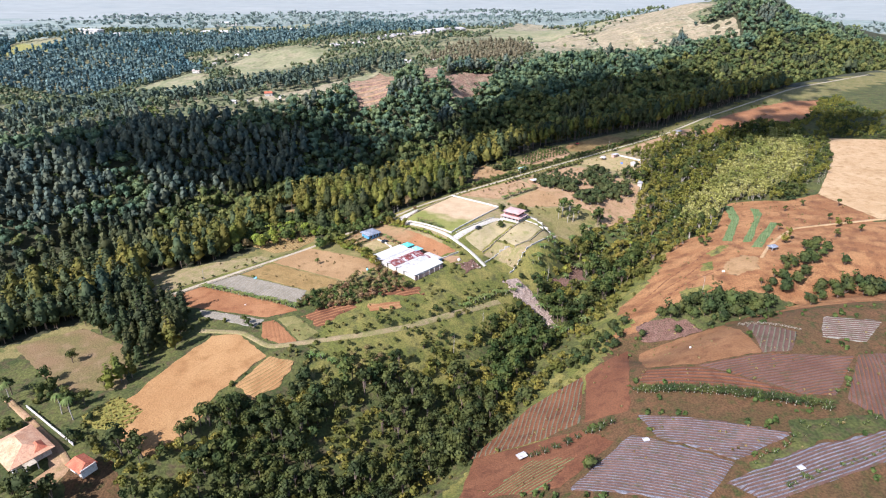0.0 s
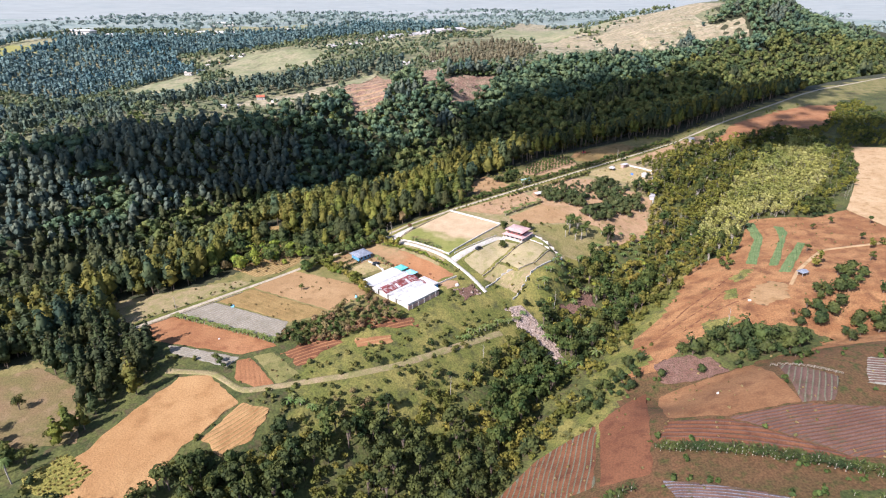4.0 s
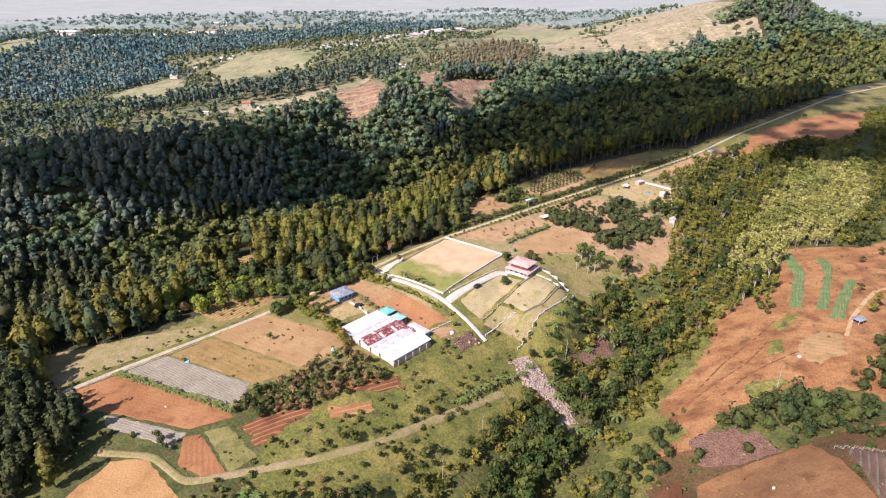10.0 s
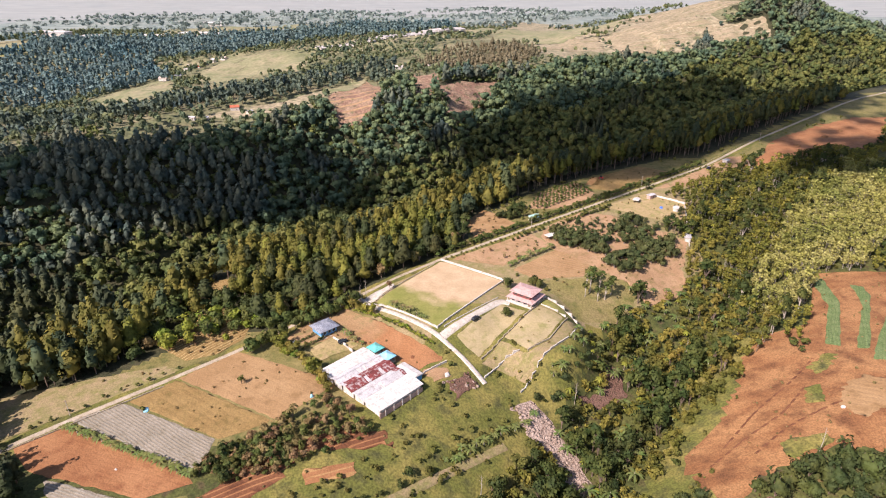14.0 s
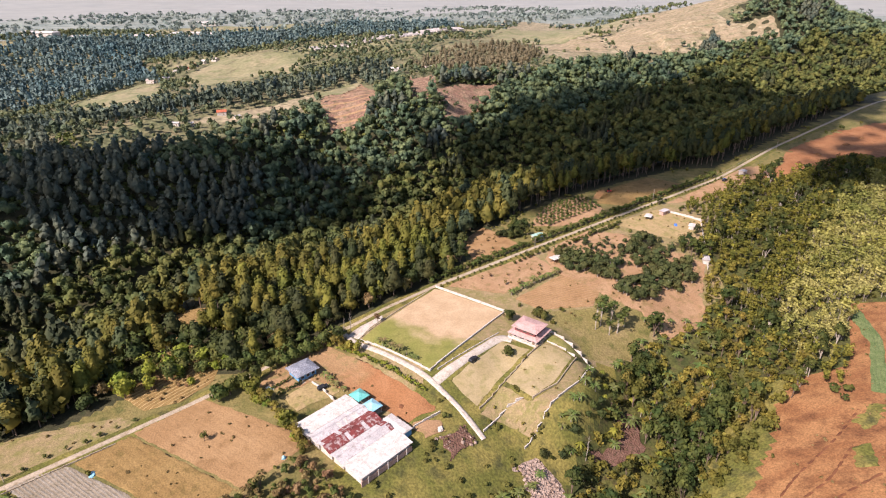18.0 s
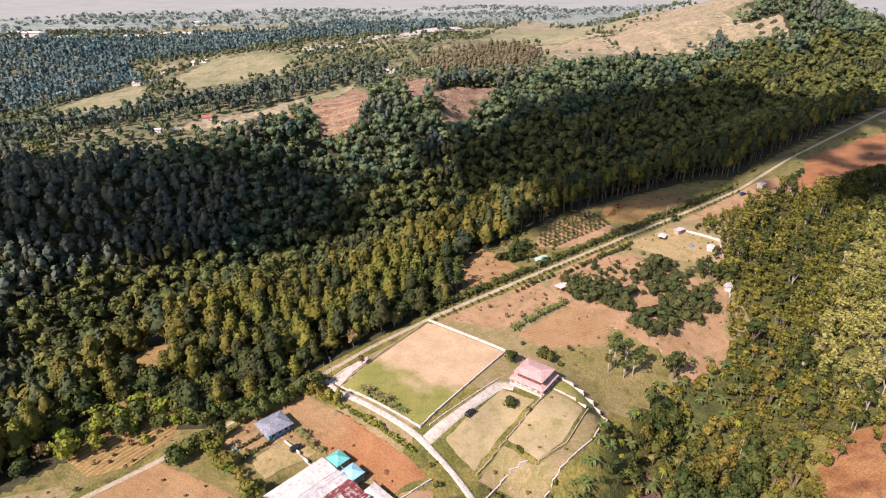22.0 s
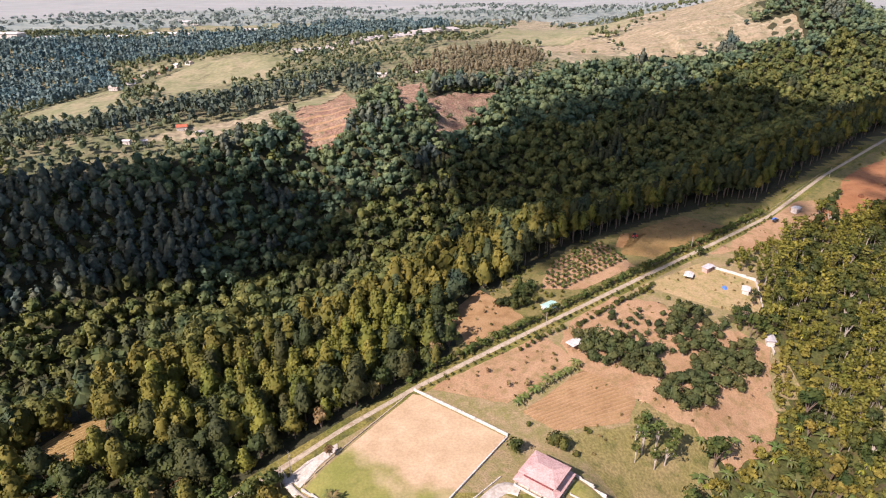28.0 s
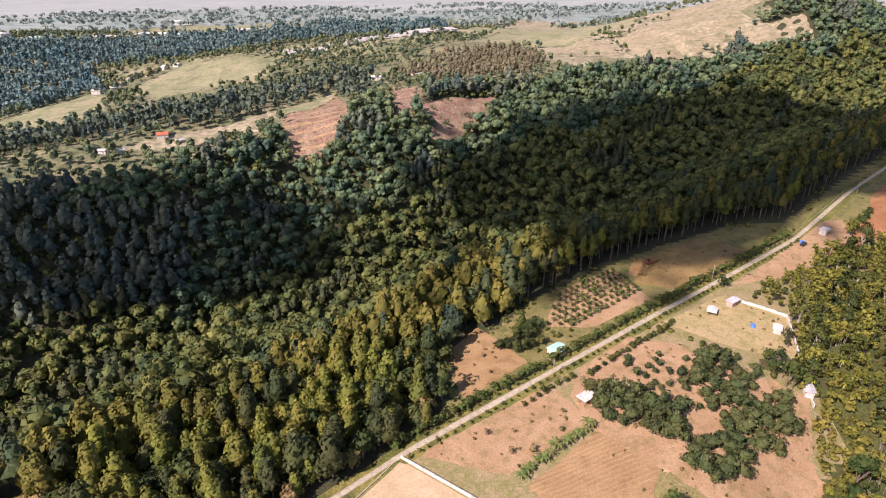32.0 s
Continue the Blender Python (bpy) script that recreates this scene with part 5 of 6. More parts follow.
plant_each("yard_tree", BUSHY, [(38, 360), (51, 363.5), (54, 362), (35.5, 335.5)], L_gully, M_bark, "dense dark green tree beside the house", "tree", "house trees", 0.7, 0.95)
plant_each("gate_shrub", TREES, [(-18, 358)], L_dry, M_palebark, "half-bare tree with brownish leaves by the lawn", "tree", "gate tree", 0.5, 0.6)
plant_each("clearing_tree", BUSHY, fill([(40, 440), (50, 436), (60, 446), (56, 458), (46, 455)], 4.0, rng), L_gully, M_bark, "dark green tree in the clearing by the lane", "tree", "clearing trees by the lane", 0.65, 0.95)
plant_each("bright_tree", BUSHY, [(-104, 331), (-99, 336), (-112, 325), (-92, 329), (-117, 331), (-108, 318), (-100, 322), (-95, 341), (-75, 336), (-86, 338)], L_bright, M_bark, "bright yellow-green tree in front of the pines", "tree", "bright trees", 0.85, 1.3)
plant_each("gate_tree", TREES, [(141, 480), (151, 444), (149, 440)], L_dark, M_bark, "dark round tree by the compound", "tree", "compound trees", 0.55, 0.75)
plant_each("yellow_tree", TREES, [(160, 437), (163, 434), (160, 425)], L_bamboo, M_bark, "yellow-green tree by the compound wall", "tree", "compound trees", 0.55, 0.75)
plant_each("lone_tree", TREES, [(214, 345), (228, 352), (232, 330), (196, 318), (222, 306), (240, 312), (250, 350), (160, 262), (168, 266)], L_gully, M_bark, "dark green tree on the orange hill", "tree", "hill trees", 0.45, 0.75)
plant_each("hollow_tree", BUSHY, np.concatenate([fill([(104, 247), (122, 253), (146, 255), (166, 251), (152, 242), (130, 241), (112, 243)], 3.8, rng, 0.12),
           fill([(156, 258), (168, 272), (186, 286), (204, 296), (210, 288), (192, 272), (172, 258)], 5.0, rng, 0.35), fill([(172, 248), (190, 262), (236, 270), (238, 260), (205, 246)], 5.6, rng, 0.35),
           [(49, 148), (210, 277), (189, 277), (204, 264), (175, 244)]]), L_deep, M_bark, "dark leafy tree in the side hollow", "tree", "hollow trees", 0.7, 1.2)


def palm_shape(seed, tall=9.0):
    r = np.random.default_rng(seed)
    pieces = []
    for k in range(16):
        a, ln = k * 2.4 + r.uniform(-0.2, 0.2), r.uniform(2.2, 2.9)
        up = r.uniform(0.2, 1.1)
        v = []
        for s, ww in ((0, 0.1), (0.35, 0.34), (0.7, 0.3), (1.0, 0.04)):
            q, h = ln * s, tall + ln * (up * s - (0.6 + up) * s * s)
            for side in (-1, 1):
                v.append((q * math.cos(a) - side * ww * math.sin(a), q * math.sin(a) + side * ww * math.cos(a), h - 0.14 * (ww > 0.2)))
        pieces.append((np.array(v), np.array([(0, 1, 3, 2), (2, 3, 5, 4), (4, 5, 7, 6)])))
    return rod([(0, 0, -0.5), (0.25, 0.1, tall * 0.5), (0, 0, tall)], [0.24, 0.17, 0.12], 6), join(pieces)


PALMS = [palm_shape(201), palm_shape(202, 8.0)]
plant_each("coconut_palm", PALMS, [(-145, 178), (-139, 175), (-170, 186)], L_banana, M_palebark, "coconut palm with a pale leaning trunk", "palm", "garden palms", 0.95, 1.1)
BARE = [(rod([(0, 0, -0.5), (0.2, 0, 5), (0.1, 0.2, 9)], [0.16, 0.1, 0.03]), join([rod([(0.15, 0, 4 + k), (0.8 * math.cos(k * 2.2), 0.8 * math.sin(k * 2.2), 6 + k * 0.7)], [0.05, 0.015], 4) for k in range(5)]))]
plant_each("bare_tree", BARE, [(-31, 351), (-29, 353), (5, 232), (20, 255), (52, 262), (60, 300), (88, 318), (115, 330), (128, 256), (150, 392)], M_palebark, M_palebark, "leafless pale dead tree", "tree", "bare trees", 0.8, 1.3)

plant_each("lane_tree", BUSHY, np.concatenate([fill([(-112, 312), (-118, 326), (-100, 344), (-76, 346), (-66, 338), (-72, 328), (-90, 330)], 5.2, rng, 0.35), line_of((-70, 330), (-48, 350), 4, rng, 1.5), line_of((-58, 329), (-33, 350), 3.0, rng, 1.0), line_of((-74, 315), (-60, 327), 4.5, rng, 1.0), fill([(-94, 350), (-92, 368), (-80, 368), (-78, 350)], 5.5, rng, 0.3)]),
           L_hedge, M_bark, "mixed green tree between lane and pines", "tree", "lane side trees", 0.7, 1.25)
plant_each("verge_bush", SHRUBS, line_of((-140, 272), (-96, 308), 5.5, rng, 1.0), L_hedge, M_bark, "small dark bush on the grass verge", "shrub", "verge bushes", 0.3, 0.55)

plant_each("wall_tree", BUSHY, fill([(42, 298), (52, 304), (62, 312), (70, 322), (76, 322), (66, 306), (50, 292)], 4.2, rng, 0.2), L_deep, M_bark,
           "dark green tree below the garden wall", "tree", "trees below the garden wall", 0.4, 0.7)
plant_each("banana_plant", BANANAS, np.concatenate([fill([(40, 297), (50, 300), (66, 316), (62, 318), (48, 306)], 4.0, rng, 0.3), line_of((-17, 343), (0, 330), 2.0, rng, 0.4)]), L_banana, M_palebark,
           "banana plant with arching split leaves", "banana plant", "garden bananas", 0.6, 1.1)
plant_each("yellow_hedge_tree", BUSHY, np.concatenate([line_of((-66, 324), (-52, 309), 3.6, rng, 1.2), line_of((-48, 305), (-38, 293), 4.0, rng, 1.0), [(-86, 325), (-80, 333), (-60, 318)]]), L_bright, M_bark,
           "yellow-green garden tree in the yard hedge", "tree", "yard trees", 0.45, 0.75)
plant_each("sun_shrub", SHRUBS, fill([(24, 309), (33, 321), (48, 318), (60, 330), (64, 330), (52, 317), (38, 303)], 5.5, rng, 0.55), L_thicket, M_bark,
           "low green shrub on the garden terrace", "shrub", "terrace shrubs", 0.2, 0.4)
plant_each("garden_tree", BUSHY, np.concatenate([fill([(-172, 186), (-152, 194), (-130, 176), (-120, 164), (-128, 160), (-150, 180)], 5.2, rng, 0.25), [(-158, 150), (-160, 170), (-112, 166)]]), L_gully, M_bark,
           "leafy green garden tree near the villa", "tree", "villa garden trees", 0.55, 1.0)
plant_each("boundary_tree", BUSHY, np.concatenate([fill([(-97, 156), (-79, 170), (-90, 180), (-84, 189), (-75, 187), (-64, 197), (-58, 206), (-46, 196), (-50, 176), (-70, 160)], 4.6, rng, 0.12)]), L_deep, M_bark,
           "dark green tree at the edge of the orange field", "tree", "trees beside the orange field", 0.6, 1.15)
plant_each("track_shrub", SHRUBS, np.concatenate([fill([(-60, 214), (-40, 226), (-16, 236), (6, 250), (14, 244), (-10, 226), (-34, 210), (-52, 204)], 4.4, rng, 0.4), line_of((-36, 234), (4, 258), 5, rng, 1.5)]), L_gully, M_bark,
           "tangled green shrub below the farm track", "shrub", "shrubs below the track", 0.5, 1.1)
plant_each("mauve_shrub", SHRUBS, fill([(-45, 221), (-21, 227), (-15, 217), (-29, 203), (-39, 213)], 3.2, rng, 0.3), L_dry, M_bark,
           "dry mauve-brown shrub on the bank", "shrub", "dry bank shrubs", 0.4, 0.8)
plant_each("plantation_hedge", BUSHY, np.concatenate([line_of((70, 424), (112, 455), 2.6, rng, 0.6), line_of((44, 409), (66, 424), 3.0, rng, 0.5), line_of((150, 470), (166, 484), 3.5, rng, 1.0)]), L_gully, M_bark,
           "leafy hedge plant between plantation and lane", "shrub", "plantation hedge", 0.3, 0.5)
plant_each("clearing_shrub", SHRUBS, fill([(20, 438), (33, 455), (47, 434), (28, 418)], 4.5, rng, 0.5), L_dry, M_bark, "dry weed shrub in the orange clearing", "shrub", "clearing shrubs", 0.25, 0.5)
plant_each("gully_edge_bush", BUSHY, np.concatenate([fill([(60, 218), (82, 232), (91, 246), (86, 254), (68, 240), (54, 224)], 4.0, rng, 0.15), fill([(88, 231), (110, 231), (132, 238), (150, 230), (150, 238), (128, 243), (108, 236), (90, 236)], 4.0, rng, 0.45)]), L_deep, M_bark,
           "dark bushy tree at the head of the gully fields", "tree", "gully edge bushes", 0.45, 0.9)
big = fill([(40, 262), (60, 330), (100, 372), (150, 390), (140, 340), (95, 290), (60, 250)], 6.5, rng, 0.3)
woods("gully_bananas", BANANAS, big, L_banana, M_palebark, "large-leaved banana plants among gully scrub", "banana plants", rng, 0.9, 1.5)
plant_each("dry_crop_shrub", SHRUBS, fill([(-110, 322), (-105, 340), (-92, 345), (-82, 328), (-97, 313)], 3.4, rng, 0.35), L_dry, M_bark, "dry golden shrub in the old field", "shrub", "old field shrubs", 0.3, 0.6)

x, y = jitter_grid(56, 250, 262, 470, 6.5, rng)
g, k, side = away(x, y, GULLY)
d, _, s = away(x, y, ROAD)
ok = (g < np.where(side > 0, 30, np.interp(y, [262, 330, 400, 470], [6, 10, 40, 46]))) & (d * s < -14) & free(x, y, 8) & (rng.random(len(x)) < 0.3)
FEATHERS = [palm_shape(k + 210, t) for k, t in enumerate((3.5, 4.5, 6.0))]
woods("feather_trees", FEATHERS, np.stack([x, y], 1)[ok], L_bright, M_palebark, "slender trees with feathery yellow-green fronds", "trees", rng, 0.45, 0.8)

# undergrowth and weeds
x, y = jitter_grid(-180, 330, 150, 640, 4.2, rng)
d, _, s = away(x, y, ROAD)
v = d * s
g, k, _ = away(x, y, GULLY)
n = waves(x, y, 12) + 0.8 * waves(x, y, 4.5)
_, _, gside = away(x, y, GULLY)
ok = (v < belt_edge(x) + 2) & free(x, y, 3.5) & (n > 0.55) & ~((gside < 0) & (g > 30) & (y < 320)) & ~inside([(-45, 300), (-20, 320), (6, 293), (-18, 272)], x, y) & ~inside([(-30, 345), (8, 395), (75, 340), (20, 300)], x, y)
woods("weeds", TUFTS, np.stack([x, y], 1)[ok], L_olive, M_bark, "low weeds and tussocks on open ground", "weeds", rng, 0.6, 1.7, False)
x, y = jitter_grid(-140, 260, 150, 560, 3.0, rng)
on_plot = np.zeros(len(x), bool)
for p in PLOTS[9:]:
    on_plot |= inside(p, x, y)
ok = on_plot & ~inside(LAWN, x, y) & (rng.random(len(x)) < 0.24) & (waves(x, y, 9) + 0.6 * waves(x, y, 4) > -0.1)
woods("field_weeds", TUFTS, np.stack([x, y], 1)[ok], L_dry, M_bark, "sparse dry weeds on the bare fields", "weeds", rng, 0.3, 0.8, False)
x, y = jitter_grid(-100, 140, 160, 340, 2.6, rng)
d, _, s = away(x, y, ROAD)
g, k, gs_ = away(x, y, GULLY)
ok = (g < np.where(gs_ > 0, 75, 34)) & (d * s < -60) & free(x, y) & (waves(x, y, 8) + 0.8 * waves(x, y, 3) > 0.35) & (rng.random(len(x)) < 0.7) & ~inside([(-45, 300), (-20, 320), (6, 293), (-18, 272)], x, y)
woods("bank_weeds", TUFTS, np.stack([x, y], 1)[ok], L_olive, M_bark, "yellow-green grass tussocks on the gully bank", "grass", rng, 0.35, 1.5, False)
x, y = jitter_grid(120, 420, 300, 640, 4.0, rng)
d, _, s = away(x, y, ROAD)
n = waves(x, y, 21) + 0.7 * waves(x, y, 8)
ok = (d * s < -16) & free(x, y) & (n > -0.7) & (x > 150) & (d < 190)
P = np.stack([x, y], 1)[ok]
n = n[ok]
woods("hill_scrub", SCRUB, P[n > 0.3], L_gully, M_bark, "green scrub on the upper hillside", "shrubs", rng, 0.6, 1.4, False)
yellow = ((P[:, 0] - 225 - 0.8 * (P[:, 1] - 415)) / 34) ** 2 + ((P[:, 1] - 415) / 82) ** 2 + 0.4 * n < 1
woods("hill_bamboo", BAMBOO, P[(n <= 0.3) & (n > -0.3) & yellow], L_bamboo, M_palebark, "thin yellow bamboo on the upper hillside", "bamboo", rng, 0.45, 0.85)
woods("hill_thicket", BAMBOO, P[(n <= 0.3) & (n > -0.4) & ~yellow], L_thicket, M_palebark, "olive scrub with thin pale stems", "thicket", rng, 0.5, 0.95, False)

x, y = jitter_grid(140, 300, 380, 540, 3.2, rng)
d, _, s = away(x, y, ROAD)
ok = (d * s < -18) & free(x, y) & (waves(x, y, 14) + waves(x, y, 5) > 0.25) & (rng.random(len(x)) < 0.4)
STEMS = [(BARE[0][1], rod([(0, 0, -0.5), (a * 0.5, 0.1, 4), (a, b, 8)], [0.07, 0.05, 0.02], 3)) for a, b in ((0.4, 0.2), (-0.6, 0.3), (0.1, -0.7), (-0.2, -0.3))]
woods("pale_stems", STEMS, np.stack([x, y], 1)[ok], M_palebark, M_palebark, "thin pale leafless stems above the thicket", "stems", rng, 0.7, 1.25, False)
x, y = jitter_grid(20, 200, 130, 236, 2.6, rng)
g, k, gs_ = away(x, y, GULLY)
ok = (gs_ < 0) & (g > 20) & free(x, y) & (waves(x, y, 7) + waves(x, y, 3) > 0.55)
woods("margin_weeds", TUFTS, np.stack([x, y], 1)[ok], L_hedge, M_bark, "weeds and young maize on the field margins", "weeds", rng, 0.6, 1.6, False)

x, y = jitter_grid(-140, -112, 168, 190, 1.5, rng)
woods("yellow_crop_plants", TUFTS, np.stack([x, y], 1)[inside([(-137, 177), (-128, 188), (-115, 180), (-117, 171), (-125, 170), (-133, 172)], x, y)], L_dry_crop, M_bark, "bushy yellow-green crop plants", "crop", rng, 0.4, 0.65, False)

# ---- buildings ----
def part(name, bm, material, parent, label=""):
    me = bpy.data.meshes.new(name)
    bm.to_mesh(me)
    bm.free()
    me.materials.append(material)
    ob = new(name, me)
    ob.parent = parent
    return tagged(ob, label)


def box(sx, sy, sz, at=(0, 0, 0), turn=0.0, bevel=0.0):
    """A block with the middle of its base at the point."""
    bm = bmesh.new()
    bmesh.ops.create_cube(bm, size=1, matrix=Matrix.Translation((at[0], at[1], at[2] + sz / 2)) @ Matrix.Rotation(turn, 4, "Z") @ Matrix.Diagonal((sx, sy, sz, 1)))
    if bevel:
        bmesh.ops.bevel(bm, geom=bm.edges[:], offset=bevel, segments=1, affect="EDGES")
    return bm


def prism(outline, z0, z1):
    """A solid between an outline at z0 and one at z1 (lists of x, y of equal length)."""
    bm = bmesh.new()
    lo = [bm.verts.new((a[0], a[1], z0)) for a in outline[0]]
    hi = [bm.verts.new((a[0], a[1], z1)) for a in outline[1]]
    n = len(lo)
    for i in range(n):
        bm.faces.new((lo[i], lo[(i + 1) % n], hi[(i + 1) % n], hi[i]))
    bm.faces.new(hi)
    bm.faces.new(lo[::-1])
    return bm


def hip_roof(sx, sy, z, rise, ridge, eave=0.18):
    """A hipped roof over sx by sy with a ridge of that length along x, on a thin eave board."""
    bm = bmesh.new()
    a, b, r = sx / 2, sy / 2, ridge / 2
    q = [bm.verts.new(p) for p in ((-a, -b, z), (a, -b, z), (a, b, z), (-a, b, z))]
    e = [bm.verts.new(p) for p in ((-a, -b, z + eave), (a, -b, z + eave), (a, b, z + eave), (-a, b, z + eave))]
    t = [bm.verts.new(p) for p in ((-r, 0, z + rise), (r, 0, z + rise))]
    for i in range(4):
        bm.faces.new((q[i], q[(i + 1) % 4], e[(i + 1) % 4], e[i]))
    bm.faces.new(q[::-1])
    bm.faces.new((e[0], e[1], t[1], t[0]))
    bm.faces.new((e[1], e[2], t[1]))
    bm.faces.new((e[2], e[3], t[0], t[1]))
    bm.faces.new((e[3], e[0], t[0]))
    return bm


def slope_sheet(length, depth, rise, thick=0.06):
    """One ribbed roof sheet: length along x, rising along y from 0."""
    bm = bmesh.new()
    n = 6
    rows = []
    for y, z in ((0, 0), (depth, rise)):
        rows.append([bm.verts.new((length * (i / n - 0.5), y, z + (0.05 if i % 2 else 0.0))) for i in range(n + 1)])
        rows.append([bm.verts.new((length * (i / n - 0.5), y, z - thick)) for i in range(n + 1)])
    for i in range(n):
        bm.faces.new((rows[0][i], rows[0][i + 1], rows[2][i + 1], rows[2][i]))
        bm.faces.new((rows[1][i], rows[3][i], rows[3][i + 1], rows[1][i + 1]))
        bm.faces.new((rows[0][i], rows[1][i], rows[1][i + 1], rows[0][i + 1]))
    return bm


def ground_at(x, y):
    return float(height(x, y))


def thing(name, x, y, turn, label, category, group="", z=None):
    ob = tagged(new(name), label, category, group)
    ob.matrix_basis = pose(x, y, ground_at(x, y) if z is None else z, 0, 0, turn)
    return ob


def windows_on(wall, y, z, xs, w, h, turn=0.0, frame_mat=None):
    for xx in xs:
        win = part("window", box(w + 0.2, 0.08, h + 0.2, (xx, y, z), turn), frame_mat or M_plaster, wall)
        part("pane", box(w, 0.05, h, (xx, y + (0.03 if y > 0 else -0.03) * 1.6, z + 0.1), turn), M_glass, win)


# long farm shed with five roofs side by side
shed = thing("farm_shed", -20.3, 295, -43.5, "large farm shed with white, grey and rusty sheet roofs", "shed", z=-7.6)
SHED_ROOFS = ((-17.5, 7.2, M_white_sheet, 3.5, 0.5), (-9.6, 5.0, M_grey_sheet, 3.7, 0.9), (-4.2, 6.6, M_rust_sheet, 3.8, 1.1), (2.8, 5.6, M_grey_sheet, 3.6, 0.8), (8.8, 8.7, M_white_sheet, 3.5, 0.7))
cut = {}
for x0, wide, m, eave, rise in SHED_ROOFS:
    wing = part("shed_wing", box(wide - 0.5, 20.0, eave - 0.1, (x0 + wide / 2, 0, 0)), M_plaster, shed)
    key = (wide, rise, m.name)
    for k in range(16):
        for side in (0, 1):
            if (key, side) not in cut:
                bm = slope_sheet(1.38, wide / 2 + 0.25, rise)
                bmesh.ops.rotate(bm, verts=bm.verts, cent=(0, 0, 0), matrix=Matrix.Rotation(radians(-90 if side == 0 else 90), 3, "Z"))
                me = bpy.data.meshes.new("roof_sheet")
                bm.to_mesh(me)
                bm.free()
                me.materials.append(m)
                cut[key, side] = me
            sheet = new("roof_sheet", cut[key, side])
            if m is M_rust_sheet and rng.random() < 0.12 or m is M_grey_sheet and rng.random() < 0.15:
                sheet.data = cut[key, side].copy()
                sheet.data.materials[0] = M_grey_sheet if m is M_rust_sheet else (M_rust_sheet if rng.random() < 0.4 else M_white_sheet)
            sheet.parent = wing
            sheet.location = (x0 - 0.2 if side == 0 else x0 + wide + 0.2, -10.4 + 1.385 * k, eave + rng.uniform(0, 0.03))
    part("ridge_cap", box(0.5, 22.0, 0.1, (x0 + wide / 2, 0, eave + rise)), m, wing)
part("loading_wall", box(0.25, 21, 2.9, (17.6, 0, -0.6)), M_brick, shed, "brick end wall")
for yy in (-8, -4, 0, 4, 8):
    part("post", box(0.25, 0.25, 3.3, (17.9, yy, -0.4)), M_plaster, shed)
lean = thing("lean_to", -6.0, 299.5, -43.5, "white-roofed lean-to with a blue end wall", "shed", z=-7.2)
part("body", box(10, 4.5, 2.7), M_plaster, lean)
part("end_wall", box(0.15, 4.3, 2.4, (5.1, 0, 0.2)), M_blue_wall, lean, "blue painted end wall")
part("roof", hip_roof(10.8, 5.4, 2.7, 0.7, 10.0), M_white_sheet, lean)
for nm, cx, cy, m, lab in (("green_canopy", -20.5, 314.5, M_teal, "open pavilion with a teal pyramid roof"), ("blue_canopy", -15.2, 308.8, M_sky_sheet, "open pavilion with a light blue pyramid roof")):
    pav = thing(nm, cx, cy, -43.5, lab, "pavilion", z=-6.6)
    part("roof", hip_roof(5.8, 5.2, 2.7, 1.3, 0.6), m, pav)
    for px, py in ((-2.4, -2.1), (2.4, -2.1), (2.4, 2.1), (-2.4, 2.1)):
        part("post", box(0.16, 0.16, 2.75, (px, py, 0)), M_metal, pav)
    part("floor_slab", box(5.4, 4.8, 0.2), M_road, pav)

# main house
house = thing("house", 45.2, 347.8, -37, "two-tier house with pink tiled hip roofs and maroon walls", "house", z=-0.5)
base = part("ground_floor", box(11.0, 9.6, 2.9), M_plaster, house)
windows_on(base, -4.83, 0.9, (-3.6, -0.6, 2.6), 1.6, 1.3)
part("door", box(1.1, 0.1, 2.05, (4.6, -4.83, 0.1)), M_wood, base, "brown wooden door")
for yy in (-2.6, 0.8):
    win = part("window", box(0.08, 1.9, 1.5, (5.53, yy, 0.8)), M_plaster, base)
    part("pane", box(0.06, 1.6, 1.2, (5.58, yy, 0.95)), M_glass, win)
part("verandah_slab", box(13.4, 12.2, 0.3, (0, 0, -0.1)), M_road, house)
for px in (-6.2, -2.1, 2.1, 6.2):
    part("verandah_post", box(0.22, 0.22, 2.6, (px, -5.7, 0.1)), M_plaster, house)
for py in (-2.0, 1.9, 5.6):
    part("verandah_post", box(0.22, 0.22, 2.6, (6.3, py, 0.1)), M_plaster, house)
bm = prism(([(-6.9, -6.3), (6.9, -6.3), (6.9, 6.3), (-6.9, 6.3)], [(-4.7, -4.0), (4.7, -4.0), (4.7, 4.0), (-4.7, 4.0)]), 2.5, 3.2)
part("skirt_roof", bm, M_pink_tile, house, "pink tiled skirt roof over the verandah")
upper = part("upper_floor", box(9.2, 7.8, 2.4, (0, 0, 2.9)), M_maroon, house, "dark maroon upper walls")
windows_on(upper, -3.93, 3.8, (-3.0, 0.0, 3.0), 1.6, 0.8, frame_mat=M_wood)
part("upper_roof", hip_roof(11.6, 10.0, 5.2, 1.3, 4.4, 0.15), M_pink_tile, house, "faded pink tiled hip roof")
part("balcony_rail", box(12.8, 0.12, 0.8, (0, -6.1, 0.2)), M_plaster, house)

blue_house = thing("blue_house", -43.8, 327.8, 43, "small blue-walled house with a grey hip roof", "house", z=-4.6)
w = part("wall", box(7.6, 7.0, 3.0), M_blue_wall, blue_house)
windows_on(w, -3.53, 1.0, (-2.2, 0.2, 2.4), 1.2, 1.2)
for yy in (-2, 1):
    win = part("window", box(0.08, 1.3, 1.3, (3.83, yy, 0.9)), M_plaster, w)
    part("pane", box(0.06, 1.0, 1.0, (3.88, yy, 1.05)), M_glass, win)
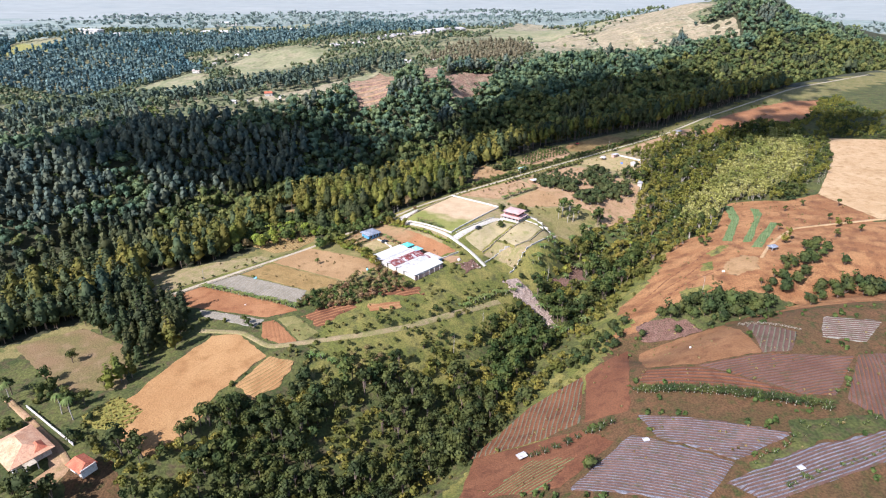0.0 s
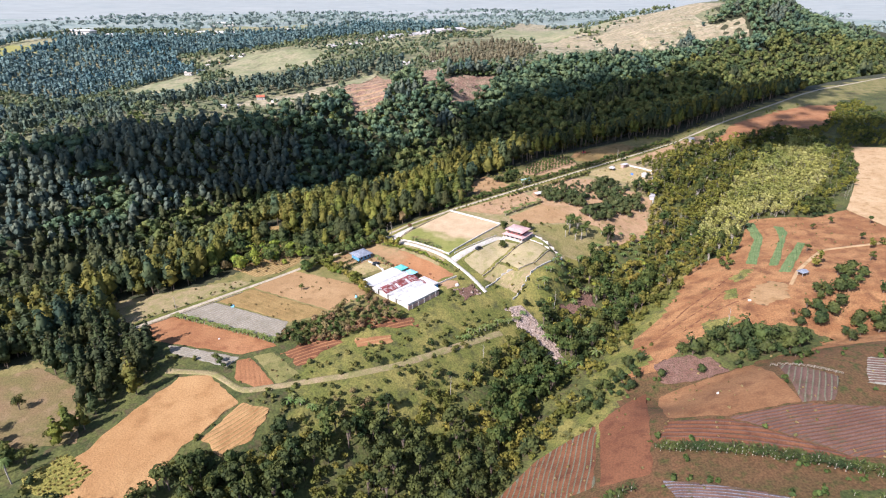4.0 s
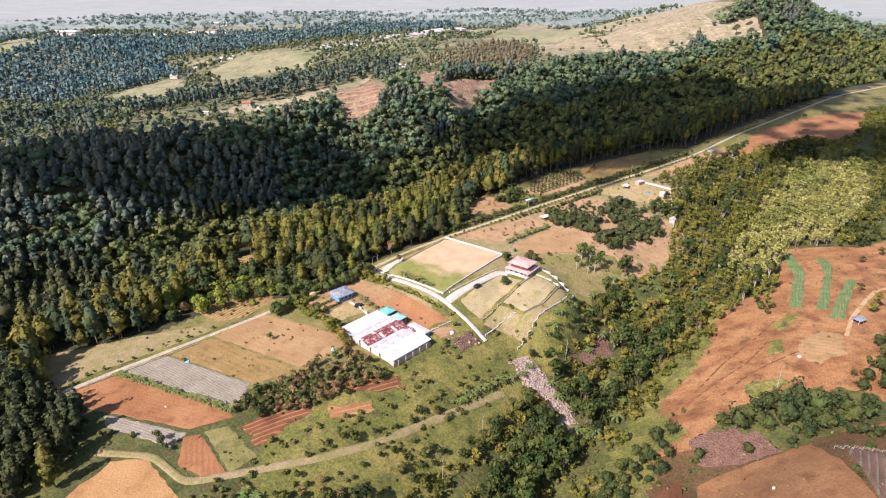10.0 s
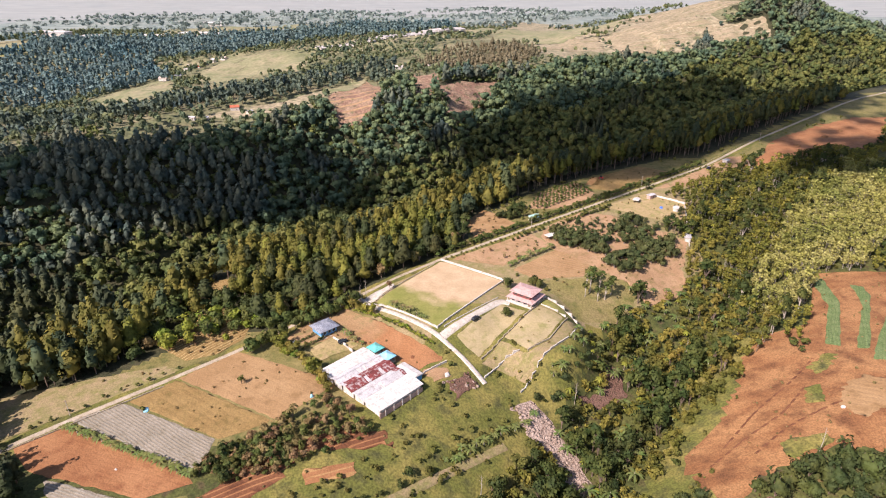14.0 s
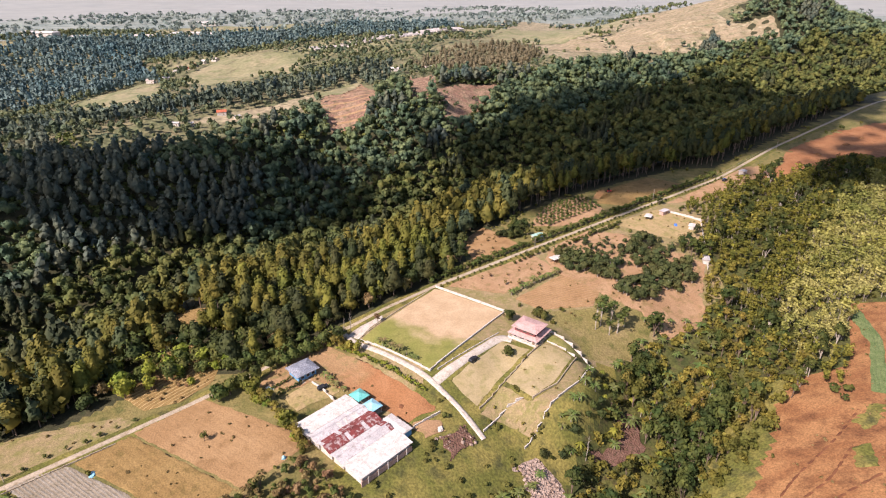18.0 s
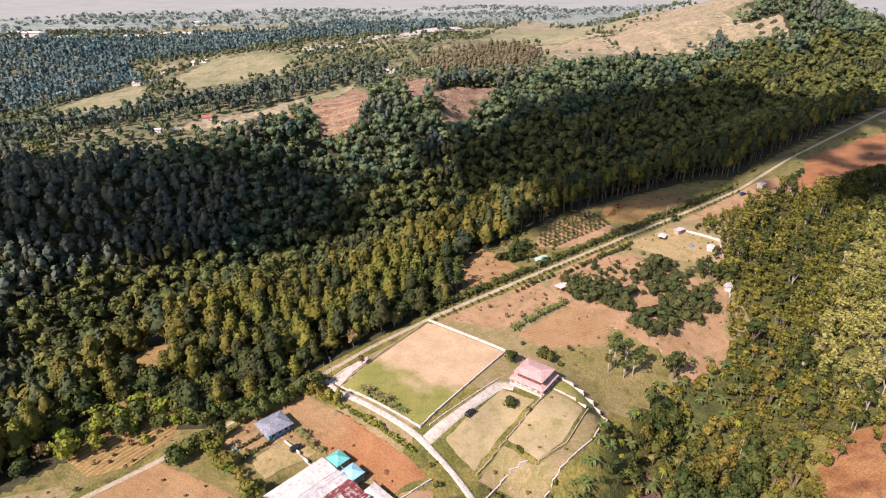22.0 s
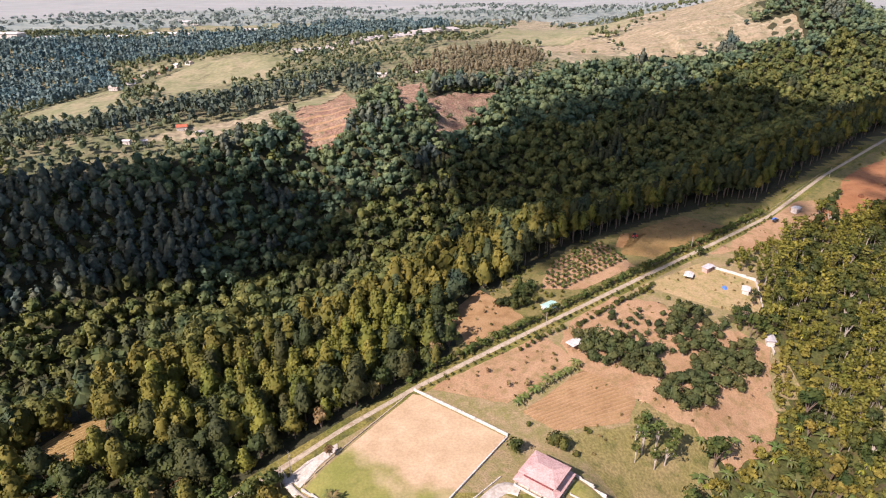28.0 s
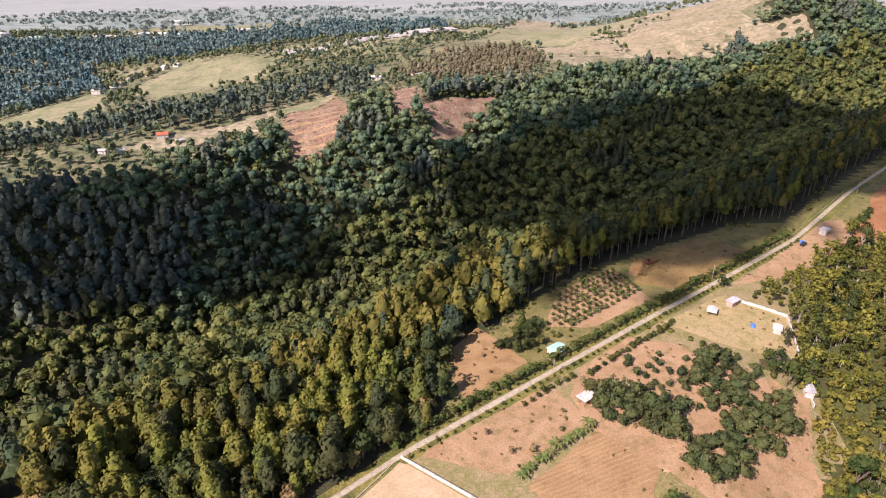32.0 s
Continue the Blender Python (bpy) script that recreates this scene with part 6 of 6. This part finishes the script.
part("roof", hip_roof(9.8, 9.0, 2.95, 1.5, 3.0), M_slate, blue_house, "weathered blue-grey roof")
part("porch", box(7.0, 1.8, 0.25, (0, -4.4, 0)), M_road, blue_house)
pool = thing("garden_pond", -52.0, 322.0, -47, "long garden pond with a pale concrete rim", "pond", z=-5.4)
part("rim", box(3.4, 8.6, 0.6), M_plaster, pool)
part("water", box(2.6, 7.8, 0.05, (0, 0, 0.58)), M_palegreen, pool, "pale green water")

# houses below the garden
villa = thing("villa", -147.5, 158.5, -36, "bungalow with a broad faded orange tiled roof", "house", z=-14.8)
part("wall", box(17.0, 12.0, 3.0), M_plaster, villa)
part("roof", hip_roof(19.4, 14.4, 2.9, 3.1, 7.0), M_orange_tile, villa)
wing = part("porch_roof", box(4.0, 3.6, 0.25, (10.6, -1.5, 2.6)), M_road, villa, "flat pale porch roof")
for px, py in ((12.4, -3.2), (12.4, 0.2), (9.0, -3.2)):
    part("post", box(0.3, 0.3, 2.7, (px, py, -0.1)), M_plaster, villa)
gable = part("second_roof", hip_roof(7.0, 6.0, 3.1, 2.4, 2.0), M_red_tile, villa, "darker red tiled gable")
gable.location = (5.6, 3.4, -0.2)
cottage = thing("cottage", -122.5, 151.5, -30, "small cottage with a bright red tiled roof", "house", z=-15.3)
part("wall", box(6.6, 5.0, 2.6), M_plaster, cottage)
part("roof", hip_roof(8.2, 6.4, 2.5, 1.9, 6.0), M_red_tile, cottage)
part("door", box(0.9, 0.1, 2.0, (1.5, -2.53, 0)), M_wood, cottage)
part("chimney_wall", box(0.4, 5.2, 3.2, (3.9, 0, 0)), M_plaster, cottage)
lane("village_lane", [(-172, 187), (-149.5, 170.6), (-135.5, 160.6), (-130, 155)], 2.2, M_dust, "dusty lane between the villa and the garden wall", 0.3)


def hut(name, x, y, turn, sx, sy, h, rise, roof_mat, wall_mat, label, posts=False, group=""):
    """A small hut: walls or open posts under a pitched sheet roof."""
    ob = thing(name, x, y, turn, label, "hut", group)
    if posts:
        for px in (-sx / 2 + 0.2, sx / 2 - 0.2):
            for py in (-sy / 2 + 0.2, sy / 2 - 0.2):
                part("post", box(0.14, 0.14, h + 0.6, (px, py, -0.5)), wall_mat, ob)
        part("bench", box(sx * 0.8, 0.5, 0.45, (0, sy * 0.3, 0)), M_wood, ob)
    else:
        w = part("wall", box(sx, sy, h + 0.6, (0, 0, -0.5)), wall_mat, ob)
        part("door", box(0.8, 0.08, 1.8, (sx * 0.2, -sy / 2 - 0.03, 0)), M_wood, w)
    part("roof", hip_roof(sx + 0.9, sy + 0.9, h, rise, sx + 0.85, 0.1), roof_mat, ob)
    return ob


hut("field_hut", 66.5, 411, 36, 5.0, 3.2, 2.5, 0.6, M_white_sheet, M_wood, "open hut with a pale sheet roof among trees", True)
hut("green_roof_hut", 61.5, 437.5, 36, 5.5, 4.5, 2.4, 0.9, M_palegreen, M_plaster, "hut with a pale green sheet roof beside the lane")
hut("white_shelter", 128.5, 460.5, 60, 4.2, 3.0, 1.9, 0.7, M_white_sheet, M_wood, "low white sheet shelter in the compound", True)
hut("brick_gatehouse", 139.5, 466.5, 36, 5.0, 2.6, 2.4, 0.4, M_grey_sheet, M_brick, "brick gatehouse beside the lane")
hut("roadside_hut", 213.5, 529, 36, 4.0, 3.2, 3.0, 0.5, M_white_sheet, M_plaster, "white roadside hut on red earth")
hut("hill_hut", 180, 293, 25, 3.6, 3.0, 2.2, 0.8, M_slate, M_plaster, "small pavilion hut on the orange hill", True)
hut("compound_shed", 149.5, 449, 60, 4.0, 2.6, 2.0, 0.5, M_white_sheet, M_plaster, "small white shed at the compound wall")
hut("compound_shed", 147.0, 420.5, 75, 5.0, 3.0, 2.2, 0.5, M_grey_sheet, M_plaster, "small grey-roofed shed at the compound wall")
hut("field_shelter", 29, 166, 30, 2.8, 1.8, 1.8, 0.5, M_grey_sheet, M_wood, "leaning field shelter with grey sheets", True)
hut("crop_cover", 70, 157.5, 10, 1.4, 0.8, 0.6, 0.2, M_grey_sheet, M_wood, "small white covered seed bed", True)
hut("crop_cover", 113, 140.5, 20, 1.4, 0.9, 0.7, 0.2, M_grey_sheet, M_wood, "small white covered seed bed", True)
hut("farm_hut", -219, 752, 20, 9, 6, 3.2, 2.2, M_red_tile, M_plaster, "farmhouse with a red roof on the bare ridge")
for i, (hx, hy) in enumerate([(-250, 712), (-238, 716), (-200, 742)]):
    hut("farm_hut", hx, hy, 30 * i, 6, 4, 2.6, 1.2, M_grey_sheet, M_plaster, "small grey-roofed hut on the bare ridge")
for i, (hx, hy) in enumerate([(-398, 984), (-404, 1002), (-392, 1015), (-400, 1040), (-410, 1055), (-399, 1075), (-405, 1100), (-385, 1110), (-375, 1128), (-362, 1140), (-388, 1090)]):
    hut("village_house", hx, hy, 17 * i, 11, 8, 3.4, 2.2, (M_pale_tile, M_red_tile, M_white_sheet)[i % 3], M_plaster, "small village house at the meadow edge", group="hamlet by the meadow")
for i, (hx, hy) in enumerate([(-55, 948), (-20, 975), (-8, 985), (8, 992), (20, 1004)]):
    hut("hill_house", hx, hy, 25 * i, 11, 7, 3.2, 1.6, (M_white_sheet, M_pale_tile)[i % 2], M_plaster, "white hill house above the red terraces", group="hill houses")
for i in range(19):
    k = i / 18
    gh = thing("greenhouse", -204 + 236 * k, 1166 + 128 * k - 14 * math.sin(3.1 * k), 28.5, "long pale plastic greenhouse", "greenhouse", "row of greenhouses")
    part("cover", hip_roof(12.5, 44, 2.6, 2.2, 11.5, 0.1), M_pale_cover, gh)
    part("frame", box(11.5, 42, 2.7), M_plaster, gh)
for i, (hx, hy, ln) in enumerate([(-760, 1330, 70), (-690, 1345, 40), (-640, 1360, 50), (-590, 1420, 90), (-520, 1440, 70), (-620, 1800, 60), (-360, 1500, 60), (-470, 1430, 40)]):
    ob = thing("factory_building", hx, hy, 8 * (i % 3) - 8, "long white factory building on the plain", "building", "plain factories")
    part("wall", box(ln, 22, 8), M_plaster, ob)
    part("roof", hip_roof(ln + 2, 24, 7.8, 3, ln - 8, 0.4), M_white_sheet, ob)

# ---- walls and fences ----
def wall_run(name, pts, h, thick, mat, label, post_every=4.0, coping=True, sink=0.6):
    """A low wall: panels between posts, stepping with the ground, with coping stones."""
    ob = tagged(new(name), label, "wall", kind="structure")
    for a, b in zip(pts[:-1], pts[1:]):
        n = max(1, round(math.dist(a, b) / post_every))
        turn = math.atan2(b[1] - a[1], b[0] - a[0])
        for i in range(n):
            q0, q1 = [(a[0] + (b[0] - a[0]) * k / n, a[1] + (b[1] - a[1]) * k / n) for k in (i, i + 1)]
            cx, cy, ln = (q0[0] + q1[0]) / 2, (q0[1] + q1[1]) / 2, math.dist(q0, q1)
            z = ground_at(cx, cy)
            part("panel", box(ln - 0.24, thick, h + sink, (cx, cy, z - sink), turn), mat, ob)
            if coping:
                part("coping", box(ln - 0.2, thick + 0.12, 0.08, (cx, cy, z + h), turn), mat, ob)
            part("post", box(0.3, 0.3, h + sink + 0.18, (q0[0], q0[1], ground_at(*q0) - sink), turn), mat, ob)
    return ob


wall_run("lawn_wall", [(-24.5, 347.0), (5, 324.6), (36.6, 366)], 0.7, 0.25, M_plaster, "low white plastered wall round the worn lawn")
wall_run("lawn_wall", [(36.6, 366.5), (6, 389)], 1.0, 0.25, M_plaster, "white boundary wall between lawn and saplings")
wall_run("lawn_kerb", [(-24, 349), (5.5, 389)], 0.35, 0.3, M_road, "low kerb along the lane side of the lawn", coping=False)
wall_run("drive_wall", [(24, 302), (33, 312), (39, 314)], 0.8, 0.25, M_plaster, "pale wall along the lower driveway")
wall_run("planter_kerb", [(8, 325.5), (33, 350)], 0.4, 0.25, M_plaster, "low planter kerb beside the forecourt", coping=False)
wall_run("terrace_wall", [(23, 311), (33, 322.5), (50, 342.5)], 0.8, 0.3, M_road, "stone retaining wall of the lower lawn", coping=False)
wall_run("terrace_wall", [(52, 343.5), (62, 336.5)], 0.5, 0.3, M_plaster, "pale step wall of the lower lawn", coping=False)
wall_run("terrace_wall", [(62.5, 336), (52, 320), (42, 313)], 0.7, 0.3, M_road, "rough stone bank wall of the lower lawn", coping=False)
wall_run("garden_wall", [(53, 352), (66, 342), (70, 337), (61, 322), (48, 310), (38, 299)], 0.8, 0.25, M_plaster, "white boundary wall of the house garden")
wall_run("yard_wall", [(-39, 322), (-27, 312)], 1.0, 0.25, M_plaster, "pale yard wall beside the blue house")
wall_run("yard_wall", [(-3, 298), (9, 307)], 0.9, 0.2, M_plaster, "white yard wall by the soil yard")
wall_run("compound_wall", [(141, 470), (158, 458), (153, 440), (146, 414)], 1.2, 0.25, M_plaster, "grey-white compound wall")
wall_run("lane_wall", [(-150, 255), (-127, 273.5), (-100, 295)], 0.6, 0.25, M_road, "low mossy kerb wall beside the lane", coping=False)
wall_run("garden_boundary", [(-161, 182), (-145, 171), (-132, 162.5)], 1.1, 0.18, M_plaster, "white garden boundary wall of the villa")


def rail_fence(name, pts, label, gap=2.5):
    ob = tagged(new(name), label, "fence", kind="structure")
    for a, b in zip(pts[:-1], pts[1:]):
        n = max(1, round(math.dist(a, b) / gap))
        turn = math.atan2(b[1] - a[1], b[0] - a[0])
        for i in range(n):
            x0, y0 = a[0] + (b[0] - a[0]) * i / n, a[1] + (b[1] - a[1]) * i / n
            x1, y1 = a[0] + (b[0] - a[0]) * (i + 1) / n, a[1] + (b[1] - a[1]) * (i + 1) / n
            part("post", box(0.12, 0.12, 1.5, (x0, y0, ground_at(x0, y0) - 0.3), turn), M_palebark, ob)
            for h in (0.5, 1.0):
                part("rail", box(math.dist((x0, y0), (x1, y1)), 0.06, 0.08, ((x0 + x1) / 2, (y0 + y1) / 2, ground_at((x0 + x1) / 2, (y0 + y1) / 2) + h), turn), M_palebark, ob)
    return ob


rail_fence("plot_fence", [(134, 229), (154, 216)], "pale bamboo fence at the staked plot")
rail_fence("lane_fence", [(178, 514), (196, 527), (258, 584)], "dark post and rail fence along the lane", 3.5)

# ---- vehicles and small things ----
def wheel(parent, x, y, r=0.34):
    bm = bmesh.new()
    bmesh.ops.create_cone(bm, cap_ends=True, segments=14, radius1=r, radius2=r, depth=0.24, matrix=Matrix.Translation((x, y, r)) @ Matrix.Rotation(radians(90), 4, "X"))
    w = part("wheel", bm, M_tyre, parent)
    bm = bmesh.new()
    bmesh.ops.create_cone(bm, cap_ends=True, segments=10, radius1=r * 0.55, radius2=r * 0.5, depth=0.27, matrix=Matrix.Translation((x, y, r)) @ Matrix.Rotation(radians(90), 4, "X"))
    part("rim", bm, M_metal, w)


def car(name, x, y, turn, paint, label, long=4.3, wide=1.75):
    ob = thing(name, x, y, turn, label, "car", z=ground_at(x, y) + 0.36)
    a = long / 2
    bm = prism(([(-a, -wide / 2), (a, -wide / 2), (a, wide / 2), (-a, wide / 2)], [(-a + 0.1, -wide / 2 + 0.05), (a - 0.15, -wide / 2 + 0.05), (a - 0.15, wide / 2 - 0.05), (-a + 0.1, wide / 2 - 0.05)]), 0.3, 1.0)
    bmesh.ops.bevel(bm, geom=bm.edges[:], offset=0.09, segments=2, affect="EDGES")
    body = part("body", bm, paint, ob)
    bm = prism(([(-a + 0.15, -wide / 2 + 0.06), (a * 0.5, -wide / 2 + 0.06), (a * 0.5, wide / 2 - 0.06), (-a + 0.15, wide / 2 - 0.06)],
                [(-a + 0.5, -wide / 2 + 0.25), (a * 0.18, -wide / 2 + 0.25), (a * 0.18, wide / 2 - 0.25), (-a + 0.5, wide / 2 - 0.25)]), 0.98, 1.62)
    part("cabin_glass", bm, M_glass, body, "dark window glass")
    part("roof_panel", box(a * 1.15, wide - 0.5, 0.07, (-a * 0.36, 0, 1.6), 0, 0.02), paint, body)
    for px in (-a * 0.62, a * 0.62):
        for py in (-wide / 2 + 0.1, wide / 2 - 0.1):
            wheel(ob, px, py)
    for py in (-0.55, 0.55):
        part("headlight", box(0.08, 0.35, 0.14, (a - 0.02, py, 0.68)), M_white_sheet, body)
    return ob


car("black_car", 21.5, 330.5, 47, M_carpaint, "black sport utility car parked on the forecourt")
car("dark_car", 196.5, 517, 36, M_carpaint, "dark pickup parked beside the lane")
car("dark_car", -34.5, 319, 40, M_carpaint, "dark car parked in the blue house yard")
digger = thing("tractor", 117, 504, 20, "small dark red tractor parked on the soil pad", "tractor")
part("body", box(2.6, 1.1, 0.9, (0, 0, 0.7), 0, 0.08), M_redpaint, digger)
part("cab", box(1.2, 1.2, 1.2, (-0.5, 0, 1.5), 0, 0.08), M_carpaint, digger, "dark cab")
for px, py, r in ((-0.9, -0.75, 0.7), (-0.9, 0.75, 0.7), (1.0, -0.65, 0.45), (1.0, 0.65, 0.45)):
    wheel(digger, px, py, r)


def heap(name, x, y, sx, sy, sz, mat, label, category, seed):
    bm = bmesh.new()
    bmesh.ops.create_icosphere(bm, subdivisions=3, radius=1)
    for v in bm.verts:
        k = 1 + 0.28 * noise.noise(v.co * 1.8 + Vector((seed, 0, 0)))
        v.co = Vector((v.co.x * sx * k, v.co.y * sy * k, max(-0.25, v.co.z) * sz * k))
    me = bpy.data.meshes.new(name)
    bm.to_mesh(me)
    bm.free()
    me.materials.append(mat)
    ob = tagged(new(name, me), label, category)
    ob.matrix_basis = pose(x, y, ground_at(x, y), 0, 0, seed * 37)
    return ob


heap("blue_tarpaulin", 198, 520.5, 1.8, 1.2, 0.9, M_bluepaint, "crumpled blue tarpaulin heap by the lane", "tarpaulin", 1)
heap("blue_tarpaulin", 141.5, 452, 1.6, 1.0, 0.8, M_bluepaint, "blue tarpaulin heap in the compound", "tarpaulin", 2)
heap("cyan_sheet", -101, 282, 1.6, 1.0, 0.5, M_sky_sheet, "crumpled light blue sheet in the field", "sheet", 3)
heap("white_sack", -98, 254, 0.5, 0.4, 0.5, M_white_sheet, "white sack on red soil", "sack", 4)
heap("white_sack", 146, 274, 0.8, 0.7, 0.9, M_white_sheet, "white sack heap on the orange field", "sack", 5)
heap("white_sack", 107, 214, 0.6, 0.5, 0.9, M_white_sheet, "white sack in the bare terrace", "sack", 6)
heap("white_boulder", 9, 300, 1.4, 1.0, 0.8, M_plaster, "pale boulder below the yard", "boulder", 7)
heap("soil_mound", -5, 311, 1.2, 0.9, 0.6, M_redsoil, "small heap of red soil in the yard", "heap", 8)
heap("water_tank", -41, 286, 0.7, 0.7, 1.2, M_sky_sheet, "small light blue tank at the hedge", "tank", 9)
for k, (mx0, my0) in enumerate([(232, 533), (262, 548), (285, 565), (300, 556), (318, 586), (272, 540), (340, 602)]):
    heap("soil_mound", mx0, my0, 2.6, 1.8, 1.3, M_redsoil if k % 2 else M_tan, "heap of dug red soil in the earthworks", "heap", 20 + k)
cube_v = np.array([(a, b, c) for a in (-1, 1) for b in (-1, 1) for c in (0, 1.2)], float)
cube_f = np.array([(0, 1, 3, 2), (4, 6, 7, 5), (0, 4, 5, 1), (2, 3, 7, 6), (1, 5, 7, 3)])
STONES = []
for k in range(5):
    STONES.append((None, (cube_v * rng.uniform(0.12, 0.4, 3) + rng.uniform(-0.07, 0.07, cube_v.shape), cube_f)))
stone_spots = np.concatenate([fill([(35, 292), (43, 297), (50, 287), (57, 275), (60, 264), (56, 258), (52, 266), (46, 276), (38, 283)], 0.9, rng, 0.35), fill([(7, 296), (19, 302), (22, 297), (12, 290)], 1.1, rng, 0.8)])
v, f = spread_over(STONES, stone_spots, rng, 0.6, 1.8, 1)
tagged(new("rubble", shape_of("rubble", v, f, (M_rubble,))), "loose pinkish stones and broken brick", "rubble", kind="stuff")
for i, (px, py) in enumerate([(-31, 349), (58, 425), (140, 488), (262, 580), (-128, 280)]):
    pole = thing("utility_pole", px, py, 0, "slim pale utility pole beside the lane", "pole", "utility poles")
    part("mast", box(0.18, 0.18, 7.5, (0, 0, -0.5)), M_palebark, pole)
    part("crossarm", box(1.4, 0.1, 0.1, (0, 0, 6.5)), M_wood, pole)

# ---- clouds above, out of the camera's sight, added to cast shade ----
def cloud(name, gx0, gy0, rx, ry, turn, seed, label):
    """A thin cumulus, unseen, added so that its shade falls round the point on the ground."""
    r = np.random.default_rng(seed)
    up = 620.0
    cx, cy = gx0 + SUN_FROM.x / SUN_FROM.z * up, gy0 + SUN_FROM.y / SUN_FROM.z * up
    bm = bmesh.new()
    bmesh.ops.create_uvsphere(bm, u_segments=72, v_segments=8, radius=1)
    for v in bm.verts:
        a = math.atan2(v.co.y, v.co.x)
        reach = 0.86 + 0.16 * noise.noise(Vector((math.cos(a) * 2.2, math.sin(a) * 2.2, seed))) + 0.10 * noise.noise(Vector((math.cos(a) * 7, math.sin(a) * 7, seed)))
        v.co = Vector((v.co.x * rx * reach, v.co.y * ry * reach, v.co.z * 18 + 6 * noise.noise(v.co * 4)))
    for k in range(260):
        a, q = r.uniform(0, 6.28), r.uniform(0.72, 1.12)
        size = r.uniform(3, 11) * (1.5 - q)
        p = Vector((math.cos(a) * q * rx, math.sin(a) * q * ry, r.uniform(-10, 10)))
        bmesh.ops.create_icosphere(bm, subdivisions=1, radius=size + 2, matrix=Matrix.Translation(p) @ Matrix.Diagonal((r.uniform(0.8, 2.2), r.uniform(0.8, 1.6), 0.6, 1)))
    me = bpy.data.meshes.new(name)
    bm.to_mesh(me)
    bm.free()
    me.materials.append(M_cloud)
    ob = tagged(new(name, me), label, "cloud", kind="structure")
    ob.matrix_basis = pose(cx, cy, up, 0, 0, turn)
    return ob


cloud("cloud", 238, 730, 318, 172, 36, 5, "large unseen white cumulus cloud added to shade the far slope")
cloud("cloud", -226, 590, 148, 62, 20, 6, "unseen white cumulus cloud added to shade the ravine")
# added streak, shaped only to shade the belt pines
cloud("cloud", 190, 590, 112, 24, 34, 9, "unseen thin streak of cloud added to shade the pine belt")
cloud("cloud", 345, 545, 75, 30, 20, 8, "small unseen white cumulus cloud added to shade the hilltop")
